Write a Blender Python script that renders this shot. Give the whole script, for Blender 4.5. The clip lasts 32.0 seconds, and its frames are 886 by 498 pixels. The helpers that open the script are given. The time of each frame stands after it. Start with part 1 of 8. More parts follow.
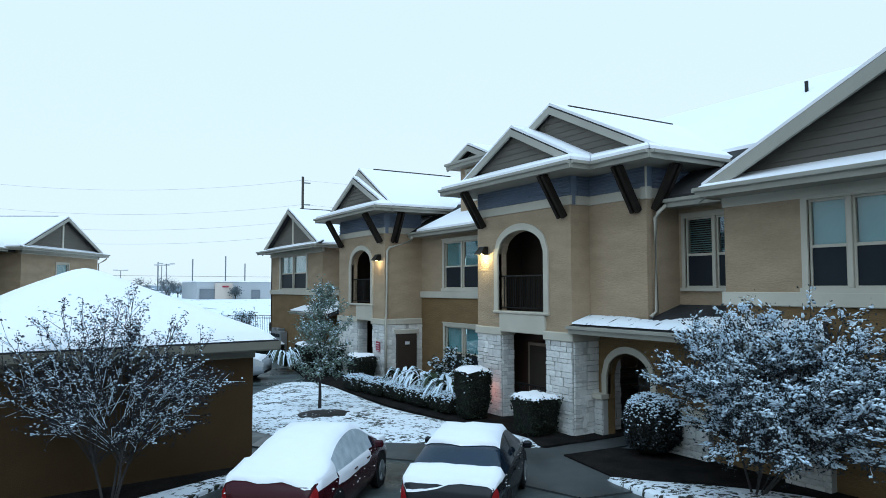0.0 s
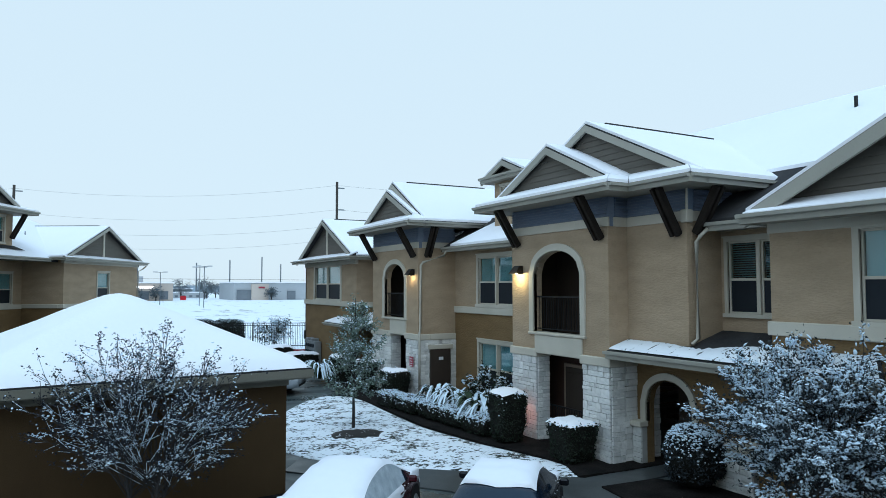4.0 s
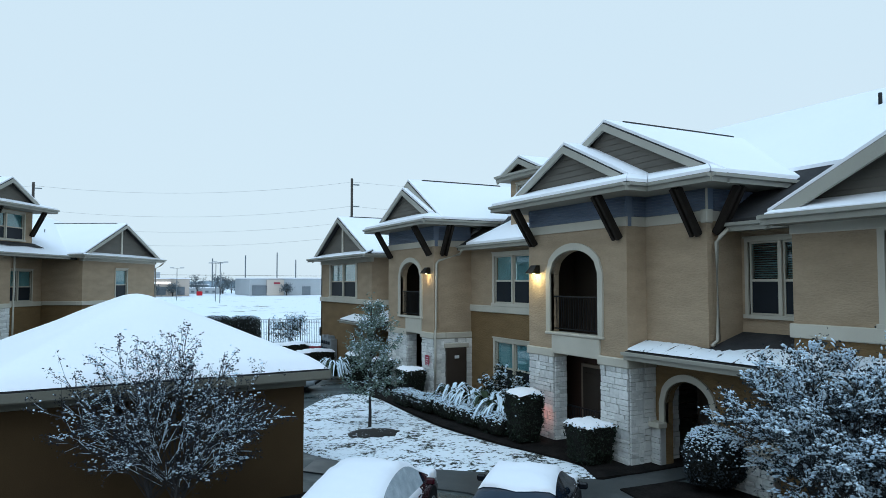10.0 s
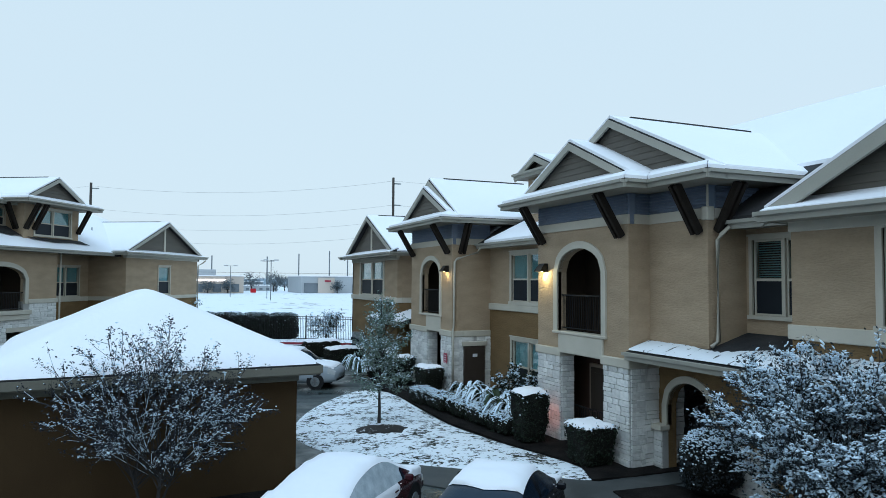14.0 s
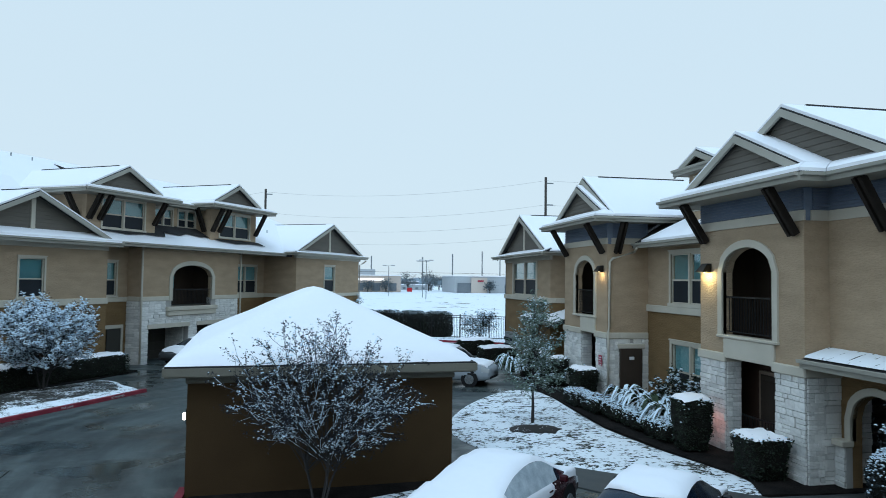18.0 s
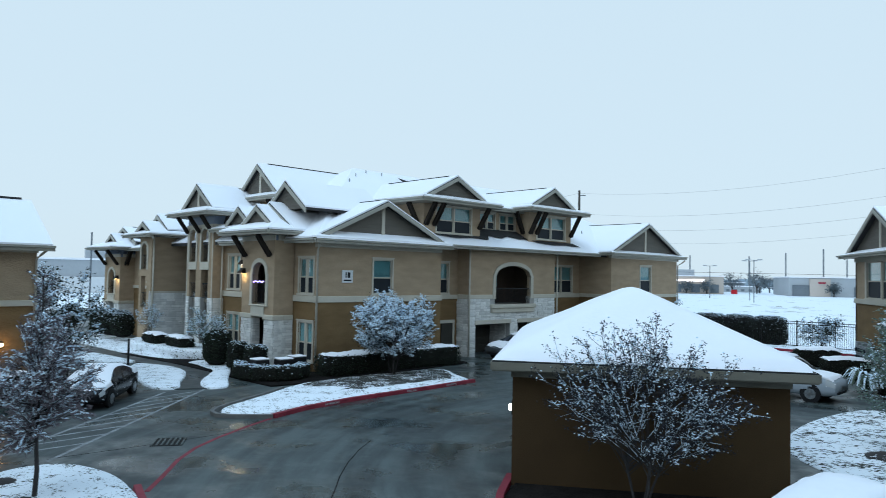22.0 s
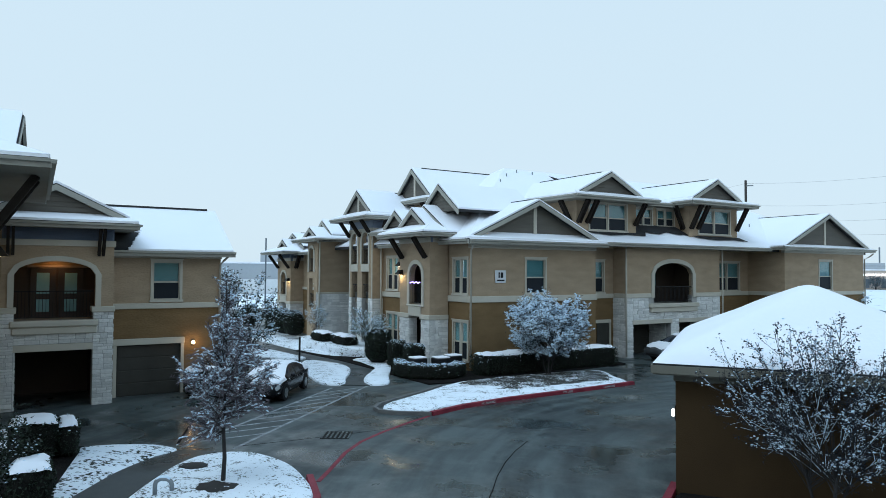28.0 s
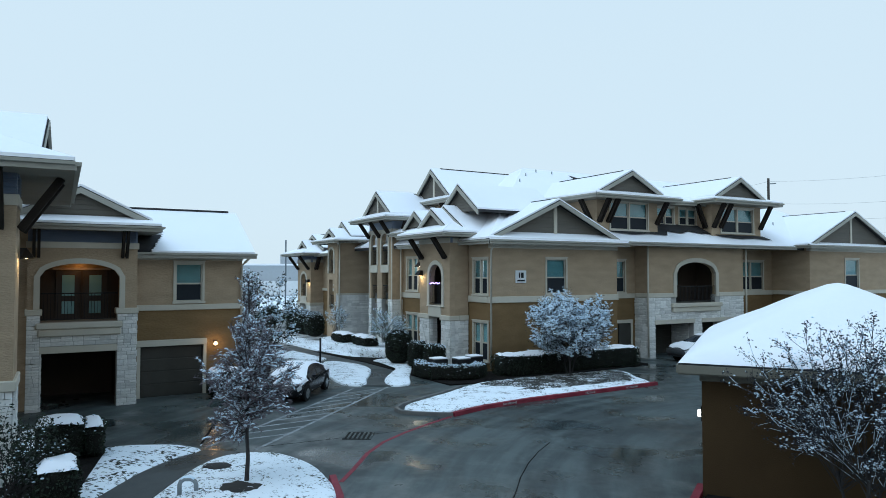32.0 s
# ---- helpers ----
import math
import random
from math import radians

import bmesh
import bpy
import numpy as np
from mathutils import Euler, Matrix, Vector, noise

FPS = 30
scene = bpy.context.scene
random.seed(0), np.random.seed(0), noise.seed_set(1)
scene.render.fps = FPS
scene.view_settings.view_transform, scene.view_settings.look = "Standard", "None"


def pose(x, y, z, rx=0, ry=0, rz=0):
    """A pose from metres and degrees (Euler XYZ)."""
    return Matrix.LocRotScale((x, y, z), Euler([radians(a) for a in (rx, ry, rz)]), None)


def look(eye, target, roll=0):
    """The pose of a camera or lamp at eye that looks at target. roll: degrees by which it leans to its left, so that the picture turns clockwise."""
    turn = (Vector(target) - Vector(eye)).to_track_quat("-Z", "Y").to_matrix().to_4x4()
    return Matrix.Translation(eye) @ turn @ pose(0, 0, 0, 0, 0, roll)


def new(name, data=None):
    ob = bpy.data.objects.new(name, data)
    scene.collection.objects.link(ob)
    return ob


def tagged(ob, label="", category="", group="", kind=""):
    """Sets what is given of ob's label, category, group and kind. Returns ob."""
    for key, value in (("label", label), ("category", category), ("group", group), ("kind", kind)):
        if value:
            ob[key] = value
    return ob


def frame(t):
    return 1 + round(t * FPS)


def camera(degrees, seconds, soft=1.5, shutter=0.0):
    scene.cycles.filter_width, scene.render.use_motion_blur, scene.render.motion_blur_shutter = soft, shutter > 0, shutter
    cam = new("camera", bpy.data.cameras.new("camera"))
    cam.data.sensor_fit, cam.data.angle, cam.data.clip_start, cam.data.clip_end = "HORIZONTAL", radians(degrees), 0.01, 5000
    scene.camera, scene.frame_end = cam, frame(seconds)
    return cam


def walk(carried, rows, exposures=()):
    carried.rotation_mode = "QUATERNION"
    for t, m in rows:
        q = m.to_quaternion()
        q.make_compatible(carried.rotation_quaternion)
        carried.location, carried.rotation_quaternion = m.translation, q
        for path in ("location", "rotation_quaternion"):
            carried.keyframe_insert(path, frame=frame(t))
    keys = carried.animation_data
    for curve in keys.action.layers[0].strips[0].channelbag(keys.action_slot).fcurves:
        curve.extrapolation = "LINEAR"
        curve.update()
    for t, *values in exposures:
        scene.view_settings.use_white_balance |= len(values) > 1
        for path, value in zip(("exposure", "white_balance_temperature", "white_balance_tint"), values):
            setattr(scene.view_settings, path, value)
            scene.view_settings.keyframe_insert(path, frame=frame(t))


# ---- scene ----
cam = camera(65.6, 32.0, 0.7, 0.3)
PATH = [
    (0, (0.45, -0.147, 3.912), (1.478, 1.565, 4.024), -0.1),
    (0.5, (0.531, -0.011, 4.076), (1.549, 1.706, 4.194), 0.1),
    (1, (0.576, 0.049, 4.255), (1.584, 1.772, 4.374), 0.1),
    (1.5, (0.564, 0.054, 4.382), (1.561, 1.784, 4.5), 0.1),
    (2, (0.532, 0.039, 4.453), (1.52, 1.774, 4.569), 0.1),
    (2.5, (0.534, 0.036, 4.487), (1.511, 1.778, 4.599), 0.0),
    (3, (0.541, 0.036, 4.525), (1.506, 1.784, 4.637), 0.0),
    (3.5, (0.549, 0.043, 4.534), (1.503, 1.797, 4.646), 0.0),
    (5.5, (0.498, 0.034, 4.52), (1.411, 1.81, 4.625), 0.0),
    (6, (0.445, 0.025, 4.462), (1.349, 1.806, 4.568), 0.1),
    (6.5, (0.483, 0.051, 4.433), (1.374, 1.838, 4.54), 0.1),
    (7, (0.496, 0.055, 4.458), (1.375, 1.848, 4.562), 0.1),
    (7.5, (0.528, 0.065, 4.531), (1.395, 1.864, 4.634), 0.1),
    (8, (0.504, 0.066, 4.582), (1.362, 1.87, 4.683), 0.1),
    (8.5, (0.496, 0.082, 4.621), (1.342, 1.892, 4.718), 0.0),
    (9, (0.474, 0.097, 4.639), (1.302, 1.915, 4.735), 0.1),
    (9.5, (0.484, 0.094, 4.642), (1.299, 1.919, 4.74), 0.2),
    (10, (0.52, 0.129, 4.66), (1.427, 1.909, 4.757), 0.0),
    (10.5, (0.698, 0.071, 4.667), (1.596, 1.856, 4.763), -0.1),
    (11, (1.172, -0.131, 4.672), (2.06, 1.658, 4.767), -0.2),
    (11.5, (1.654, -0.374, 4.648), (2.534, 1.419, 4.746), 0.2),
    (12, (1.797, -0.444, 4.658), (2.655, 1.36, 4.756), 0.3),
    (12.5, (1.856, -0.434, 4.578), (2.703, 1.376, 4.673), 0.2),
    (13, (1.849, -0.462, 4.617), (2.627, 1.378, 4.711), 0.3),
    (13.5, (1.792, -0.461, 4.623), (2.563, 1.382, 4.717), 0.4),
    (15.5, (1.725, -0.46, 4.648), (2.45, 1.402, 4.741), 0.4),
    (16, (1.721, -0.462, 4.632), (2.41, 1.413, 4.726), 0.5),
    (16.5, (1.711, -0.472, 4.624), (2.333, 1.426, 4.718), 0.6),
    (17, (1.702, -0.535, 4.63), (2.23, 1.392, 4.722), 0.6),
    (17.5, (1.693, -0.553, 4.619), (2.129, 1.397, 4.711), 0.7),
    (18, (1.704, -0.536, 4.607), (2.05, 1.432, 4.697), 0.8),
    (18.5, (1.709, -0.57, 4.616), (1.964, 1.412, 4.705), 0.7),
    (19, (1.737, -0.596, 4.628), (1.898, 1.396, 4.714), 0.8),
    (19.5, (1.702, -0.589, 4.608), (1.773, 1.408, 4.695), 0.9),
    (20, (1.687, -0.608, 4.619), (1.667, 1.39, 4.703), 0.9),
    (20.5, (1.67, -0.642, 4.591), (1.536, 1.352, 4.675), 0.9),
    (21, (1.673, -0.666, 4.591), (1.403, 1.314, 4.673), 1.0),
    (21.5, (1.651, -0.677, 4.594), (1.248, 1.28, 4.674), 1.0),
    (22, (1.628, -0.652, 4.604), (1.086, 1.272, 4.68), 1.1),
    (22.5, (1.647, -0.664, 4.605), (0.977, 1.219, 4.678), 1.1),
    (23, (1.591, -0.622, 4.577), (0.803, 1.214, 4.649), 1.1),
    (23.5, (1.594, -0.619, 4.583), (0.707, 1.172, 4.651), 1.1),
    (24, (1.604, -0.636, 4.589), (0.709, 1.151, 4.658), 1.0),
    (24.5, (1.584, -0.634, 4.588), (0.682, 1.15, 4.657), 1.0),
    (25, (1.57, -0.65, 4.575), (0.661, 1.13, 4.644), 0.9),
    (25.5, (1.578, -0.641, 4.562), (0.661, 1.136, 4.63), 0.7),
    (27.5, (1.59, -0.67, 4.616), (0.648, 1.092, 4.684), 0.4),
    (28, (1.616, -0.637, 4.653), (0.666, 1.122, 4.72), 0.3),
    (28.5, (1.625, -0.622, 4.652), (0.667, 1.132, 4.721), 0.2),
    (29, (1.611, -0.601, 4.643), (0.647, 1.151, 4.712), 0.2),
    (29.5, (1.594, -0.591, 4.619), (0.624, 1.156, 4.692), 0.0),
    (30, (1.581, -0.58, 4.615), (0.605, 1.164, 4.687), 0.0),
    (30.5, (1.538, -0.565, 4.605), (0.558, 1.177, 4.677), -0.0),
    (31, (1.518, -0.585, 4.6), (0.533, 1.154, 4.672), 0.0),
    (31.5, (1.492, -0.583, 4.6), (0.501, 1.153, 4.671), -0.0),
    (32, (1.522, -0.605, 4.624), (0.525, 1.128, 4.694), -0.0),
]
walk(cam, [(t, look(eye, target, roll)) for t, eye, target, roll in PATH], [(0, 0.26, 6100, 10), (1, 0.24, 6120, 10), (3, 0.15, 6150, 10), (6, 0.06, 6150, 10), (9, 0.05, 6150, 10), (16, 0.04, 6150, 10), (20, 0.0, 6150, 10), (23, 0.05, 6150, 10), (32, 0.06, 6150, 10)])


# ---------------------------------------------------------------- world and light
SUN_EL, SUN_ROT = radians(62), radians(207)
world = bpy.data.worlds.new("overcast_sky")
scene.world = world
world.use_nodes = True
wn, wl = world.node_tree.nodes, world.node_tree.links
wn.clear()
w_out = wn.new("ShaderNodeOutputWorld")
w_bg = wn.new("ShaderNodeBackground")
w_sky = wn.new("ShaderNodeTexSky")
w_sky.sky_type, w_sky.sun_disc, w_sky.sun_elevation, w_sky.sun_rotation = "NISHITA", False, SUN_EL, SUN_ROT
w_co = wn.new("ShaderNodeTexCoord")
w_sep = wn.new("ShaderNodeSeparateXYZ")
w_ramp = wn.new("ShaderNodeValToRGB")
w_noise = wn.new("ShaderNodeTexNoise")
w_map = wn.new("ShaderNodeMapping")
w_add = wn.new("ShaderNodeMath")
w_mul = wn.new("ShaderNodeMath")
w_scale = wn.new("ShaderNodeMix")
w_mix = wn.new("ShaderNodeMix")
w_map.inputs["Scale"].default_value = (1.2, 1.2, 4.5)
w_noise.inputs["Scale"].default_value, w_noise.inputs["Detail"].default_value = 1.6, 4.0
w_mul.operation, w_mul.inputs[1].default_value = "MULTIPLY", 0.30
w_add.operation = "ADD"
w_ramp.color_ramp.elements[0].color = (0.625, 0.755, 0.83, 1)
w_ramp.color_ramp.elements[1].color = (0.40, 0.66, 0.90, 1)
for at, col in ((0.12, (0.665, 0.80, 0.86, 1)), (0.30, (0.675, 0.815, 0.875, 1)), (0.60, (0.66, 0.81, 0.885, 1))):
    w_ramp.color_ramp.elements.new(at).color = col
w_scale.data_type, w_scale.blend_type = "RGBA", "MULTIPLY"
w_scale.inputs[0].default_value, w_scale.inputs[7].default_value = 1.0, (0.1, 0.1, 0.1, 1)
w_mix.data_type, w_mix.inputs[0].default_value = "RGBA", 0.93
wl.new(w_co.outputs["Generated"], w_sep.inputs[0])
wl.new(w_co.outputs["Generated"], w_map.inputs[0])
wl.new(w_map.outputs[0], w_noise.inputs[0])
wl.new(w_noise.outputs[0], w_mul.inputs[0])
wl.new(w_sep.outputs[2], w_add.inputs[0])
wl.new(w_mul.outputs[0], w_add.inputs[1])
wl.new(w_add.outputs[0], w_ramp.inputs[0])
wl.new(w_sky.outputs[0], w_scale.inputs[6])
wl.new(w_scale.outputs[2], w_mix.inputs[6])
wl.new(w_ramp.outputs[0], w_mix.inputs[7])
wl.new(w_mix.outputs[2], w_bg.inputs[0])
w_bg.inputs[1].default_value = 1.0
wl.new(w_bg.outputs[0], w_out.inputs[0])

sun_data = bpy.data.lights.new("sun", "SUN")
sun_data.energy, sun_data.angle, sun_data.color = 1.04, radians(55), (0.78, 0.92, 1.0)
sun = new("sun", sun_data)
sun.matrix_world = look((-27, -53, 112), (0, 0, 0))

# ---------------------------------------------------------------- materials


def mat_base(name, rough=0.8, metal=0.0, spec=0.5):
    m = bpy.data.materials.new(name)
    m.use_nodes = True
    b = m.node_tree.nodes["Principled BSDF"]
    b.inputs["Roughness"].default_value, b.inputs["Metallic"].default_value = rough, metal
    b.inputs["Specular IOR Level"].default_value = spec
    return m, m.node_tree.nodes, m.node_tree.links, b


def surface(name, c1, c2, big=0.6, fine=40.0, bump=0.2, rough=0.85, rough2=None, per_object=0.0, stretch=(1, 1, 1), metal=0.0, spec=0.22, island=False, dist=0.01):
    """Two colours mixed by coarse stains and fine grain, with fine relief."""
    m, n, l, b = mat_base(name, rough, metal, spec)
    co = n.new("ShaderNodeTexCoord")
    mp = n.new("ShaderNodeMapping")
    mp.inputs["Scale"].default_value = stretch
    l.new(co.outputs["Object"], mp.inputs[0])
    a, f = n.new("ShaderNodeTexNoise"), n.new("ShaderNodeTexNoise")
    a.inputs["Scale"].default_value, a.inputs["Detail"].default_value = big, 6
    f.inputs["Scale"].default_value, f.inputs["Detail"].default_value = fine, 4
    for q in (a, f):
        l.new(mp.outputs[0], q.inputs[0])
    mx = n.new("ShaderNodeMath")
    mx.operation = "ADD"
    h = n.new("ShaderNodeMath")
    h.operation, h.inputs[1].default_value = "MULTIPLY", 0.45
    l.new(f.outputs[0], h.inputs[0])
    l.new(a.outputs[0], mx.inputs[0])
    l.new(h.outputs[0], mx.inputs[1])
    rp = n.new("ShaderNodeValToRGB")
    rp.color_ramp.elements[0].position, rp.color_ramp.elements[1].position = 0.45, 0.98
    rp.color_ramp.elements[0].color, rp.color_ramp.elements[1].color = (*c1, 1), (*c2, 1)
    l.new(mx.outputs[0], rp.inputs[0])
    out = rp.outputs[0]
    if per_object:
        src = n.new("ShaderNodeNewGeometry").outputs["Random Per Island"] if island else n.new("ShaderNodeObjectInfo").outputs["Random"]
        k = n.new("ShaderNodeMapRange")
        k.inputs[3].default_value, k.inputs[4].default_value = 1 - per_object, 1 + per_object
        l.new(src, k.inputs[0])
        hs = n.new("ShaderNodeHueSaturation")
        l.new(k.outputs[0], hs.inputs["Value"])
        l.new(out, hs.inputs["Color"])
        out = hs.outputs[0]
    l.new(out, b.inputs["Base Color"])
    if rough2 is not None:
        r = n.new("ShaderNodeMapRange")
        r.inputs[1].default_value, r.inputs[2].default_value = 0.35, 0.65
        r.inputs[3].default_value, r.inputs[4].default_value = rough, rough2
        l.new(a.outputs[0], r.inputs[0])
        l.new(r.outputs[0], b.inputs["Roughness"])
    if bump:
        bp = n.new("ShaderNodeBump")
        bp.inputs["Strength"].default_value, bp.inputs["Distance"].default_value = bump, dist
        l.new(f.outputs[0], bp.inputs["Height"])
        l.new(bp.outputs[0], b.inputs["Normal"])
    return m


def glow(name, col, strength):
    m, n, l, b = mat_base(name, 0.4)
    b.inputs["Base Color"].default_value = (*col, 1)
    b.inputs["Emission Color"].default_value = (*col, 1)
    b.inputs["Emission Strength"].default_value = strength
    return m


def glass(name):
    m, n, l, b = mat_base(name, 0.02)
    b.inputs["Base Color"].default_value = (0.80, 0.93, 0.95, 1)
    b.inputs["Transmission Weight"].default_value = 1.0
    b.inputs["IOR"].default_value = 1.52
    return m


def patchy_snow(name, under1, under2, cover, scale, stretch=(1, 1, 1)):
    """Thin snow through which the ground shows in small patches."""
    m, n, l, b = mat_base(name, 0.75)
    co = n.new("ShaderNodeTexCoord")
    mp = n.new("ShaderNodeMapping")
    mp.inputs["Scale"].default_value = stretch
    l.new(co.outputs["Object"], mp.inputs[0])
    a, f, g = n.new("ShaderNodeTexNoise"), n.new("ShaderNodeTexNoise"), n.new("ShaderNodeTexNoise")
    a.inputs["Scale"].default_value, a.inputs["Detail"].default_value, a.inputs["Roughness"].default_value = scale, 5, 0.62
    f.inputs["Scale"].default_value = scale * 0.16
    g.inputs["Scale"].default_value = 14
    for q in (a, f, g):
        l.new(mp.outputs[0], q.inputs[0])
    ad = n.new("ShaderNodeMath")
    ad.operation = "MULTIPLY_ADD"
    ad.inputs[1].default_value = 0.45
    l.new(f.outputs[0], ad.inputs[0])
    l.new(a.outputs[0], ad.inputs[2])
    rp = n.new("ShaderNodeValToRGB")
    rp.color_ramp.elements[0].position, rp.color_ramp.elements[1].position = cover, cover + 0.035
    rp.color_ramp.elements[0].color, rp.color_ramp.elements[1].color = (0, 0, 0, 1), (1, 1, 1, 1)
    l.new(ad.outputs[0], rp.inputs[0])
    un = n.new("ShaderNodeMix")
    un.data_type = "RGBA"
    un.inputs[6].default_value, un.inputs[7].default_value = (*under1, 1), (*under2, 1)
    l.new(g.outputs[0], un.inputs[0])
    mx = n.new("ShaderNodeMix")
    mx.data_type = "RGBA"
    mx.inputs[7].default_value = (0.86, 0.90, 0.94, 1)
    l.new(rp.outputs[0], mx.inputs[0])
    l.new(un.outputs[2], mx.inputs[6])
    l.new(mx.outputs[2], b.inputs["Base Color"])
    bp = n.new("ShaderNodeBump")
    bp.inputs["Strength"].default_value, bp.inputs["Distance"].default_value = 0.7, 0.03
    l.new(rp.outputs[0], bp.inputs["Height"])
    l.new(bp.outputs[0], b.inputs["Normal"])
    return m


STUCCO_TAN = surface("stucco_tan", (0.335, 0.247, 0.163), (0.460, 0.340, 0.227), 1.5, 17, 0.9, stretch=(0.6, 0.6, 1.9), dist=0.024)
STUCCO_OCHRE = surface("stucco_ochre", (0.165, 0.103, 0.047), (0.230, 0.145, 0.068), 1.5, 17, 0.9, stretch=(0.6, 0.6, 1.9), dist=0.024)
TRIM = surface("cream_trim", (0.480, 0.440, 0.360), (0.590, 0.540, 0.450), 0.8, 70, 0.15, 0.7)
FASCIA = surface("fascia_paint", (0.33, 0.315, 0.27), (0.40, 0.38, 0.325), 0.8, 30, 0.1, 0.55)
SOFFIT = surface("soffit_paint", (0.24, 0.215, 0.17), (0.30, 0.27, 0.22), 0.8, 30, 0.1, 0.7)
STONE = surface("white_limestone", (0.62, 0.61, 0.58), (0.82, 0.805, 0.77), 2.5, 18, 0.6, 0.9, per_object=0.16, dist=0.02)
MORTAR = surface("mortar", (0.34, 0.33, 0.31), (0.44, 0.43, 0.41), 2, 50, 0.4)
SIDING = surface("grey_brown_siding", (0.115, 0.105, 0.088), (0.145, 0.13, 0.11), 0.7, 25, 0.15, 0.75, stretch=(1, 1, 6))
BLUE = surface("blue_grey_siding", (0.150, 0.185, 0.250), (0.205, 0.245, 0.32), 0.7, 25, 0.15, 0.45, stretch=(1, 1, 6), spec=0.5)
BRACKET = surface("dark_stained_timber", (0.016, 0.013, 0.011), (0.034, 0.027, 0.022), 2, 30, 0.3, 0.85, spec=0.1)
SHINGLE = surface("dark_shingle", (0.022, 0.022, 0.024), (0.05, 0.048, 0.048), 1.5, 22, 0.6, 0.9)
SNOW = surface("roof_snow", (0.885, 0.885, 0.915), (0.92, 0.915, 0.945), 0.35, 9, 0.25, 0.7, dist=0.03)
# loose snow tinted blue: the shade it lies in is put into its colour
SNOW_SHADE_BLUE = surface("shade_blue_snow", (0.66, 0.81, 0.95), (0.80, 0.90, 0.97), 3, 30, 0.3, 0.75)


def drive_concrete(name, hub):
    """Damp concrete: tyre marks in arcs round the turning circle's hub, stains, and a few wet patches."""
    m, n, l, b = mat_base(name, 0.5, 0.0, 0.45)
    co = n.new("ShaderNodeTexCoord")
    off = n.new("ShaderNodeVectorMath")
    off.operation, off.inputs[1].default_value = "SUBTRACT", hub
    l.new(co.outputs["Object"], off.inputs[0])
    sep = n.new("ShaderNodeSeparateXYZ")
    l.new(off.outputs[0], sep.inputs[0])
    rad = n.new("ShaderNodeVectorMath")
    rad.operation = "LENGTH"
    l.new(off.outputs[0], rad.inputs[0])
    ang = n.new("ShaderNodeMath")
    ang.operation = "ARCTAN2"
    l.new(sep.outputs[1], ang.inputs[0])
    l.new(sep.outputs[0], ang.inputs[1])
    arc = n.new("ShaderNodeMath")
    arc.operation, arc.inputs[1].default_value = "MULTIPLY", 1.6
    l.new(ang.outputs[0], arc.inputs[0])
    com = n.new("ShaderNodeCombineXYZ")
    l.new(rad.outputs["Value"], com.inputs[0])
    l.new(arc.outputs[0], com.inputs[1])
    tyre, stain, grain, wet = (n.new("ShaderNodeTexNoise") for _ in range(4))
    for q, sc, det, ro in ((tyre, 1.9, 8, 0.66), (stain, 0.22, 6, 0.6), (grain, 34, 3, 0.6), (wet, 0.42, 5, 0.55)):
        q.inputs["Scale"].default_value, q.inputs["Detail"].default_value, q.inputs["Roughness"].default_value = sc, det, ro
    l.new(com.outputs[0], tyre.inputs[0])
    for q in (stain, grain, wet):
        l.new(co.outputs["Object"], q.inputs[0])

    def scaled(src, k, add):
        q = n.new("ShaderNodeMath")
        q.operation, q.inputs[1].default_value = "MULTIPLY", k
        l.new(src, q.inputs[0])
        w = n.new("ShaderNodeMath")
        w.operation = "ADD"
        l.new(q.outputs[0], w.inputs[0])
        if isinstance(add, float):
            w.inputs[1].default_value = add
        else:
            l.new(add, w.inputs[1])
        return w.outputs[0]
    mixed = scaled(grain.outputs[0], 0.16, scaled(stain.outputs[0], 0.75, scaled(tyre.outputs[0], 0.85, 0.0)))
    ramp = n.new("ShaderNodeValToRGB")
    e = ramp.color_ramp.elements
    e[0].position, e[0].color = 0.66, (0.0115, 0.015, 0.016, 1)
    e[1].position, e[1].color = 1.03, (0.079, 0.096, 0.093, 1)
    e.new(0.84).color = (0.0405, 0.0505, 0.0495, 1)
    l.new(mixed, ramp.inputs[0])
    l.new(ramp.outputs[0], b.inputs["Base Color"])
    ro = n.new("ShaderNodeMapRange")
    ro.inputs[1].default_value, ro.inputs[2].default_value = 0.36, 0.56
    ro.inputs[3].default_value, ro.inputs[4].default_value = 0.08, 0.62
    l.new(wet.outputs[0], ro.inputs[0])
    l.new(ro.outputs[0], b.inputs["Roughness"])
    bp = n.new("ShaderNodeBump")
    bp.inputs["Strength"].default_value, bp.inputs["Distance"].default_value = 0.12, 0.01
    l.new(grain.outputs[0], bp.inputs["Height"])
    l.new(bp.outputs[0], b.inputs["Normal"])
    return m


ROAD = drive_concrete("damp_concrete", (8.0, 18.0, 0.0))
WALKWAY = surface("damp_walkway", (0.036, 0.041, 0.042), (0.070, 0.076, 0.075), 0.5, 30, 0.2, 0.25, 0.6, spec=0.4)
RED = surface("red_kerb_paint", (0.15, 0.014, 0.026), (0.27, 0.035, 0.052), 2, 20, 0.3, 0.6)
KERB = surface("grey_kerb", (0.10, 0.10, 0.10), (0.18, 0.175, 0.165), 2, 30, 0.3, 0.7)
PAINT_LINE = surface("worn_white_line", (0.07, 0.075, 0.08), (0.36, 0.38, 0.39), 3, 9, 0.1, 0.5)
MULCH = surface("dark_mulch", (0.005, 0.005, 0.005), (0.024, 0.02, 0.018), 2, 22, 1.0, 0.95, spec=0.08, dist=0.05)
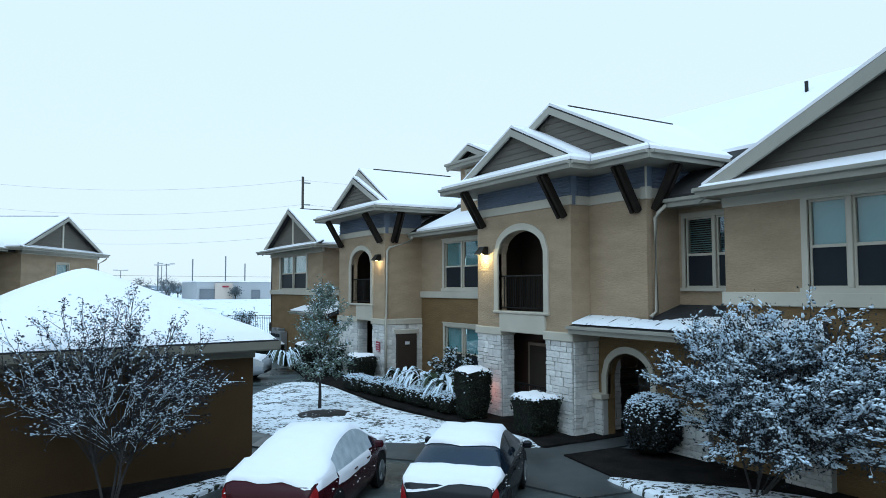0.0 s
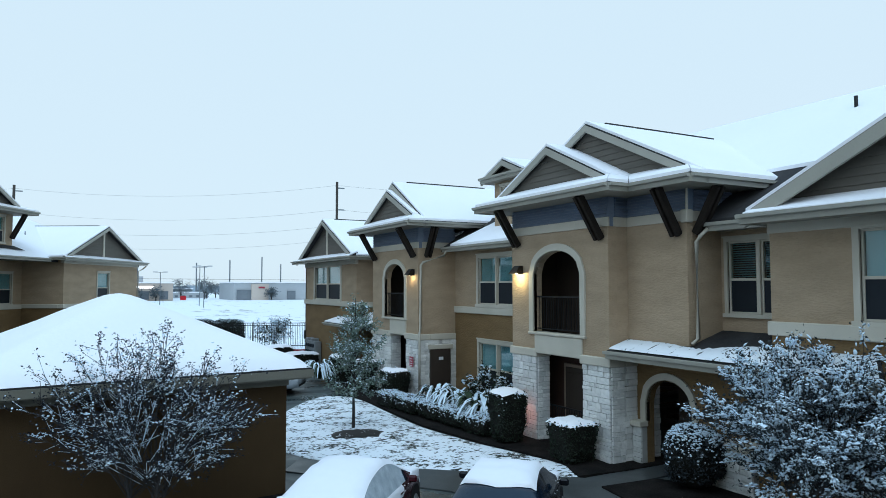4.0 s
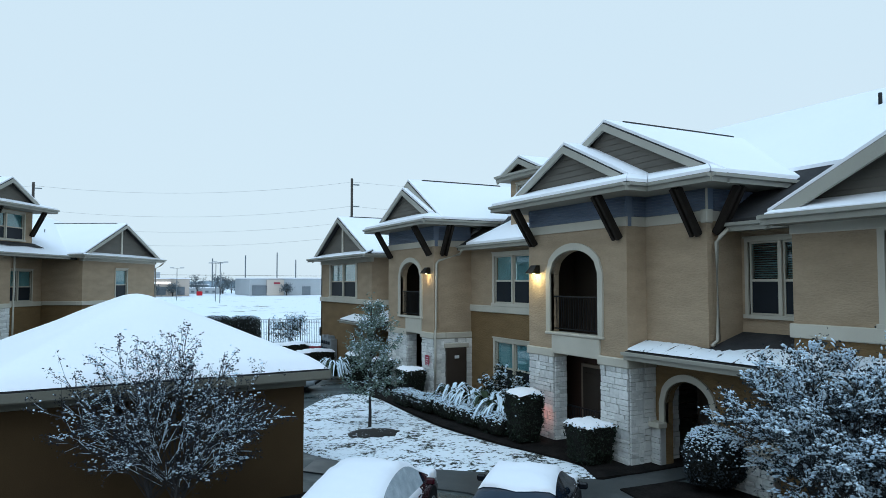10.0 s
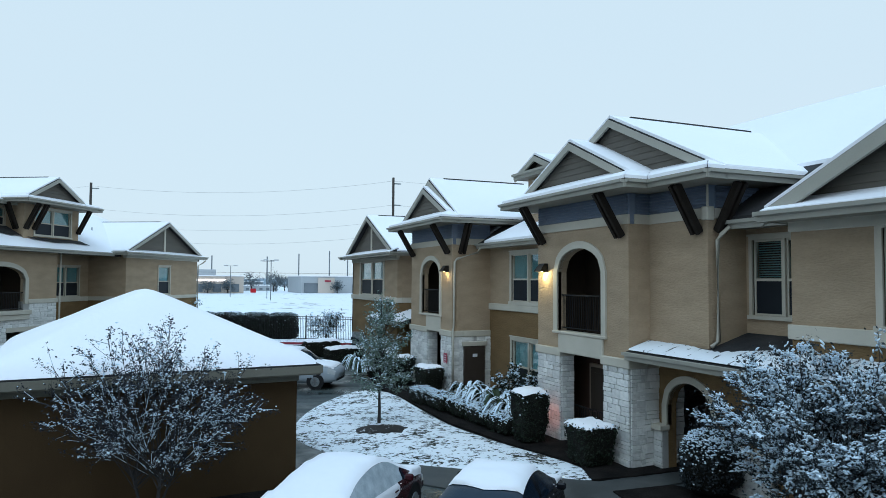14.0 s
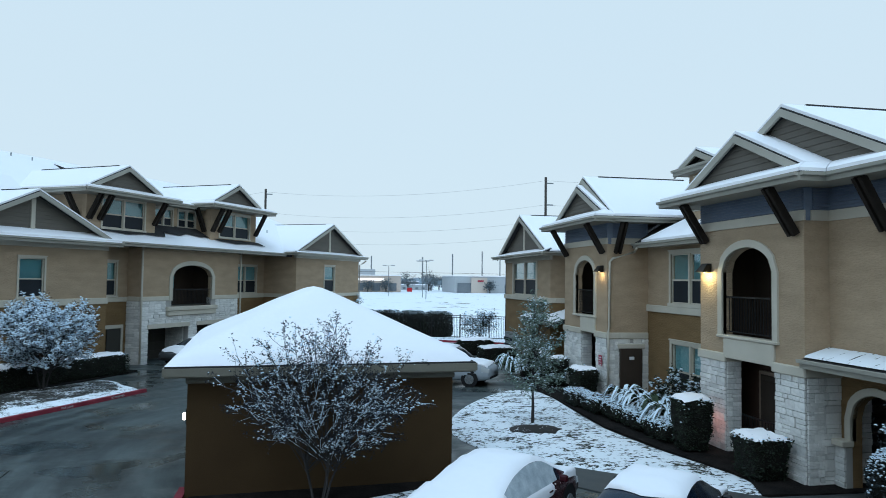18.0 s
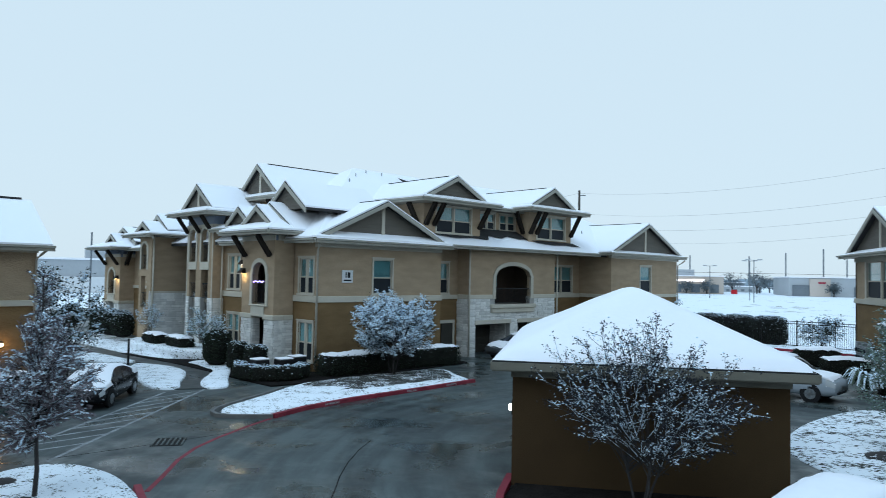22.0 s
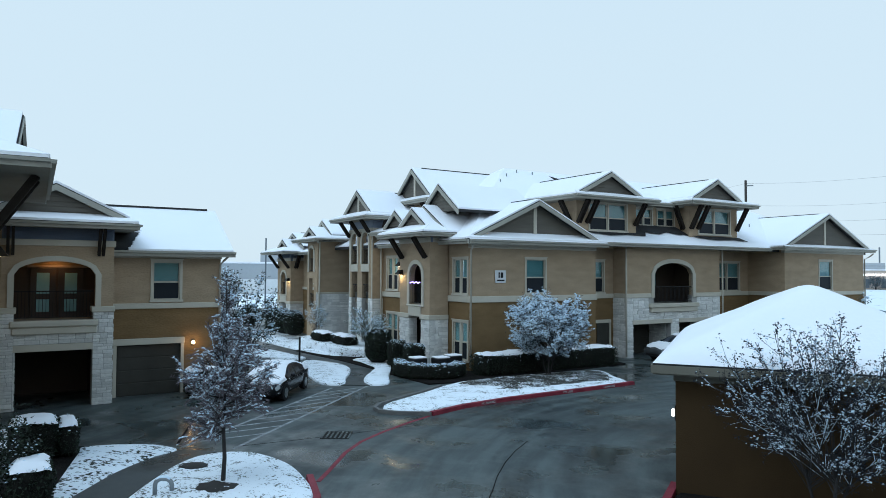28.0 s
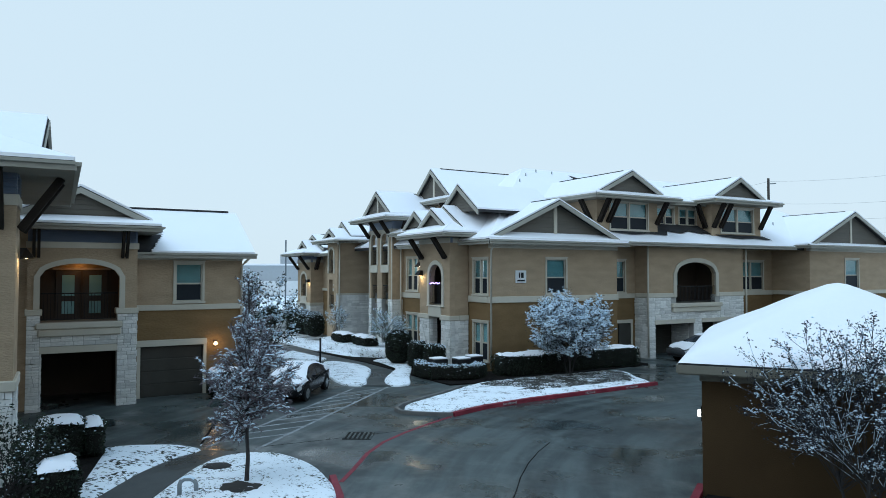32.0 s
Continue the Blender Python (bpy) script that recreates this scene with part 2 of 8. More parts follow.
LAWN = patchy_snow("snow_on_grass", (0.008, 0.012, 0.007), (0.034, 0.036, 0.022), 0.64, 9.0, (0.8, 1.05, 1))
LAWN_THICK = patchy_snow("thick_snow_on_grass", (0.016, 0.022, 0.012), (0.06, 0.06, 0.036), 0.60, 17.0, (0.9, 1.0, 1))
MULCH_SNOW = patchy_snow("snow_flecked_mulch", (0.008, 0.007, 0.006), (0.022, 0.017, 0.014), 0.87, 9.0)
THIN_SNOW = patchy_snow("thin_roof_snow", (0.03, 0.03, 0.034), (0.10, 0.10, 0.105), 0.57, 4.0, (3.0, 0.5, 1))
MULCH_HALF = patchy_snow("half_bare_mulch", (0.012, 0.012, 0.009), (0.03, 0.028, 0.02), 0.77, 12.0)
FIELD = patchy_snow("snow_field", (0.16, 0.16, 0.12), (0.22, 0.21, 0.16), 0.55, 0.35)
DARK = surface("dark_interior", (0.012, 0.011, 0.010), (0.02, 0.018, 0.016), 1, 10, 0, 0.9)
DOOR_BROWN = surface("dark_brown_door", (0.040, 0.030, 0.024), (0.058, 0.043, 0.034), 1, 30, 0.1, 0.5)
# brown deepened beyond the paint: recess shade is put into the colour
RECESS_SHADE_BROWN = surface("recess_shade_brown", (0.050, 0.035, 0.026), (0.075, 0.053, 0.039), 0.6, 40, 0.3)
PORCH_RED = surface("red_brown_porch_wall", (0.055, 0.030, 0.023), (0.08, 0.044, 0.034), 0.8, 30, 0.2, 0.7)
DOOR_FRAME = surface("brown_door_frame", (0.22, 0.165, 0.125), (0.29, 0.22, 0.17), 1, 30, 0.1, 0.6)
GARAGE = surface("brown_garage_door", (0.040, 0.038, 0.032), (0.058, 0.054, 0.046), 1, 30, 0.1, 0.5)
IRON = surface("black_iron", (0.012, 0.012, 0.013), (0.025, 0.025, 0.026), 3, 40, 0.1, 0.5, metal=0.3)
# teal of the blinds also paints in the sky reflected by the panes
BLIND_SKY_TINT = surface("sky_tinted_blind", (0.17, 0.36, 0.38), (0.27, 0.48, 0.50), 0.8, 3, 0.1, 0.6)
SCREEN = surface("insect_screen", (0.008, 0.012, 0.017), (0.014, 0.019, 0.026), 1, 60, 0.1, 0.6, spec=0.25)
GLASS = glass("window_glass")
BARK = surface("grey_bark", (0.026, 0.024, 0.024), (0.068, 0.062, 0.060), 3, 30, 0.6, 0.9, stretch=(1, 1, 0.3))
LEAF = surface("dark_green_leaf", (0.008, 0.014, 0.009), (0.024, 0.036, 0.020), 3, 30, 0, 0.55, per_object=0.35, island=True)
LEAF_BLUE = surface("blue_grey_leaf", (0.013, 0.019, 0.021), (0.040, 0.050, 0.055), 3, 30, 0, 0.5, per_object=0.35, island=True)
LEAF_PALE = surface("pale_green_leaf", (0.105, 0.16, 0.135), (0.23, 0.30, 0.25), 3, 30, 0, 0.55, per_object=0.35, island=True)
LEAF_RUST = surface("rusty_needles", (0.115, 0.098, 0.108), (0.23, 0.20, 0.22), 3, 30, 0, 0.7, per_object=0.3, island=True)
POD = surface("dry_seed_pods", (0.014, 0.016, 0.022), (0.040, 0.042, 0.052), 3, 30, 0, 0.8, per_object=0.3, island=True)
BLADE = surface("strap_leaf", (0.025, 0.042, 0.024), (0.055, 0.08, 0.042), 3, 30, 0, 0.5, per_object=0.3, island=True)
LAMP_BLACK = surface("lamp_metal", (0.015, 0.014, 0.013), (0.03, 0.028, 0.026), 3, 40, 0.1, 0.45)
SIGN_WHITE = surface("sign_white", (0.62, 0.63, 0.64), (0.70, 0.71, 0.72), 2, 30, 0, 0.5)
SIGN_BLACK = surface("sign_black", (0.012, 0.012, 0.014), (0.02, 0.02, 0.022), 2, 30, 0, 0.5)
RED_SIGN = surface("red_sign", (0.30, 0.035, 0.06), (0.36, 0.05, 0.075), 2, 30, 0, 0.5)
PIPE = surface("painted_downpipe", (0.44, 0.40, 0.33), (0.52, 0.48, 0.40), 2, 30, 0.1, 0.5)
FAR_WALL = surface("far_tan_block", (0.50, 0.42, 0.36), (0.58, 0.50, 0.44), 0.05, 2, 0.1, 0.9)
FAR_GREY = surface("far_grey_block", (0.36, 0.38, 0.40), (0.44, 0.46, 0.48), 0.05, 2, 0.1, 0.9)
# distant haze is mixed into these three colours, paler and bluer than the things
FAR_DARK = surface("far_dark_hazed", (0.13, 0.15, 0.17), (0.19, 0.21, 0.23), 0.2, 2, 0.1, 0.9)
FAR_LEAF = surface("far_hazed_foliage", (0.09, 0.115, 0.13), (0.14, 0.165, 0.18), 0.2, 2, 0, 0.9)
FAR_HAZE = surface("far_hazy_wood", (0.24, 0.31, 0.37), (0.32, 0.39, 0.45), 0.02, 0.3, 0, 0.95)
METAL_GREY = surface("grey_metal", (0.20, 0.22, 0.23), (0.28, 0.30, 0.31), 2, 30, 0.1, 0.45, metal=0.4)
TYRE = surface("tyre_rubber", (0.010, 0.010, 0.011), (0.018, 0.018, 0.019), 3, 40, 0.2, 0.85)
WOOD = surface("weathered_pole", (0.045, 0.040, 0.036), (0.07, 0.062, 0.056), 0.5, 6, 0.2, 0.9)


def paint(name, col, rough=0.25):
    m, n, l, b = mat_base(name, rough)
    b.inputs["Base Color"].default_value = (*col, 1)
    b.inputs["Coat Weight"].default_value = 0.05
    b.inputs["Specular IOR Level"].default_value = 0.2
    b.inputs["Coat Roughness"].default_value = 0.06
    return m


# ---------------------------------------------------------------- mesh helpers


def link_mesh(name, verts, faces, mats, idx=None, smooth=False):
    me = bpy.data.meshes.new(name)
    me.from_pydata([tuple(v) for v in verts], [], faces)
    for m in (mats if isinstance(mats, (list, tuple)) else [mats]):
        me.materials.append(m)
    if idx is not None:
        me.polygons.foreach_set("material_index", idx)
    if smooth:
        me.polygons.foreach_set("use_smooth", [True] * len(me.polygons))
    me.update()
    return me


def thing(name, label, category, m=None, group="", kind=""):
    ob = new(name)
    if m is not None:
        ob.matrix_world = m
    return tagged(ob, label, category, group, kind)


def put(name, me, parent=None, label="", m=None):
    ob = new(name, me)
    if parent is not None:
        ob.parent = parent
    if m is not None:
        ob.matrix_basis = m
    if label:
        ob["label"] = label
    return ob


def bm_mesh(bm, name, material, smooth=False, fix=True):
    if fix:
        bmesh.ops.recalc_face_normals(bm, faces=bm.faces)
    me = bpy.data.meshes.new(name)
    bm.to_mesh(me)
    bm.free()
    me.materials.append(material)
    if smooth:
        me.polygons.foreach_set("use_smooth", [True] * len(me.polygons))
    return me


def part(name, bm, material, parent, label="", smooth=False, m=None):
    return put(name, bm_mesh(bm, name, material, smooth), parent, label, m)


def add_box(bm, x0, x1, y0, y1, z0, z1, bevel=0.0, m=None):
    r = bmesh.ops.create_cube(bm, size=1.0, matrix=Matrix.LocRotScale(((x0 + x1) / 2, (y0 + y1) / 2, (z0 + z1) / 2), None, (abs(x1 - x0), abs(y1 - y0), abs(z1 - z0))))
    if bevel:
        es = {e for v in r["verts"] for e in v.link_edges}
        g = bmesh.ops.bevel(bm, geom=list(es), offset=bevel, segments=1, affect="EDGES")
        vs = list({v for f in g["faces"] for v in f.verts})
    else:
        vs = r["verts"]
    if m is not None:
        bmesh.ops.transform(bm, matrix=m, verts=vs)
    return vs


def box(name, parent, mat, x0, x1, y0, y1, z0, z1, bevel=0.01, label=""):
    bm = bmesh.new()
    add_box(bm, x0, x1, y0, y1, z0, z1, bevel)
    return part(name, bm, mat, parent, label)


def slab_mesh(poly, thick):
    """A plate below the 3D polygon, of that thickness."""
    bm = bmesh.new()
    top = [bm.verts.new(p) for p in poly]
    low = [bm.verts.new((p[0], p[1], p[2] - thick)) for p in poly]
    bm.faces.new(top)
    bm.faces.new(low[::-1])
    for i in range(len(top)):
        j = (i + 1) % len(top)
        bm.faces.new((top[i], low[i], low[j], top[j]))
    return bm


def slab(name, parent, mat, poly, thick, label=""):
    return part(name, slab_mesh(poly, thick), mat, parent, label)


def roof_plane(parent, poly, snow=True, inset=0.05, snow_th=0.09, th=0.16):
    """A shingle plane with its blanket of snow."""
    r = slab("roof_plane", parent, SHINGLE, poly, th)
    if snow:
        c = sum((Vector(p) for p in poly), Vector()) / len(poly)
        q = []
        for p in poly:
            d = c - Vector(p)
            q.append(Vector(p) + d.normalized() * min(inset, d.length * 0.3) + Vector((0, 0, snow_th)))
        bm = slab_mesh(q, snow_th - 0.012)
        put("snow_cover", bm_mesh(bm, "snow_cover", SNOW), r)
    return r


def tube(bm, pts, r0, r1=None, seg=6):
    """A tapered tube along the points."""
    r1 = r0 if r1 is None else r1
    rings = []
    n = len(pts)
    for i, p in enumerate(pts):
        p = Vector(p)
        d = (Vector(pts[min(i + 1, n - 1)]) - Vector(pts[max(i - 1, 0)])).normalized()
        a = d.orthogonal().normalized()
        b = d.cross(a)
        r = r0 + (r1 - r0) * i / max(n - 1, 1)
        rings.append([bm.verts.new(p + (a * math.cos(k * math.tau / seg) + b * math.sin(k * math.tau / seg)) * r) for k in range(seg)])
    for i in range(n - 1):
        # rings are matched to their nearest start vertex, so that bends do not twist
        off = min(range(seg), key=lambda o: (rings[i + 1][o].co - rings[i][0].co).length)
        rings[i + 1] = rings[i + 1][off:] + rings[i + 1][:off]
        for k in range(seg):
            bm.faces.new((rings[i][k], rings[i][(k + 1) % seg], rings[i + 1][(k + 1) % seg], rings[i + 1][k]))
    bm.faces.new(rings[0][::-1])
    bm.faces.new(rings[-1])


def pipe(name, parent, mat, pts, r, label="", seg=8):
    bm = bmesh.new()
    tube(bm, pts, r, r, seg)
    return part(name, bm, mat, parent, label, True)


def arch_z(x, a):
    """Height of an opening's head at x: a = (x0, x1, z0, spring, rise)."""
    c, h = (a[0] + a[1]) / 2, (a[1] - a[0]) / 2
    k = max(0.0, 1 - ((x - c) / h) ** 2)
    return a[3] + a[4] * math.sqrt(k)


def wall(name, parent, mat, x0, x1, z0, z1, y, thick=0.25, holes=(), label="", m=None):
    """A wall in the plane y, going back by thick, with openings (x0, x1, z0, z1[, rise]) right through it."""
    bm = bmesh.new()
    xs, zs = {x0, x1}, {z0, z1}
    for h in holes:
        xs |= {h[0], h[1]}
        zs |= {h[2], h[3] + (h[4] if len(h) > 4 else 0)}
    xs, zs = sorted(v for v in xs if x0 <= v <= x1), sorted(v for v in zs if z0 <= v <= z1)

    def solid(i, k):
        if not (0 <= i < len(xs) - 1 and 0 <= k < len(zs) - 1):
            return False
        cx, cz = (xs[i] + xs[i + 1]) / 2, (zs[k] + zs[k + 1]) / 2
        return not any(h[0] < cx < h[1] and h[2] < cz < h[3] + (h[4] if len(h) > 4 else 0) for h in holes)
    ya, yb = y, y + thick

    def quad(*ps):
        bm.faces.new([bm.verts.new(p) for p in ps])
    for i in range(len(xs) - 1):
        for k in range(len(zs) - 1):
            if not solid(i, k):
                continue
            a, b, c, d = xs[i], xs[i + 1], zs[k], zs[k + 1]
            quad((a, ya, c), (b, ya, c), (b, ya, d), (a, ya, d))
            quad((b, yb, c), (a, yb, c), (a, yb, d), (b, yb, d))
            if not solid(i - 1, k):
                quad((a, yb, c), (a, ya, c), (a, ya, d), (a, yb, d))
            if not solid(i + 1, k):
                quad((b, ya, c), (b, yb, c), (b, yb, d), (b, ya, d))
            if not solid(i, k - 1):
                quad((a, yb, c), (b, yb, c), (b, ya, c), (a, ya, c))
            if not solid(i, k + 1):
                quad((a, ya, d), (b, ya, d), (b, yb, d), (a, yb, d))
    for h in holes:
        if len(h) > 4:
            n, top = 16, h[3] + h[4]
            for i in range(n):
                a, b = h[0] + (h[1] - h[0]) * i / n, h[0] + (h[1] - h[0]) * (i + 1) / n
                za, zb = arch_z(a, h), arch_z(b, h)
                quad((a, ya, za), (b, ya, zb), (b, ya, top), (a, ya, top))
                quad((b, yb, zb), (a, yb, za), (a, yb, top), (b, yb, top))
                quad((a, yb, za), (b, yb, zb), (b, ya, zb), (a, ya, za))
    bmesh.ops.remove_doubles(bm, verts=bm.verts, dist=0.0005)
    me = bpy.data.meshes.new(name)
    bm.to_mesh(me)
    bm.free()
    me.materials.append(mat)
    return put(name, me, parent, label, m)


def arch_trim(name, parent, mat, h, y, w=0.18, proud=0.05, m=None):
    """A raised surround of an arched opening."""
    n = 16
    inner = [(h[0], h[2])] + [(h[0] + (h[1] - h[0]) * i / n, arch_z(h[0] + (h[1] - h[0]) * i / n, h)) for i in range(n + 1)] + [(h[1], h[2])]
    g = (h[0] - w, h[1] + w, h[2], h[3], h[4] + w)
    outer = [(g[0], g[2])] + [(g[0] + (g[1] - g[0]) * i / n, arch_z(g[0] + (g[1] - g[0]) * i / n, g)) for i in range(n + 1)] + [(g[1], g[2])]
    bm = bmesh.new()
    rows = [[bm.verts.new((x, yy, z)) for x, z in src] for src, yy in ((inner, y + 0.1), (inner, y - proud), (outer, y - proud), (outer, y + 0.02))]
    for a, b in zip(rows, rows[1:]):
        for i in range(len(a) - 1):
            bm.faces.new((a[i], a[i + 1], b[i + 1], b[i]))
    for k in (0, -1):
        bm.faces.new([r[k] for r in rows])
    return part(name, bm, mat, parent, m=m)


def window(parent, x0, x1, z0, z1, y, lights=2, m=None, blind=True, trim=0.085, slats=True, tilt=1.0):
    """A window: raised surround, sashes, panes, a blind behind the glass and a screen over the lower sash."""
    base = bmesh.new()
    t = trim
    add_box(base, x0 - t, x0, y - 0.045, y + 0.05, z0 - t, z1 + t)
    add_box(base, x1, x1 + t, y - 0.045, y + 0.05, z0 - t, z1 + t)
    add_box(base, x0, x1, y - 0.045, y + 0.05, z1, z1 + t)
    add_box(base, x0 - t - 0.03, x1 + t + 0.03, y - 0.085, y + 0.05, z0 - t, z0)
    add_box(base, x0 - t - 0.03, x1 + t + 0.03, y - 0.07, y + 0.05, z1 + t, z1 + t + 0.04)
    w = part("window", base, TRIM, parent, m=m)
    mull = 0.10
    wd = ((x1 - x0) - mull * (lights - 1)) / lights
    zm = z0 + (z1 - z0) * 0.47
    for i in range(lights):
        a = x0 + i * (wd + mull)
        b = a + wd
        if i:
            box("mullion", w, TRIM, a - mull, a, y - 0.03, y + 0.08, z0, z1, 0.01)
        fr = bmesh.new()
        f = 0.045
        for p in ((a, a + f, z0, z1), (b - f, b, z0, z1), (a + f, b - f, z0, z0 + f), (a + f, b - f, z1 - f, z1), (a + f, b - f, zm - 0.03, zm + 0.03)):
            add_box(fr, p[0], p[1], y + 0.03, y + 0.1, p[2], p[3])
        part("sash", fr, TRIM, w)
        g = box("pane", w, GLASS, a + f, b - f, y + 0.07, y + 0.078, zm + 0.03, z1 - f, 0)
        g.visible_shadow = False
        box("screen", w, SCREEN, a + f, b - f, y + 0.055, y + 0.062, z0 + f, zm - 0.03, 0)
        if blind and not slats:
            # plain teal sheet behind the glass stands for the pane's sky reflection
            box("blind", w, BLIND_SKY_TINT, a + f * 0.5, b - f * 0.5, y + 0.15, y + 0.16, zm - 0.05, z1, 0)
        elif blind:
            sv, sf, zz = [], [], zm - 0.05
            while zz < z1 - 0.02:
                k = len(sv)
                sv += [(a + f, y + 0.115, zz), (b - f, y + 0.115, zz), (b - f, y + 0.13 + 0.03 * (1 - tilt), zz + 0.056 * tilt), (a + f, y + 0.13 + 0.03 * (1 - tilt), zz + 0.056 * tilt)]
                sf.append((k, k + 1, k + 2, k + 3))
                zz += 0.055
            put("blind", link_mesh("blind", sv, sf, BLIND_SKY_TINT), w)
            # near-black sheet added to stand for the unlit room behind the slats
            box("room_dark", w, SCREEN, a + f * 0.5, b - f * 0.5, y + 0.17, y + 0.18, zm - 0.05, z1, 0)
    return w


def railing(parent, x0, x1, y, z0, h=1.05, gap=0.11, mat=None, m=None):
    mat = mat or IRON
    bm = bmesh.new()
    add_box(bm, x0, x1, y - 0.02, y + 0.02, z0 + h - 0.04, z0 + h)
    r = part("railing", bm, mat, parent, m=m)
    box("rail", r, mat, x0, x1, y - 0.015, y + 0.015, z0 + 0.08, z0 + 0.11, 0)
    bm = bmesh.new()
    add_box(bm, -0.008, 0.008, -0.008, 0.008, 0, h - 0.14)
    me = bm_mesh(bm, "baluster", mat)
    n = int((x1 - x0) / gap)
    for i in range(1, n):
        put("baluster", me, r, m=pose(x0 + (x1 - x0) * i / n, y, z0 + 0.1))
    return r


UNIT = None


def stones(parent, x0, x1, z0, z1, y, m=None, rows=0.17, seed=1, wide=(0.18, 0.46), joined=False):
    """Rough limestone courses, each block proud of the mortar by its own depth."""
    global UNIT
    if UNIT is None:
        bm = bmesh.new()
        add_box(bm, -0.5, 0.5, -0.5, 0.5, -0.5, 0.5, 0.045)
        UNIT = bm_mesh(bm, "stone", STONE)
    rnd = random.Random(seed)
    base = m or Matrix()
    z, made = z0, []
    while z < z1 - 0.04:
        h = min(rows * rnd.choice((0.72, 0.95, 1.2, 1.5)) * rnd.uniform(0.94, 1.06), z1 - z)
        if z1 - z - h < 0.09:
            h = z1 - z
        x = x0
        while x < x1 - 0.02:
            w = min(rnd.uniform(*wide), x1 - x)
            if x1 - x - w < 0.12:
                w = x1 - x
            d = rnd.uniform(0.05, 0.085)
            if h > 0.18 and rnd.random() < 0.5:
                f = rnd.uniform(0.4, 0.6)
                d2 = rnd.uniform(0.05, 0.085)
                made.append(((x + w / 2, y - d / 2 + 0.02, z + h * f / 2), (w - 0.013, d, h * f - 0.013), rnd.uniform(-0.9, 0.9)))
                made.append(((x + w / 2, y - d2 / 2 + 0.02, z + h * (1 + f) / 2), (w - 0.013, d2, h * (1 - f) - 0.013), rnd.uniform(-0.9, 0.9)))
            else:
                made.append(((x + w / 2, y - d / 2 + 0.02, z + h / 2), (w - 0.013, d, h - 0.013), rnd.uniform(-0.9, 0.9)))
            x += w
        z += h
    if joined:
        bm = bmesh.new()
        for c, s, r in made:
            add_box(bm, c[0] - s[0] / 2, c[0] + s[0] / 2, c[1] - s[1] / 2, c[1] + s[1] / 2, c[2] - s[2] / 2, c[2] + s[2] / 2)
        ob = part("stone_facing", bm, STONE_ISLAND, parent, m=m)
        ob["kind"] = "stuff"
        return
    for c, s, r in made:
        ob = put("stone", UNIT, parent)
        ob.matrix_basis = base @ Matrix.LocRotScale(c, Euler((0, radians(r), 0)), s)


STONE_ISLAND = surface("white_limestone_far", (0.62, 0.61, 0.58), (0.82, 0.805, 0.77), 2.5, 18, 0.6, 0.9, per_object=0.16, dist=0.02, island=True)


def bracket(parent, p_wall, p_eave, side, w=0.095, gap=0.075):
    """A pair of raking timber struts from the wall up to the eave; side is the direction along the wall."""
    s = Vector(side).normalized()
    for k in (-1, 1):
        a, b = Vector(p_wall) + s * k * (w + gap) / 2, Vector(p_eave) + s * k * (w + gap) / 2
        d = (b - a).normalized()
        up = s.cross(d).normalized()
        bm = bmesh.new()
        vs = []
        for q in (a, b):
            for i, j in ((-1, -1), (1, -1), (1, 1), (-1, 1)):
                vs.append(bm.verts.new(q + s * i * w / 2 + up * j * 0.085))
        for f in ((0, 1, 2, 3), (4, 5, 6, 7), (0, 1, 5, 4), (1, 2, 6, 5), (2, 3, 7, 6), (3, 0, 4, 7)):
            bm.faces.new([vs[i] for i in f])
        part("bracket", bm, BRACKET, parent)


def fascia(parent, pts, z, h=0.22, gutter=True, mat=None):
    """Board with a gutter along the eave's line of points (x, y)."""
    for a, b in zip(pts, pts[1:]):
        a, b = Vector((*a, 0)), Vector((*b, 0))
        d = (b - a).normalized()
        n = Vector((d.y, -d.x, 0))
        bm = bmesh.new()
        prof = [(0, 0), (0.03, 0), (0.03, h * 0.55), (0.12, h * 0.62), (0.13, h), (0, h)] if gutter else [(0, 0), (0.04, 0), (0.04, h), (0, h)]
        ra = [bm.verts.new(a - d * 0.0 + n * p + Vector((0, 0, z + q))) for p, q in prof]
        rb = [bm.verts.new(b + d * 0.0 + n * p + Vector((0, 0, z + q))) for p, q in prof]
        k = len(prof)
        for i in range(k):
            bm.faces.new((ra[i], ra[(i + 1) % k], rb[(i + 1) % k], rb[i]))
        bm.faces.new(ra)
        bm.faces.new(rb[::-1])
        part("gutter" if gutter else "fascia", bm, mat or FASCIA, parent)


def clap(parent, x0, x1, z0, z1, y, mat, m=None, step=0.14):
    """Lapped boards in the plane y."""
    n = max(1, round((z1 - z0) / step))
    st = (z1 - z0) / n
    for i in range(n):
        bm = bmesh.new()
        a, b = z0 + i * st, z0 + (i + 1) * st
        vs = [bm.verts.new(p) for p in ((x0, y - 0.05, a), (x1, y - 0.05, a), (x1, y - 0.004, b), (x0, y - 0.004, b), (x0, y + 0.03, a), (x1, y + 0.03, a), (x1, y + 0.03, b), (x0, y + 0.03, b))]
        for f in ((0, 1, 2, 3), (4, 5, 6, 7), (0, 1, 5, 4), (1, 2, 6, 5), (2, 3, 7, 6), (3, 0, 4, 7)):
            bm.faces.new([vs[k] for k in f])
        part("board", bm, mat, parent, m=m)


def ridge_vent(parent, xc, y0, y1, z, m=None):
    box("ridge_vent", parent, SHINGLE, xc - 0.05, xc + 0.05, y0, y1, z + 0.02, z + 0.085, 0.015, "bare dark ridge vent")


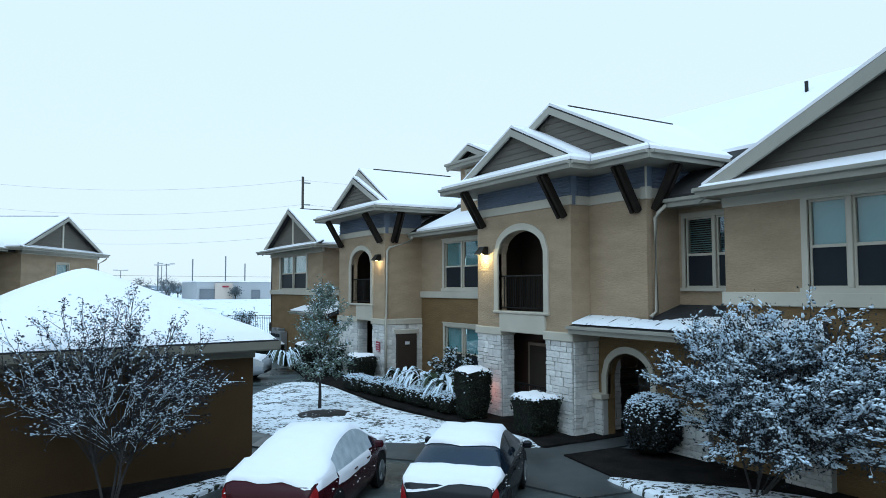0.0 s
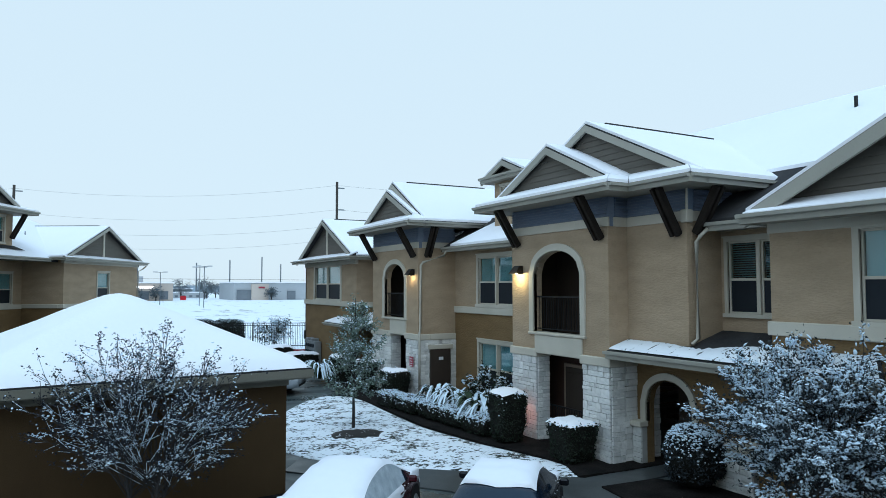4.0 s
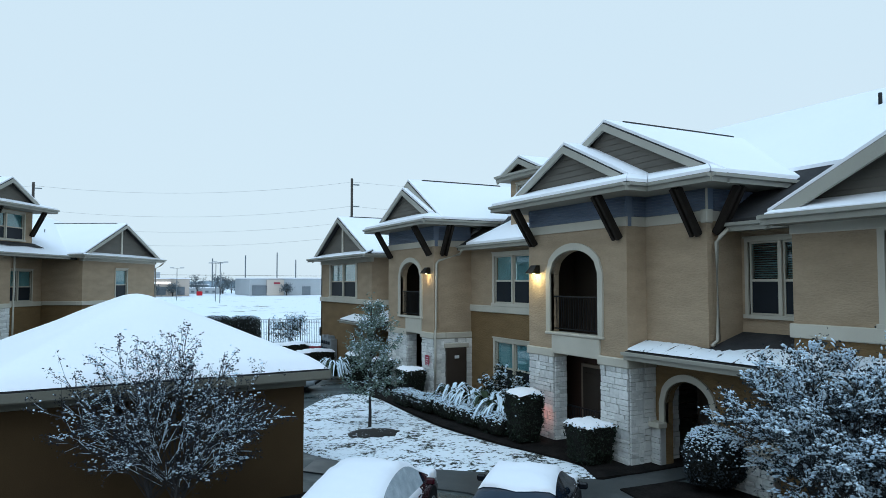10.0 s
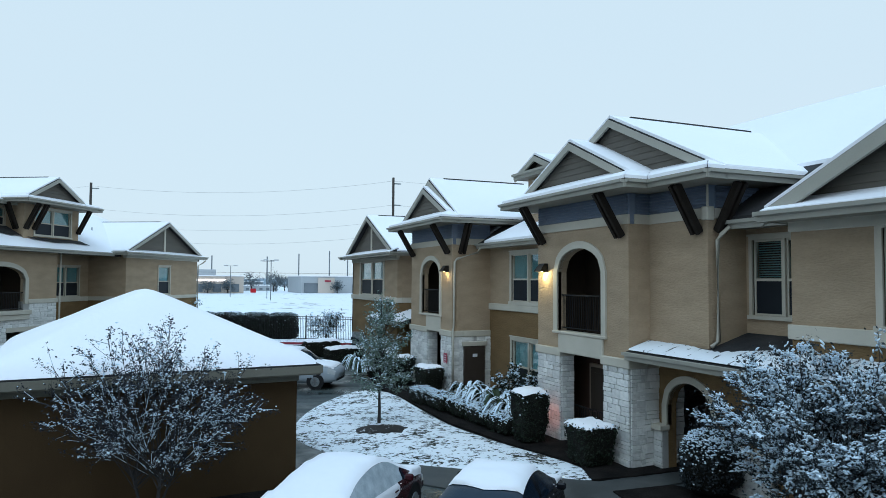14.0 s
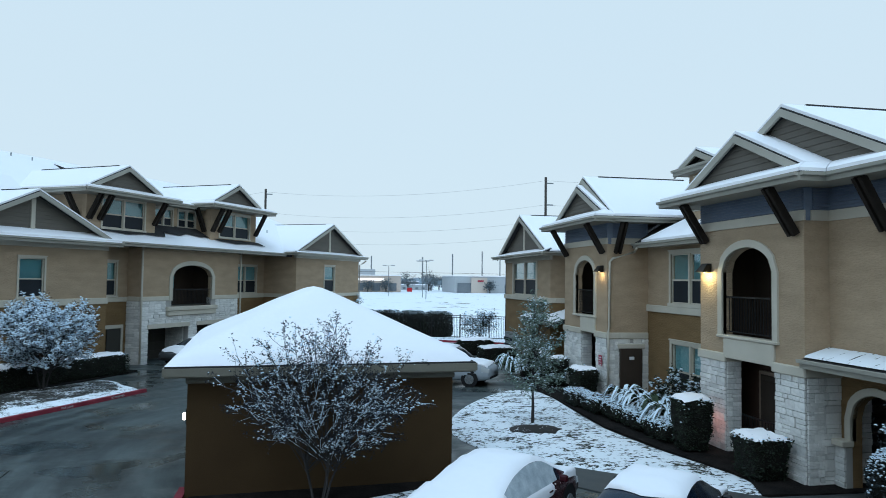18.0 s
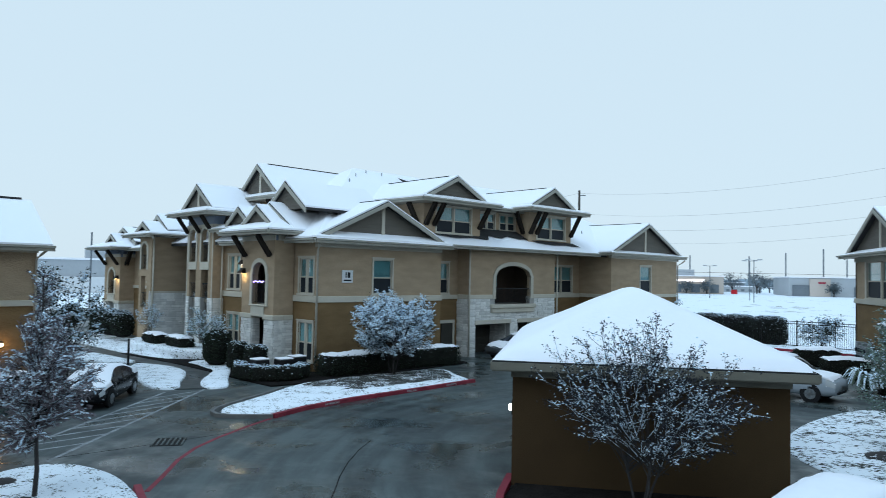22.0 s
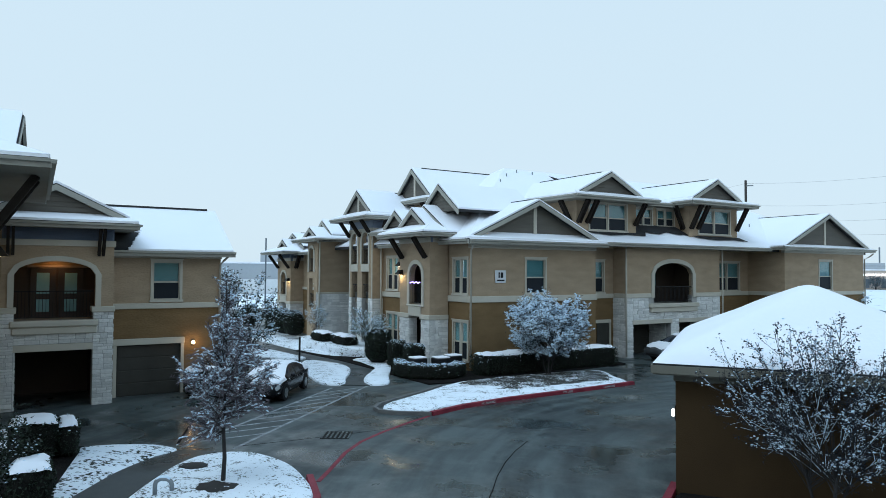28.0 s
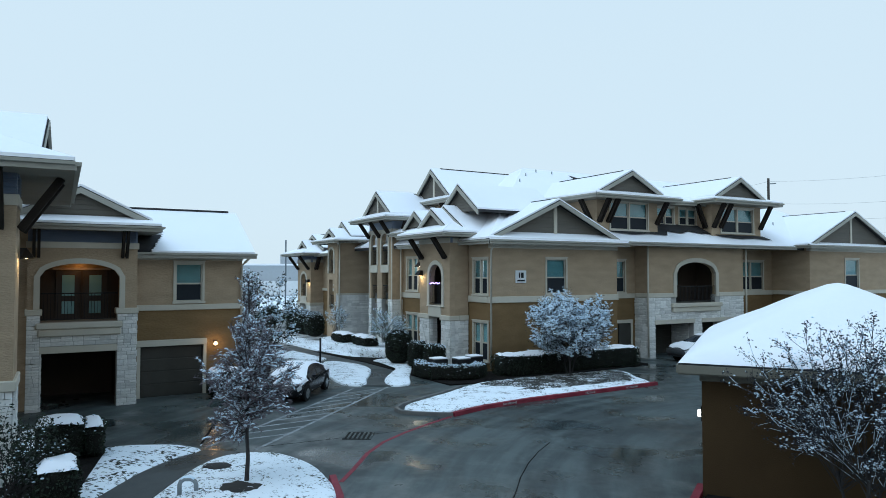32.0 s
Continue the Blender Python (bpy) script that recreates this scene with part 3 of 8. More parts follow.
def gable(parent, xc, half, z0, apex, y, depth, over=0.25, king=False, y_in=0.0, m=None, boards=True, snow=True, rake=0.18):
    """A gable end at y with its two roof planes running back by depth. half: half width at the eaves, z0: eave height."""
    root = wall_tri("gable_wall", parent, SIDING, xc, half - 0.12, z0, apex - 0.12 * (apex - z0) / half, y + over, m)
    sl = (apex - z0) / half
    if boards:
        z = z0 + 0.02
        while z < apex - 0.35:
            hw = (apex - 0.1 - z - 0.16) / sl - 0.1
            if hw > 0.15:
                hb = hw + 0.15 / sl
                vs = [(xc - hb, y + over - 0.024, z), (xc + hb, y + over - 0.024, z), (xc + hw, y + over - 0.006, z + 0.158), (xc - hw, y + over - 0.006, z + 0.158)]
                vs += [(p[0], y + over + 0.02, p[2]) for p in vs]
                put("board", link_mesh("board", vs, [(0, 1, 2, 3), (0, 4, 5, 1), (1, 5, 6, 2), (2, 6, 7, 3), (3, 7, 4, 0)], SIDING), root)
            z += 0.165
    if king:
        box("king_post", root, TRIM, xc - 0.10, xc + 0.10, y + over - 0.06, y + over + 0.05, z0, apex - 0.25, 0.01)
    if half > 2.2:
        ridge_vent(parent, xc, y + 0.7, y + depth * 0.85, apex + 0.03)
    for s in (-1, 1):
        r = slab("roof_plane", parent, SHINGLE, [(xc, y, apex), (xc + s * half, y, z0), (xc + s * half, y + depth, z0), (xc, y + depth, apex)][::s], 0.12)
        if m is not None:
            r.matrix_basis = m
        if snow:
            bm = slab_mesh([(xc, y + 0.03, apex + 0.09), (xc + s * (half - 0.02), y + 0.03, z0 + 0.10), (xc + s * (half - 0.02), y + depth, z0 + 0.10), (xc, y + depth, apex + 0.09)][::s], 0.08)
            put("snow_cover", bm_mesh(bm, "snow_cover", SNOW), r)
        bm = bmesh.new()
        d = Vector((s * half, 0, z0 - apex)).normalized()
        nrm = Vector((s * sl, 0, 1)).normalized()
        a0, b0 = Vector((xc, y - 0.03, apex)), Vector((xc + s * (half + 0.03), y - 0.03, z0))
        vs = []
        for p in (a0, b0):
            for dy in (0, 0.07):
                vs.append(bm.verts.new(p + Vector((0, dy, -0.035))))
                vs.append(bm.verts.new(p + Vector((0, dy, -0.035 - rake * math.hypot(1, sl)))))
        for f in ((0, 1, 5, 4), (2, 3, 7, 6), (0, 2, 6, 4), (1, 3, 7, 5), (0, 1, 3, 2), (4, 5, 7, 6)):
            bm.faces.new([vs[i] for i in f])
        part("barge_board", bm, FASCIA, parent, m=m)
    return root


def wall_tri(name, parent, mat, xc, half, z0, apex, y, m=None):
    bm = bmesh.new()
    f = [bm.verts.new((xc - half, y, z0)), bm.verts.new((xc + half, y, z0)), bm.verts.new((xc, y, apex))]
    b = [bm.verts.new(v.co + Vector((0, 0.15, 0))) for v in f]
    bm.faces.new(f)
    bm.faces.new(b[::-1])
    for i in range(3):
        bm.faces.new((f[i], b[i], b[(i + 1) % 3], f[(i + 1) % 3]))
    return part(name, bm, mat, parent, m=m)


def wall_lamp(m, on=True, label="black hooded wall lamp, lit, on the stucco wall", warm=(1.0, 0.80, 0.42), watts=14):
    t = thing("wall_lamp", label, "wall lamp", m, "wall lamps")
    bm = bmesh.new()
    f = [(-0.16, 0, 0), (0.16, 0, 0), (0.16, 0, 0.26), (-0.16, 0, 0.26), (-0.2, -0.3, 0.02), (0.2, -0.3, 0.02), (0.14, -0.12, 0.26), (-0.14, -0.12, 0.26)]
    vs = [bm.verts.new(p) for p in f]
    for q in ((0, 1, 2, 3), (4, 5, 6, 7), (3, 2, 6, 7), (0, 3, 7, 4), (1, 2, 6, 5)):
        bm.faces.new([vs[i] for i in q])
    bmesh.ops.solidify(bm, geom=bm.faces[:], thickness=0.012)
    part("hood", bm, LAMP_BLACK, t)
    bm = bmesh.new()
    bmesh.ops.create_uvsphere(bm, u_segments=10, v_segments=6, radius=0.055, matrix=Matrix.Translation((0, -0.12, 0.06)))
    part("bulb", bm, glow("lit_bulb", warm, 6 if on else 0), t, "glowing bulb", True)
    if on:
        d = bpy.data.lights.new("wall_lamp_light", "POINT")
        d.energy, d.color, d.shadow_soft_size = watts, warm, 0.05
        lo = new("lamp_light", d)
        lo.parent = t
        lo.matrix_basis = Matrix.Translation((0, -0.2, -0.06))
    return t


def side_r(x, y0):
    return pose(x, y0, 0, 0, 0, 90)


def side_l(x, y0):
    return pose(x, y0, 0, 0, 0, -90)


# ---------------------------------------------------------------- ground
def flat_poly(name, pts, z, mat, thick=0.0, parent=None):
    bm = bmesh.new()
    vs = [bm.verts.new((x, y, z)) for x, y in pts]
    f = bm.faces.new(vs)
    if f.normal.z < 0:
        f.normal_flip()
    if thick:
        r = bmesh.ops.extrude_face_region(bm, geom=[f])
        bmesh.ops.translate(bm, vec=(0, 0, -thick), verts=[v for v in r["geom"] if isinstance(v, bmesh.types.BMVert)])
    return part(name, bm, mat, parent)


def smooth_loop(pts, n=6):
    """A closed Catmull-Rom curve through the points."""
    out, k = [], len(pts)
    for i in range(k):
        p0, p1, p2, p3 = (Vector((*pts[(i + j - 1) % k], 0)) for j in range(4))
        for s in range(n):
            t = s / n
            q = 0.5 * ((2 * p1) + (p2 - p0) * t + (2 * p0 - 5 * p1 + 4 * p2 - p3) * t * t + (3 * p1 - p0 - 3 * p2 + p3) * t ** 3)
            out.append((q.x, q.y))
    return out


def strip(name, line, w, z0, z1, mat, parent=None, label=""):
    """A kerb of width w along the open line."""
    bm = bmesh.new()
    rows = []
    for i, p in enumerate(line):
        a, b = Vector(line[max(i - 1, 0)]), Vector(line[min(i + 1, len(line) - 1)])
        d = (b - a).normalized()
        n = Vector((d.y, -d.x)) * w / 2
        p = Vector(p)
        rows.append([bm.verts.new((*(p + n), z0)), bm.verts.new((*(p + n * 0.8), z1)), bm.verts.new((*(p - n), z1)), bm.verts.new((*(p - n), z0))])
    for r, s in zip(rows, rows[1:]):
        for i in range(3):
            bm.faces.new((r[i], r[i + 1], s[i + 1], s[i]))
    bm.faces.new(rows[0])
    bm.faces.new(rows[-1][::-1])
    return part(name, bm, mat, parent, label)


def mound(name, loop, h, mat, rings=3, rough=0.02):
    """A low bed with a rounded rim."""
    c = sum((Vector(p) for p in loop), Vector((0, 0))) / len(loop)
    verts, faces = [], []
    n = len(loop)
    prof = [(1.0, 0.0), (0.995, h * 0.8), (0.97, h), (0.8, h + 0.02), (0.6, h + 0.03), (0.35, h + 0.04)]
    for s, z in prof:
        for p in loop:
            q = c + (Vector(p) - c) * s
            verts.append((q.x, q.y, z + (noise.noise((q.x * 1.3, q.y * 1.3, 0)) * rough if s < 0.98 else 0)))
    for k in range(len(prof) - 1):
        for i in range(n):
            j = (i + 1) % n
            faces.append((k * n + i, k * n + j, (k + 1) * n + j, (k + 1) * n + i))
    verts.append((c.x, c.y, h + 0.04))
    faces += [((len(prof) - 1) * n + i, (len(prof) - 1) * n + (i + 1) % n, len(verts) - 1) for i in range(n)]
    return put(name, link_mesh(name, verts, faces, mat, None, True))


ground = flat_poly("ground", [(-1500, -700), (1500, -700), (1500, 2200), (-1500, 2200)], -0.06, FIELD)
tagged(ground, "snow-covered flat field reaching to the horizon", "ground", kind="structure")
road = flat_poly("road", [(-60, -40), (40, -40), (40, 49), (-10, 49), (-60, 90)], 0.0, ROAD)
tagged(road, "wet grey concrete drive with tyre marks", "road", kind="structure")

# island beside the long facade, with the young tree
isl_a = smooth_loop([(6.0, 18.3), (5.7, 20.9), (7.2, 24.6), (9.6, 27.6), (10.8, 26.6), (10.7, 24.2), (10.55, 20.2), (11.0, 17.0), (11.6, 14.4), (11.1, 13.15), (9.0, 15.0), (7.3, 16.6)])
tagged(mound("lawn_island", isl_a, 0.035, LAWN), "thin patchy snow over grass on a kerbed island", "lawn", kind="structure")
bed_a = [(10.7, 28.5), (10.75, 24.2), (10.6, 20.2), (11.05, 17.0), (11.7, 14.4), (11.2, 13.1), (12.4, 13.0), (12.62, 13.0), (14.6, 13.0), (14.6, 33.0), (11.6, 33)]
tagged(flat_poly("planting_bed", bed_a, 0.07, MULCH, 0.1), "dark wet mulch bed along the facade", "planting bed", kind="structure")
bed_n = [(11.1, 12.2), (10.6, 9.5), (10.6, -6), (14.5, -6), (14.5, 9.7), (12.6, 12.1)]
tagged(flat_poly("planting_bed", bed_n, 0.07, MULCH, 0.1), "dark mulch bed under the snowy shrub", "planting bed", kind="structure")
isl_n = smooth_loop([(10.4, 9.4), (11.0, 9.6), (12.6, 7.6), (12.9, 5.5), (12.4, 0), (10.4, 0)])
tagged(mound("lawn_patch", isl_n, 0.12, LAWN), "snow-dusted grass patch by the walkway", "lawn", kind="structure")
walk_a = flat_poly("pavement", [(9.3, 9.6), (10.6, 9.4), (11.2, 11.2), (12.4, 12.2), (14.5, 12.3), (14.5, 13.1), (11.3, 13.0), (8.7, 15.2), (7.0, 16.6), (5.9, 18.0), (5.2, 17.0), (8.0, 13.6)], 0.035, WALKWAY, 0.1)
tagged(walk_a, "damp concrete walkway to the arched entrance", "pavement", kind="structure")

# ---------------------------------------------------------------- long two-storey building
EZ = 6.86
bldA = thing("apartment_building", "two-storey tan stucco apartment building with stone piers and snowy gabled roofs", "building", pose(12.634, 13.6, 0, 0, 0, -90))


def small_roof(b, x0, x1, y0, y1, ze, over=1.0, c_big=0.0, half_big=3.4, apex_big=9.05, y_big=0.35, c_sm=0.0, half_sm=1.95, apex_sm=8.55, y_sm=-0.25, back=6.0, step=None, pitch=0.0, drop=False):
    """Overhanging hipped skirt with one small and one large gable on it. Its eave follows the block's front and sides."""
    e0, e1, f = x0 - over, x1 + over, y0 - over
    zt = ze + 0.2
    zi = ze + 0.62
    # soffit
    pts = [(e0, f), (e1, f), (e1, y1), (e0, y1)]
    if step:
        sx, sy, ex = step
        pts = [(e0, f), (sx, f), (sx, sy), (ex, sy), (ex, y1), (e0, y1)]
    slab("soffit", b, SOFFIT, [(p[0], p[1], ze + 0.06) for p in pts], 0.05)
    line = [pts[-1]] + pts[:-1]
    fascia(b, line, ze, 0.185)
    # skirt planes
    for i in range(len(line) - 1):
        p, q = Vector(line[i]), Vector(line[i + 1])
        d = (q - p).normalized()
        n = Vector((-d.y, d.x))
        w = 1.9
        turn = [0.0, 0.0]
        for e, k in ((0, i), (1, i + 1)):
            if 0 < k < len(line) - 1:
                u, v = Vector(line[k]) - Vector(line[k - 1]), Vector(line[k + 1]) - Vector(line[k])
                turn[e] = w if u.x * v.y - u.y * v.x > 0 else -w
        a0, a1 = turn
        pi, qi = p + n * w + d * a0, q + n * w - d * a1
        roof_plane(b, [(p.x, p.y, zt), (q.x, q.y, zt), (qi.x, qi.y, zt + w * 0.42), (pi.x, pi.y, zt + w * 0.42)], inset=0.02)
    roof_plane(b, [(line[0][0] + 1.85, f + 1.85, zt + 0.79), (line[-1][0] - 1.85, f + 1.85, zt + 0.79), (line[-1][0] - 1.85, y1 - 1, zt + 0.84), (line[0][0] + 1.85, y1 - 1, zt + 0.84)], inset=0.0)
    gable(b, c_big, half_big, zt + 0.02 if drop else apex_big - half_big * 0.485, apex_big, y_big, back, 0.22)
    gable(b, c_sm, half_sm * 1.2, apex_sm - (half_sm * 1.2 * pitch or (apex_sm - zi + 0.15) * 1.2), apex_sm, y_sm, back * 0.5, 0.2)


def entry_block(b, x0, x1, pl, pr, arch, depth, seed, lamp=True, cap=2.75, joined=False, door=True, right_stone=None):
    """Stone piers below, arched balcony above, blue boarded attic. pl, pr: inner edges of the piers."""
    zb = cap
    for k, (a, c) in enumerate(((x0, pl), (pr, x1))):
        w = wall("stone_pier", b, MORTAR, a, c, 0, zb - 0.24, 0.03, 0.45)
        stones(w, a, c, 0.0, zb - 0.24, 0.03, None, 0.155, seed + k, (0.15, 0.40), joined=joined)
        sr = wall("pier_side", w, MORTAR, 0.0, 0.42, 0, zb - 0.24, 0.0, 0.05, m=side_r(c + 0.005, 0.03))
        stones(sr, 0.0, 0.42, 0, zb - 0.24, 0.0, None, 0.155, seed + 5 + k, (0.15, 0.3), joined=joined)
        box("pier_cap", b, TRIM, a - 0.07, c + 0.07, -0.07, 0.5, zb - 0.24, zb, 0.025)
    wall("wall", b, STUCCO_TAN, x0, x1, zb, 6.1, 0, 0.28, [arch])
    wall("side_wall", b, STUCCO_TAN, 0, depth - 0.28, zb, 6.1, 0, 0.25, m=side_r(x1, 0.28))
    wall("side_wall", b, STUCCO_TAN, 0, depth - 0.28, zb, 6.1, 0, 0.25, m=side_l(x0, depth))
    wall("lower_side_wall", b, STUCCO_OCHRE, 0, depth - 0.48, 0, zb, 0, 0.2, m=side_l(x0, depth))
    sd = wall("lower_side_wall", b, MORTAR, 0.48, depth, 0, zb - 0.24, 0.02, 0.2, m=side_r(x1, 0))
    stones(sd, 0.1, min(depth, 3.0), 0, zb - 0.24, 0.02, None, 0.17, seed + 9, joined=True)
    box("side_cap", b, TRIM, x1 - 0.15, x1 + 0.07, 0.5, depth, zb - 0.24, zb, 0.02)
    arch_trim("arch_surround", b, TRIM, arch, 0, 0.2, 0.055)
    box("balcony_apron", b, TRIM, pl - 0.02, pr + 0.02, -0.06, 0.3, zb - 0.12, arch[2] - 0.06, 0.02)
    box("balcony_sill", b, TRIM, arch[0] - 0.22, arch[1] + 0.22, -0.09, 0.3, arch[2] - 0.06, arch[2] + 0.02, 0.02)
    railing(b, arch[0], arch[1], 0.12, arch[2] + 0.02, 1.05)
    slab("balcony_floor", b, SOFFIT, [(x0 + 0.25, 0.28, 3.05), (x1 - 0.25, 0.28, 3.05), (x1 - 0.25, depth, 3.05), (x0 + 0.25, depth, 3.05)], 0.25)
    # back wall and linings wear the brown darkened for recess shade
    wall("balcony_back_wall", b, RECESS_SHADE_BROWN, x0 + 0.25, x1 - 0.25, 3.05, 6.1, depth - 0.15, 0.1)
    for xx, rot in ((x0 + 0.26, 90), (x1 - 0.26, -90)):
        wall("balcony_lining", b, RECESS_SHADE_BROWN, 0, depth - 0.32, 3.05, 6.1, 0, 0.02, m=pose(xx, 0.3 if rot == 90 else depth - 0.02, 0, 0, 0, rot))
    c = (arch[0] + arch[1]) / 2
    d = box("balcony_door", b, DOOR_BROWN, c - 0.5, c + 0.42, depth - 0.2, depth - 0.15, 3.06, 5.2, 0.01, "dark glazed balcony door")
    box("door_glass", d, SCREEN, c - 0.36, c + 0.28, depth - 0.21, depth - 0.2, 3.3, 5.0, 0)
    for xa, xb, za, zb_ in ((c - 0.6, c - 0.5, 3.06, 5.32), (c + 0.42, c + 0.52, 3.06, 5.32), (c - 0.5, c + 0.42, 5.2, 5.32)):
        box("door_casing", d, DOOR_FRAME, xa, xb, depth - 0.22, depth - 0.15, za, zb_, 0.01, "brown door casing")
    wall("porch_back_wall", b, PORCH_RED if door else RECESS_SHADE_BROWN, x0 + 0.2, x1 - 0.2, 0, 2.8, min(depth - 0.15, 1.1), 0.1)
    if door:
        dx = (pl + pr) / 2 - 0.42
        box("door_frame", b, DOOR_FRAME, dx - 0.62, dx + 0.62, min(depth - 0.25, 1.0), min(depth - 0.15, 1.1), 0.1, 2.25, 0.01, "brown-painted door frame")
        dd = box("entrance_door", b, DOOR_BROWN, dx - 0.5, dx + 0.5, min(depth - 0.28, 0.97), min(depth - 0.2, 1.05), 0.1, 2.15, 0.01, "dark reddish-brown door")
        box("door_panel", dd, DOOR_BROWN, dx - 0.36, dx + 0.36, min(depth - 0.3, 0.95), min(depth - 0.27, 0.98), 0.35, 2.0, 0.01)
    railing(b, pl, pr, 0.5, 0.12, 0.95, 0.11)
    # attic band
    for mm, a, c in ((None, x0, x1), (side_r(x1, 0), 0.22, depth), (side_l(x0, depth), 0, depth - 0.22)):
        wall("attic_wall", b, BLUE, a, c, 6.1, EZ + 0.1, 0.02, 0.2, m=mm)
        bd = wall("attic_band", b, TRIM, a - 0.05, c + 0.05, 6.1, 6.34, -0.04, 0.05, m=mm)
        clap(bd, a + 0.02, c - 0.02, 6.36, EZ + 0.02, 0.02, BLUE, None, 0.07)


entry_block(bldA, -4.4, 0.0, -3.16, -1.06, (-3.25, -1.1, 3.2, 4.92, 0.65), 1.7, 11, cap=2.72)
entry_block(bldA, -15.8, -11.1, -13.75, -12.2, (-14.4, -12.33, 3.22, 4.9, 0.62), 1.7, 31, cap=2.66)
# stepped block beside the front entrance block
wall("wall", bldA, STUCCO_TAN, 0, 2.0, 3.05, 6.1, 0.65, 0.25)
wall("side_wall", bldA, STUCCO_TAN, 0, 1.3, 3.05, 6.1, 0, 0.25, m=side_r(2.0, 0.9))
for mm, a, c in ((pose(0, 0.65, 0), 0.0, 2.0), (side_r(2.0, 0.65), 0.22, 1.6)):
    wall("attic_wall", bldA, BLUE, a, c, 6.1, EZ + 0.1, 0.02, 0.2, m=mm)
    bd = wall("attic_band", bldA, TRIM, a - 0.05, c + 0.05, 6.1, 6.34, -0.04, 0.05, m=mm)
    clap(bd, a + 0.02, c - 0.02, 6.36, EZ + 0.02, 0.02, BLUE, None, 0.07)
box("corner_pilaster", bldA, TRIM, 1.86, 2.07, 0.58, 0.8, 6.06, 6.37, 0.02)
box("corner_board", bldA, TRIM, 2.005, 2.045, 0.605, 0.645, 6.37, EZ + 0.05, 0.0, "thin pale corner board")
small_roof(bldA, -4.4, 0.0, 0.0, 7.0, EZ, 0.85, -1.2, 4.1, 9.05, 0.3, -2.15, 2.2, 8.53, -0.35, 6.0, step=(0.97, -0.2, 2.9), pitch=0.475, drop=True)
small_roof(bldA, -15.8, -11.1, 0.0, 6.0, EZ + 0.05, 0.85, -13.45, 3.2, 9.0, -0.12, -13.45, 2.2, 8.63, -0.38, 5.5, pitch=0.48, drop=True)
for s, yy in ((-4.05, 0), (-0.27, 0)):
    bracket(bldA, (s, -0.06, 5.78), (s, -0.75, 6.86), (1, 0, 0))
bracket(bldA, (1.72, 0.6, 5.77), (1.72, -0.05, 6.86), (1, 0, 0))
bracket(bldA, (2.06, 0.95, 5.8), (2.7, 0.95, 6.86), (0, 1, 0))
for s in (-15.4, -11.4):
    bracket(bldA, (s, -0.06, 5.75), (s, -0.75, 6.9), (1, 0, 0))
bracket(bldA, (-11.04, 0.4, 5.75), (-10.4, 0.4, 6.9), (0, 1, 0))

# walls between the entrance blocks
WIN = [(-9.25, -6.75, 3.88, 5.66), (-9.2, -6.7, 0.6, 2.42)]
wall("wall", bldA, STUCCO_TAN, -11.1, -4.4, 3.76, 6.1, 1.7, 0.25, [WIN[0]])
wall("lower_wall", bldA, STUCCO_OCHRE, -11.1, -4.4, 0, 3.5, 1.7, 0.25, [WIN[1]])
box("belt_course", bldA, TRIM, -11.1, -4.4, 1.62, 1.95, 3.5, 3.76, 0.02)
for w in WIN:
    window(bldA, *w, 1.7, trim=0.12)
# recessed wall with a window beside the stepped block
wall("wall", bldA, STUCCO_TAN, 2.0, 4.1, 3.05, 6.1, 1.8, 0.25, [(2.2, 3.88, 3.9, 5.62)])
window(bldA, 2.2, 3.88, 3.9, 5.62, 1.8, trim=0.09, tilt=0.4)
# near wing
NW = [(5.9, 7.5, 3.89, 5.62)]
wall("wall", bldA, STUCCO_TAN, 4.0, 22, 3.81, 6.1, 0.9, 0.25, NW)
wall("lower_wall", bldA, STUCCO_OCHRE, 6.3, 22, 0, 3.52, 0.9, 0.25)
wall("lower_wall", bldA, STUCCO_OCHRE, 4.0, 6.3, 2.7, 3.52, 0.9, 0.25)
box("belt_course", bldA, TRIM, 3.95, 22, 0.81, 1.15, 3.52, 3.81, 0.02)
box("frieze", bldA, TRIM, 3.97, 22, 0.84, 1.0, 5.66, 6.1, 0.02)
# clear glass here; the unslatted teal sheet supplies its reflection
window(bldA, *NW[0], 0.9, 2, trim=0.13, slats=False)
wall("side_wall", bldA, STUCCO_TAN, 0, 1.3, 3.0, 6.1, 0, 0.2, m=side_l(4.0, 2.45))
# porch under the lean-to roof
PA = (0.35, 1.85, 0.0, 1.6, 0.63)
wall("porch_wall", bldA, STUCCO_OCHRE, 0.0, 6.3, 0, 2.75, 0.9, 0.25, [PA, (3.6, 5.4, 0.6, 1.5, 0.7)])
arch_trim("arch_surround", bldA, TRIM, (PA[0], PA[1], 1.1, PA[3], PA[4]), 0.9, 0.17, 0.06)
arch_trim("arch_surround", bldA, TRIM, (3.6, 5.4, 1.1, 1.5, 0.7), 0.9, 0.17, 0.06)
for k, (a, c) in enumerate(((0.05, 0.35), (1.85, 3.6), (5.4, 6.3))):
    w = wall("stone_base", bldA, MORTAR, a, c, 0, 0.98, 0.74, 0.16)
    stones(w, a, c, 0, 0.98, 0.74, None, 0.17, 60 + k)
    box("stone_cap", bldA, TRIM, a - 0.04, c + 0.04, 0.62, 0.92, 0.98, 1.12, 0.02)
railing(bldA, 3.6, 5.4, 0.95, 0.1, 0.95, 0.11)
wall("porch_back_wall", bldA, RECESS_SHADE_BROWN, 0.0, 6.3, 0, 2.8, 2.4, 0.1)
box("porch_door", bldA, DOOR_BROWN, 0.75, 1.65, 2.32, 2.4, 0.02, 2.08, 0.01, "dark brown panelled entrance door")
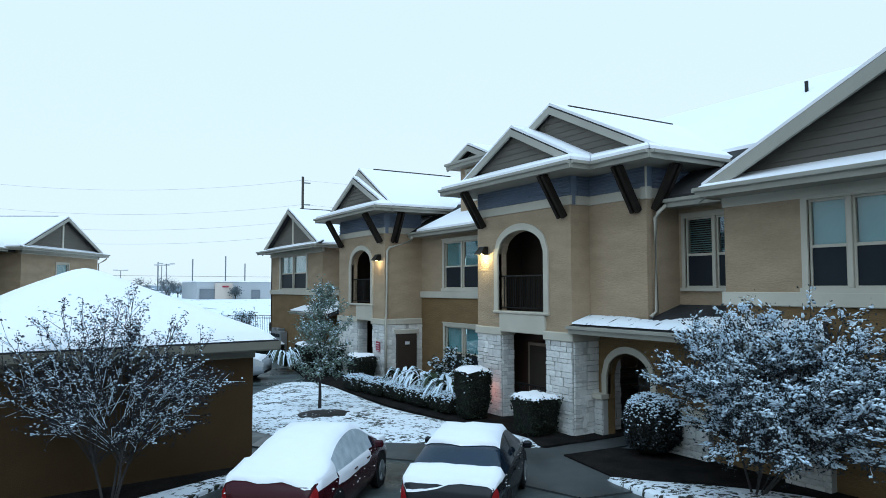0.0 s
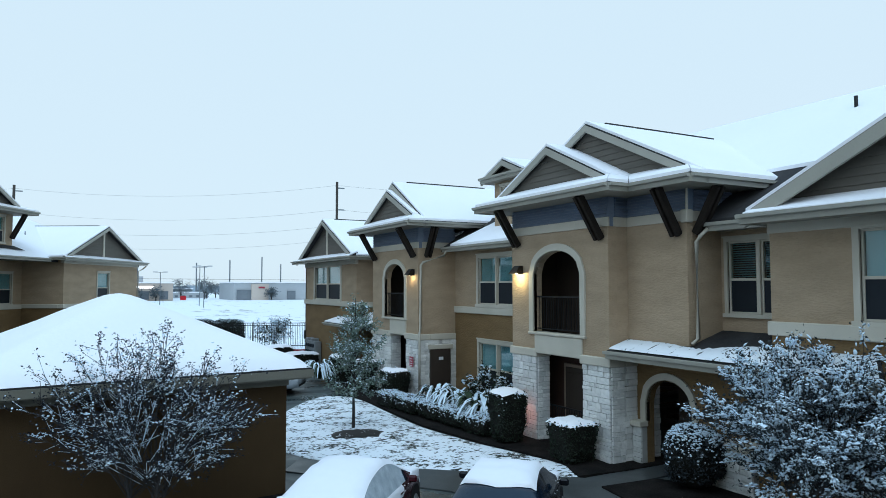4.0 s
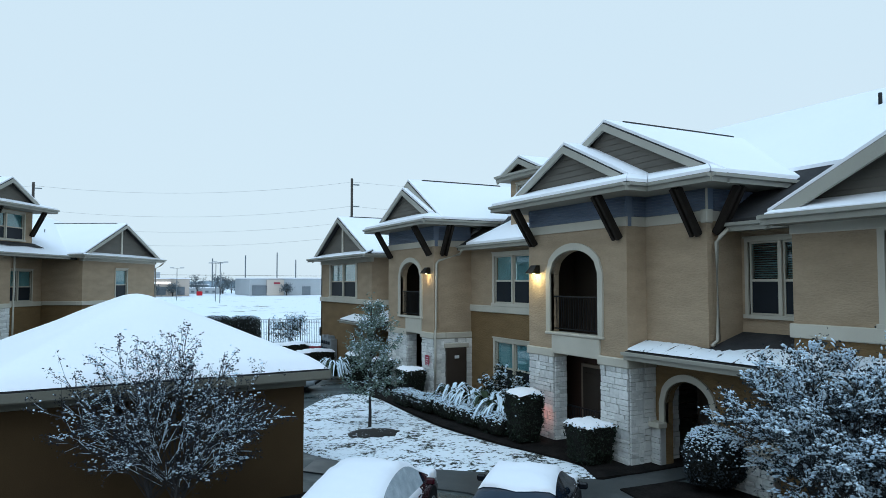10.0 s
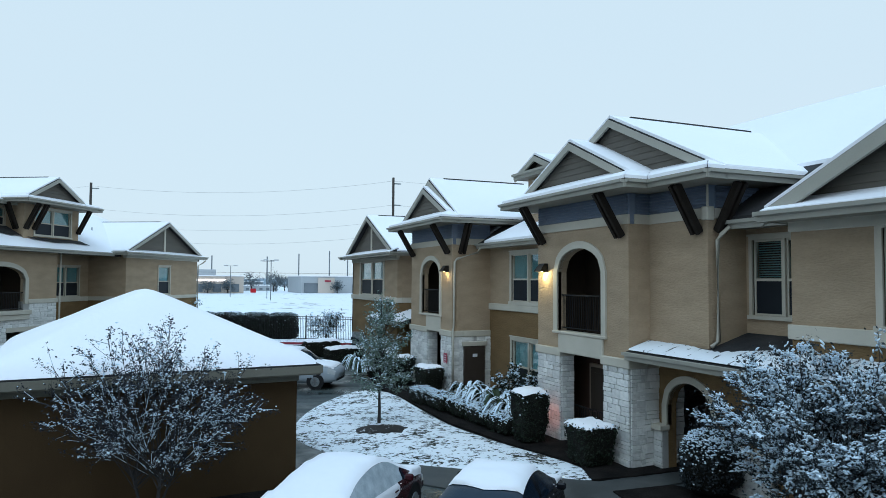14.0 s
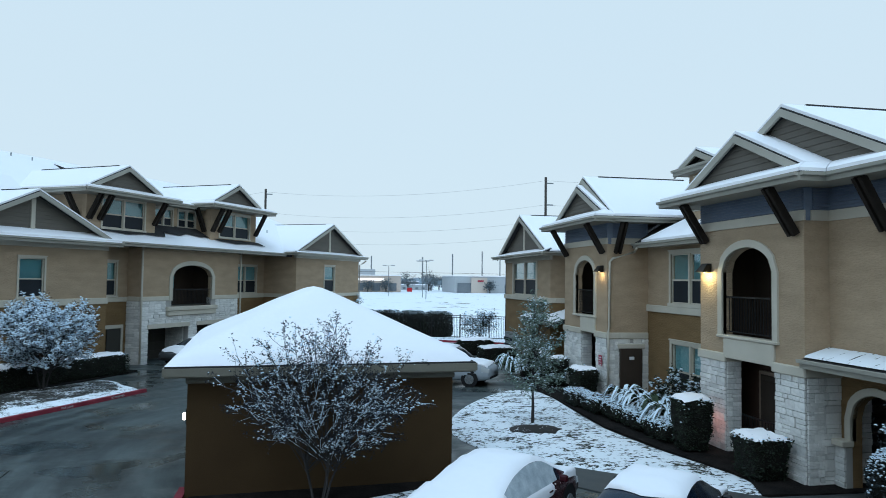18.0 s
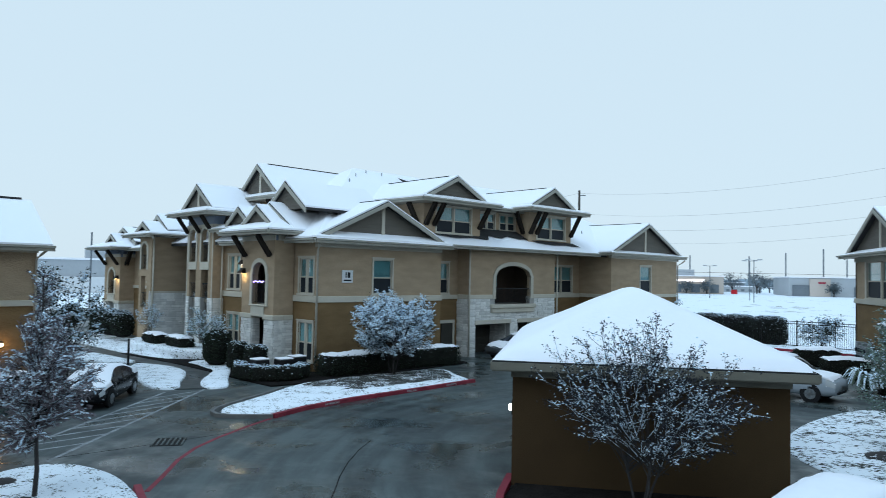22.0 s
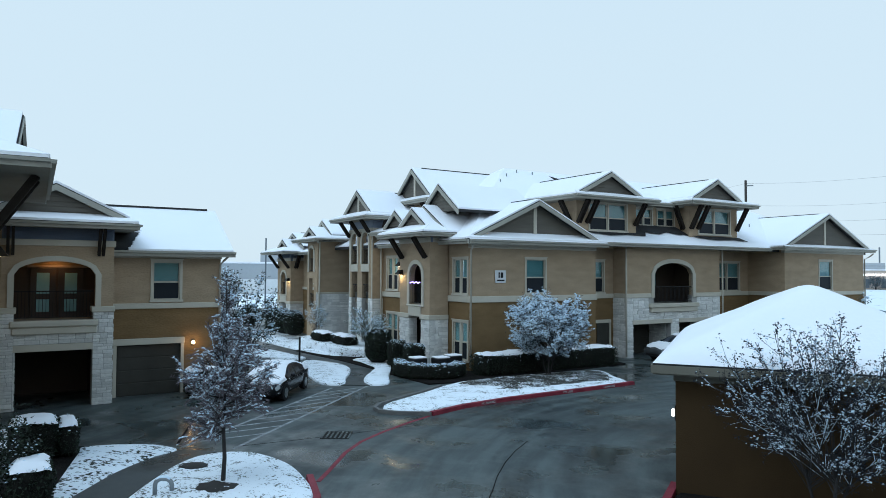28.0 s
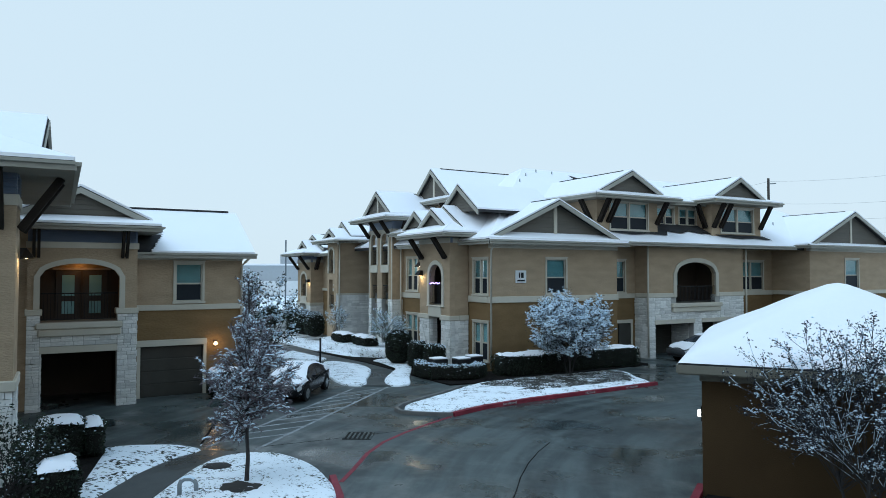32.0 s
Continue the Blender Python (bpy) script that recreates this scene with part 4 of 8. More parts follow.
lean = roof_plane(bldA, [(-0.02, -0.1, 2.91), (6.85, -0.1, 2.91), (6.2, 0.9, 3.21), (6.2, 1.8, 3.48), (-0.02, 1.8, 3.48)], snow=False)
def ledge_top(x):
    """How far up the lean-to the snow still lies; the edge is torn where it has slid off."""
    pts = ((0.0, 0.62), (1.4, 0.60), (1.9, 0.50), (2.3, 0.44), (2.7, 0.52), (3.1, 0.70), (3.5, 0.84), (4.1, 0.90), (7.0, 0.90))
    y = next(p[1] + (q[1] - p[1]) * (x - p[0]) / (q[0] - p[0]) for p, q in zip(pts, pts[1:]) if x <= q[0])
    torn = max(0.15, 1 - abs(x - 2.5) / 1.2)
    return y + torn * (0.10 * noise.noise((x * 2.3, 1.0, 0.0)) + 0.16 * noise.noise((x * 7.0, 4.0, 0.0)))


lv, lf, LN = [], [], 150
for i in range(LN + 1):
    f = i / LN
    top = ledge_top(f * 6.3)
    for v, up in ((0.0, 0.0), (0.04, 0.03), (0.5, 0.034), (0.93, 0.03), (1.0, 0.004)):
        y = -0.07 + v * (top + 0.07)
        lv.append((0.06 + f * (6.66 - 0.62 * (y + 0.07)), y, 2.955 + (y + 0.1) * 0.3 + up))
for i in range(LN):
    for k in range(4):
        o = i * 5 + k
        lf.append((o, o + 5, o + 6, o + 1))
put("snow_cover", link_mesh("snow_cover", lv, lf, THIN_SNOW, None, True), lean, "thin snow slipping off the lower edge")
slab("soffit", bldA, SOFFIT, [(0.0, -0.08, 2.75), (6.83, -0.08, 2.75), (6.4, 0.9, 2.75), (0.0, 0.9, 2.75)], 0.04)
fascia(bldA, [(-0.02, -0.1), (6.87, -0.1), (6.4, 0.88)], 2.71, 0.2)
# far wing
CW = [(-25.3, -21.0, 3.85, 5.67)]
wall("wall", bldA, STUCCO_TAN, -27.2, -18.7, 3.79, 6.1, 0.3, 0.25, CW)
wall("lower_wall", bldA, STUCCO_OCHRE, -27.2, -18.7, 0, 3.53, 0.3, 0.25)
box("belt_course", bldA, TRIM, -27.25, -18.65, 0.22, 0.56, 3.53, 3.79, 0.02)
box("frieze", bldA, TRIM, -27.22, -18.68, 0.24, 0.4, 5.7, 6.1, 0.02)
window(bldA, *CW[0], 0.3, 2, trim=0.2)
wall("side_wall", bldA, STUCCO_TAN, 0, 1.15, 3.79, 6.1, 0, 0.2, m=side_r(-18.7, 0.55))
wall("side_wall", bldA, STUCCO_OCHRE, 0, 1.15, 0, 3.53, 0, 0.2, m=side_r(-18.7, 0.55))
box("belt_course", bldA, TRIM, -18.75, -18.63, 0.56, 1.7, 3.53, 3.79, 0.02)
wall("wall", bldA, STUCCO_TAN, -18.7, -15.8, 3.53, 6.1, 1.7, 0.25)
wall("lower_wall", bldA, STUCCO_OCHRE, -18.7, -15.8, 0, 3.53, 1.7, 0.25)
roof_plane(bldA, [(-21.2, -0.5, 2.72), (-15.9, -0.5, 2.72), (-15.9, 0.28, 2.95), (-21.2, 0.28, 2.95)], inset=0.0, snow_th=0.06)
roof_plane(bldA, [(-18.65, 0.28, 2.95), (-15.9, 0.28, 2.95), (-15.9, 1.7, 3.37), (-18.65, 1.7, 3.37)], inset=0.0, snow_th=0.06)
fascia(bldA, [(-21.2, -0.52), (-15.9, -0.52)], 2.56, 0.14)
# wing gables
gable(bldA, -23.0, 4.7, 6.08, 8.22, -0.1, 6.2, 0.35, True)
roof_plane(bldA, [(-27.75, -0.35, 6.04), (-18.0, -0.35, 6.04), (-18.4, 0.25, 6.26), (-27.4, 0.25, 6.26)], inset=0.02, snow_th=0.06)
fascia(bldA, [(-27.75, -0.38), (-18.0, -0.38), (-18.0, 1.0)], 5.88, 0.18)
slab("soffit", bldA, SOFFIT, [(-27.7, -0.35, 5.96), (-18.05, -0.35, 5.96), (-18.05, 0.4, 5.96), (-27.7, 0.4, 5.96)], 0.04)
gable(bldA, 11.35, 7.5, 6.08, 9.7, 0.3, 7.0, 0.42, False, rake=0.26)
roof_plane(bldA, [(3.95, 0.1, 6.0), (22, 0.1, 6.0), (22, 0.75, 6.27), (4.1, 0.75, 6.27)], inset=0.02, snow_th=0.07)
fascia(bldA, [(3.92, 1.1), (3.92, 0.08), (22, 0.08)], 5.83, 0.2)
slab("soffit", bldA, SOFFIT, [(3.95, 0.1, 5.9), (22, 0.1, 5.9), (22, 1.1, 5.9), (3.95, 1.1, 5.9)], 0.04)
# main roof
RX, RZ = 7.4, 9.97
front_slope = roof_plane(bldA, [(-26, 1.05, 6.12), (24, 1.05, 6.12), (24, RX, RZ), (-16.5, RX, RZ)], snow=False)
# bare shingles in the sheltered valley beside the near wing
cover = [(-25.9, 1.08), (-11.3, 1.08), (-11.3, 3.2), (-9.3, 3.0), (-9.2, 2.7), (-10.4, 1.08), (0.9, 1.08), (1.2, 2.6), (2.4, 3.1), (5.6, 3.2), (6.2, 1.08), (23.97, 1.08), (23.97, RX), (-16.5, RX)]
part("snow_cover", slab_mesh([(x, y, 6.12 + (y - 1.05) * (RZ - 6.12) / (RX - 1.05) + 0.1) for x, y in cover], 0.09), SNOW, front_slope, "even fresh snow")
roof_plane(bldA, [(24, 13.8, 6.12), (-26, 13.8, 6.12), (-16.5, RX, RZ), (24, RX, RZ)], inset=0.03)
roof_plane(bldA, [(-26, 13.8, 6.12), (-26, 1.05, 6.12), (-16.5, RX, RZ)], inset=0.03)
fascia(bldA, [(-11.0, 1.05), (-4.5, 1.05)], 5.93, 0.2)
fascia(bldA, [(2.1, 1.05), (4.0, 1.05)], 5.84, 0.2)
slab("soffit", bldA, SOFFIT, [(-10.9, 1.05, 6.0), (-4.4, 1.05, 6.0), (-4.4, 1.8, 6.0), (-10.9, 1.8, 6.0)], 0.04)
slab("soffit", bldA, SOFFIT, [(2.0, 1.07, 5.92), (3.9, 1.07, 5.92), (3.9, 1.8, 5.92), (2.0, 1.8, 5.92)], 0.04)
wall("rear_wall", bldA, STUCCO_TAN, -24, 22, 0, 6.1, 0, 0.2, m=pose(0, 13.2, 0, 0, 0, 180) @ pose(2, 0, 0))
wall("end_wall", bldA, STUCCO_TAN, 0, 12.9, 0, 6.1, 0, 0.2, m=side_l(-27.2, 13.2))
# roof dormer
wall("dormer_wall", bldA, STUCCO_TAN, -8.7, -6.55, 6.5, 8.6, 2.1, 0.2, [(-8.2, -7.05, 7.25, 8.3)])
window(bldA, -8.2, -7.05, 7.25, 8.3, 2.1, 1)
wall("dormer_side", bldA, STUCCO_TAN, 0, 3, 6.5, 8.6, 0, 0.2, m=side_r(-6.55, 2.3))
wall("dormer_side", bldA, STUCCO_TAN, 0, 3, 6.5, 8.6, 0, 0.2, m=side_l(-8.7, 5.3))
gable(bldA, -7.62, 1.42, 8.66, 9.25, 1.72, 4.0, 0.35)
fascia(bldA, [(-9.05, 4.5), (-9.05, 1.68), (-6.2, 1.68), (-6.2, 4.5)], 8.5, 0.2)
slab("soffit", bldA, SOFFIT, [(-9.03, 1.7, 8.56), (-6.22, 1.7, 8.56), (-6.22, 4.4, 8.56), (-9.03, 4.4, 8.56)], 0.04)
# downpipes
pipe("downpipe", bldA, PIPE, [(2.3, 1.0, 5.9), (2.2, 0.85, 5.72), (2.14, 0.8, 5.6), (2.14, 0.8, 3.32), (2.12, 0.62, 3.2)], 0.05)
pipe("downpipe", bldA, PIPE, [(-10.55, 0.98, 5.95), (-10.6, 0.9, 5.78), (-10.98, 0.16, 5.52), (-11.02, 0.08, 5.4), (-11.02, 0.06, 2.9), (-10.98, 0.0, 2.7), (-10.98, 0.0, 0.1)], 0.05)
pipe("downpipe", bldA, PIPE, [(7.7, 0.8, 3.4), (7.7, 0.8, 0.25), (7.7, 0.6, 0.1)], 0.05)
# utility door in the side of the far block
us = wall("stone_side", bldA, MORTAR, 0.95, 1.7, 0, 2.5, 0, 0.05, m=side_r(-11.08, 0))
stones(us, 1.46, 1.7, 0, 2.4, 0.0, None, 0.2, 90)
box("door_head", us, TRIM, 0.42, 1.52, -0.11, 0.03, 2.05, 2.22, 0.01)
box("utility_door", us, DOOR_BROWN, 0.5, 1.42, -0.1, 0.03, 0.05, 2.05, 0.02, "dark brown metal utility door")

wall_lamp(bldA.matrix_world @ pose(-3.95, -0.02, 4.92), warm=(1.0, 0.86, 0.42), watts=26)
wall_lamp(bldA.matrix_world @ pose(-11.55, -0.02, 5.0), watts=9)

# ---------------------------------------------------------------- building with garages (far side of the drive)
bldB = thing("apartment_building", "tan and ochre stucco apartment building with garages, dormers and snowy gables", "building", pose(-12.6, 28.2, 0, 0, 0, 60))
b = bldB
W1 = (3.42, 4.62, 3.62, 5.3)
wall("wall", b, STUCCO_TAN, 0.15, 8.08, 3.52, 6.1, 0, 0.25, [W1])
wall("lower_wall", b, STUCCO_OCHRE, 0.15, 8.08, 0, 3.22, 0, 0.25)
box("belt_course", b, TRIM, 0.09, 8.14, -0.07, 0.25, 3.22, 3.52, 0.02)
box("frieze", b, TRIM, 0.11, 8.12, -0.05, 0.2, 5.8, 6.1, 0.02)
window(b, *W1, 0, 1)
wall("side_wall", b, STUCCO_TAN, 0, 0.75, 3.52, 6.15, 0, 0.2, m=side_r(8.08, 0.25))
wall("side_wall", b, STUCCO_OCHRE, 0, 0.75, 0, 3.22, 0, 0.2, m=side_r(8.08, 0.25))
box("belt_course", b, TRIM, 7.9, 8.14, 0.25, 0.93, 3.22, 3.52, 0.02)
wall("recess_wall", b, STUCCO_TAN, 8.08, 10.5, 3.5, 6.15, 1.0, 0.2, [(8.6, 9.62, 3.58, 5.28)])
wall("recess_lower_wall", b, STUCCO_OCHRE, 8.08, 10.5, 0, 3.25, 1.0, 0.2)
box("belt_course", b, TRIM, 8.14, 10.5, 0.93, 1.2, 3.25, 3.5, 0.02)
window(b, 8.6, 9.62, 3.58, 5.28, 1.0, 1)
box("side_door", b, GARAGE, 9.1, 10.0, 0.94, 1.0, 0.02, 1.9, 0.01, "brown flush side door")
box("door_head", b, TRIM, 8.95, 10.12, 0.9, 1.0, 1.9, 2.08, 0.01)
box("door_jamb", b, TRIM, 10.0, 10.12, 0.9, 1.0, 0, 1.9, 0.01)
# garage block
AR = (12.55, 15.82, 2.95, 4.6, 0.64)
GO = ((10.88, 13.95), (14.64, 17.6))
wall("wall", b, STUCCO_TAN, 10.4, 18.3, 3.4, 6.15, 0, 0.25, [(AR[0], AR[1], 3.4, AR[3], AR[4])])
g = wall("stone_wall", b, MORTAR, 10.4, 18.3, 0, 3.4, 0.03, 0.3, [(*GO[0], 0, 1.82), (*GO[1], 0, 1.82), (AR[0], AR[1], 2.95, 3.4)])
for k, (a, c, z0, z1) in enumerate(((10.4, 10.88, 0, 3.28), (10.88, 12.1, 2.05, 3.28), (12.1, 16.2, 2.05, 2.45), (13.95, 14.64, 0, 2.05), (16.2, 17.6, 2.05, 3.28), (17.6, 18.3, 0, 3.28))):
    stones(g, a, c, z0, z1, 0.03, None, 0.19, 120 + k, (0.3, 0.65))
for a, c in GO:
    box("lintel", g, TRIM, a - 0.05, c + 0.05, -0.05, 0.3, 1.82, 2.05, 0.01)
    rv = wall("reveal", g, MORTAR, 0.0, 1.25, 0, 1.82, 0, 0.06, m=side_l(c - 0.005, 1.6))
    stones(rv, 0.0, 1.25, 0, 1.82, 0.0, None, 0.19, 150, (0.3, 0.6), True)
gs = wall("stone_side", b, MORTAR, 0, 0.67, 0, 3.3, 0, 0.2, m=side_l(10.4, 1.0))
stones(gs, 0, 0.99, 0, 3.28, 0, None, 0.19, 140, (0.3, 0.6))
wall("side_wall", b, STUCCO_TAN, 0, 0.75, 3.3, 6.15, 0, 0.2, m=side_l(10.4, 1.0))
box("stone_cap", b, TRIM, 10.33, 12.3, -0.06, 0.2, 3.28, 3.52, 0.02)
box("stone_cap", b, TRIM, 10.33, 10.5, 0.2, 0.93, 3.28, 3.52, 0.02)
box("stone_cap", b, TRIM, 16.07, 18.36, -0.06, 0.2, 3.28, 3.52, 0.02)
arch_trim("arch_surround", b, TRIM, (AR[0], AR[1], 3.28, AR[3], AR[4]), 0, 0.24, 0.06)
box("balcony_apron", b, TRIM, 12.2, 16.12, -0.14, 0.3, 2.45, 2.72, 0.03)
box("balcony_sill", b, TRIM, 12.1, 16.2, -0.2, 0.3, 2.72, 2.95, 0.03)
railing(b, AR[0], AR[1], 0.1, 2.95, 0.95)
wall("balcony_back_wall", b, RECESS_SHADE_BROWN, 10.6, 18.1, 2.8, 6.1, 1.9, 0.1)
for xx, rot in ((11.9, 90), (16.5, -90)):
    wall("balcony_lining", b, RECESS_SHADE_BROWN, 0, 1.6, 2.9, 6.1, 0, 0.02, m=pose(xx, 0.3 if rot == 90 else 1.9, 0, 0, 0, rot))
slab("balcony_floor", b, SOFFIT, [(10.6, 0.3, 2.93), (18.1, 0.3, 2.93), (18.1, 1.9, 2.93), (10.6, 1.9, 2.93)], 0.2)
d = box("balcony_door", b, DOOR_BROWN, 13.2, 15.0, 1.84, 1.9, 2.95, 5.0, 0.01, "double balcony door")
box("door_glass", d, BLIND_SKY_TINT, 13.45, 13.85, 1.83, 1.85, 3.9, 4.75, 0)
box("door_glass", d, BLIND_SKY_TINT, 14.35, 14.75, 1.83, 1.85, 3.9, 4.75, 0)
for a, c in GO:
    gd = box("garage_door", b, GARAGE, a, c, 1.6, 1.66, 0, 1.82, 0.0, "dark panelled garage door")
    for k in range(4):
        box("door_panel", gd, GARAGE, a + 0.04, c - 0.04, 1.58, 1.61, 0.02 + k * 0.45, 0.45 + k * 0.45, 0.012)
    box("garage_side", b, RECESS_SHADE_BROWN, a - 0.06, a + 0.02, 0.33, 1.7, 0, 2.0, 0.0)
    box("garage_soffit", b, SOFFIT, a, c, 0.33, 1.7, 1.82, 1.9, 0.0)
wall("side_wall", b, STUCCO_TAN, 0, 1.35, 3.45, 6.15, 0, 0.2, m=side_r(18.3, 0.25))
wall("side_wall", b, STUCCO_OCHRE, 0, 1.35, 0, 3.45, 0, 0.2, m=side_r(18.3, 0.25))
wall("recess_wall", b, STUCCO_TAN, 18.3, 23.4, 3.5, 6.15, 1.6, 0.2, [(20.0, 22.45, 3.53, 5.35)])
wall("recess_lower_wall", b, STUCCO_OCHRE, 18.3, 23.4, 0, 3.22, 1.6, 0.2)
box("belt_course", b, TRIM, 18.3, 23.4, 1.53, 1.8, 3.22, 3.5, 0.02)
window(b, 20.0, 22.45, 3.55, 5.35, 1.6, 2)
# end wing
wall("side_wall", b, STUCCO_TAN, 0, 2.35, 3.5, 6.3, 0, 0.2, m=side_l(23.4, 1.6))
wall("side_wall", b, STUCCO_OCHRE, 0, 2.35, 0, 3.25, 0, 0.2, m=side_l(23.4, 1.6))
box("belt_course", b, TRIM, 23.32, 32.9, -1.08, -0.75, 3.25, 3.5, 0.02)
box("belt_course", b, TRIM, 23.32, 23.55, -0.75, 1.53, 3.25, 3.5, 0.02)
wall("wall", b, STUCCO_TAN, 23.4, 32.8, 3.5, 6.3, -1, 0.25, [(27.25, 28.75, 3.6, 5.5)])
wall("lower_wall", b, STUCCO_OCHRE, 23.4, 32.8, 0, 3.25, -1, 0.25)
window(b, 27.25, 28.75, 3.6, 5.5, -1, 1)
box("frieze", b, TRIM, 23.36, 32.84, -1.05, -0.8, 6.0, 6.3, 0.02)
wall("side_wall", b, STUCCO_TAN, 0, 12, 0, 6.3, 0, 0.2, m=side_r(32.8, -0.75))
gable(b, 27.9, 5.1, 6.36, 8.6, -1.4, 8, 0.38, True)
roof_plane(b, [(22.6, -1.6, 6.32), (33.2, -1.6, 6.32), (32.8, -1.0, 6.52), (23.0, -1.0, 6.52)], inset=0.02, snow_th=0.06)
fascia(b, [(22.6, 1.2), (22.6, -1.62), (33.2, -1.62), (33.2, 2.0)], 6.16, 0.2)
slab("soffit", b, SOFFIT, [(22.65, -1.6, 6.25), (33.15, -1.6, 6.25), (33.15, 0, 6.25), (22.65, 0, 6.25)], 0.04)
pipe("downpipe", b, PIPE, [(33.2, -1.5, 6.1), (33.1, -1.3, 5.9), (32.86, -1.05, 5.7), (32.86, -1.05, 0.1)], 0.05)
# corner gable and main roof
gable(b, 3.88, 4.35, 6.18, 8.2, -0.5, 8, 0.4, True)
roof_plane(b, [(-0.42, -0.7, 6.13), (8.3, -0.7, 6.13), (8.1, -0.1, 6.34), (-0.2, -0.1, 6.34)], inset=0.02, snow_th=0.06)
fascia(b, [(-0.42, -0.72), (8.3, -0.72), (8.3, -0.5)], 5.97, 0.2)
slab("soffit", b, SOFFIT, [(-0.4, -0.7, 6.05), (8.28, -0.7, 6.05), (8.28, 0.1, 6.05), (-0.4, 0.1, 6.05)], 0.04)
hip = [(-0.42, -0.65, 6.2), (33.8, -0.65, 6.2), (33.8, 17.65, 6.2), (-0.42, 17.65, 6.2), (8.3, 8.5, 11.2), (25.0, 8.5, 11.2)]
for q in ((0, 1, 5, 4), (1, 2, 5), (2, 3, 4, 5), (3, 0, 4)):
    roof_plane(b, [hip[k] for k in q], inset=0.0)
fascia(b, [(8.3, -0.67), (22.6, -0.67)], 6.06, 0.2)
slab("soffit", b, SOFFIT, [(8.3, -0.6, 6.14), (23.5, -0.6, 6.14), (23.5, 2.0, 6.14), (8.3, 2.0, 6.14)], 0.04)
# third-storey dormers
DY = 0.3
for k, (x0, x1, wa, wb, zw, gc, gz, ze) in enumerate(((7.0, 11.45, 7.95, 10.67, 6.95, 8.95, 10.03, 8.48), (15.95, 20.45, 16.8, 19.72, 7.03, 17.8, 10.27, 8.68))):
    wall("dormer_wall", b, STUCCO_TAN, x0, x1, 6.5, ze, DY, 0.2, [(wa, wb, zw, zw + 1.45)])
    window(b, wa, wb, zw, zw + 1.45, DY, 2)
    wall("dormer_side", b, STUCCO_TAN, 0, 3.5, 6.5, ze, 0, 0.2, m=side_l(x0, DY + 3.7))
    wall("dormer_side", b, STUCCO_TAN, 0, 3.5, 6.5, ze, 0, 0.2, m=side_r(x1, DY + 0.2))
    e0, e1, f, q = x0 - 0.9, x1 + 0.85, DY - 0.95, DY + 4.5
    slab("soffit", b, SOFFIT, [(e0, f, ze + 0.04), (e1, f, ze + 0.04), (e1, q, ze + 0.04), (e0, q, ze + 0.04)], 0.05)
    fascia(b, [(e0, q), (e0, f), (e1, f), (e1, q)], ze, 0.2)
    roof_plane(b, [(e0, f - 0.02, ze + 0.2), (e1, f - 0.02, ze + 0.2), (e1 - 1.2, f + 1.4, ze + 0.62), (e0 + 1.2, f + 1.4, ze + 0.62)], inset=0.02)
    roof_plane(b, [(e1, f - 0.02, ze + 0.2), (e1, q + 1, ze + 0.2), (e1 - 1.2, q + 1, ze + 0.62), (e1 - 1.2, f + 1.4, ze + 0.62)], inset=0.02)
    roof_plane(b, [(e0, q + 1, ze + 0.2), (e0, f - 0.02, ze + 0.2), (e0 + 1.2, f + 1.4, ze + 0.62), (e0 + 1.2, q + 1, ze + 0.62)], inset=0.02)
    gable(b, gc, 2.35, ze + 0.38, gz, f + 0.3, 7, 0.3)
    for xx in (x0 + 0.12, x0 + 0.75, x1 - 0.1):
        bracket(b, (xx, DY - 0.05, 7.3), (xx, f + 0.15, ze - 0.02), (1, 0, 0))
    bracket(b, (x0 - 0.05, DY + 0.4, 7.3), (x0 - 0.75, DY + 0.4, ze - 0.02), (0, 1, 0))
wall("dormer_link_wall", b, STUCCO_TAN, 11.45, 15.95, 6.9, 8.6, 1.4, 0.2, [(12.6, 13.95, 7.47, 8.42), (14.45, 15.9, 7.47, 8.42)])
window(b, 12.6, 13.95, 7.47, 8.42, 1.4, 2)
window(b, 14.45, 15.9, 7.47, 8.42, 1.4, 2)
roof_plane(b, [(11.6, 0.7, 8.72), (16.1, 0.7, 8.72), (16.1, 8, 11), (11.6, 8, 11)], inset=0.02)
fascia(b, [(11.6, 0.7), (16.1, 0.7)], 8.55, 0.2)
slab("soffit", b, SOFFIT, [(11.6, 0.72, 8.6), (16.1, 0.72, 8.6), (16.1, 1.5, 8.6), (11.6, 1.5, 8.6)], 0.04)
# shingles left bare where the snow slid from under the dormers
for pts in ([(7.2, 0.28), (11.4, 0.28), (11.6, 1.38), (16.2, 1.38), (16.3, 0.28), (20.6, 0.28), (20.9, -0.15), (19.6, 0.02), (18.0, -0.1), (16.6, 0.1), (16.0, 0.5), (15.2, 0.35), (14.3, 0.62), (13.4, 0.3), (12.4, 0.5), (11.9, 0.0), (10.6, 0.1), (9.2, -0.05), (8.2, 0.12)],):
    part("bare_shingles", slab_mesh([(x, y, 6.25 + (y + 0.65) * 0.541 + 0.135) for x, y in pts], 0.02), SHINGLE, b, "dark wet shingles where the snow has slid")
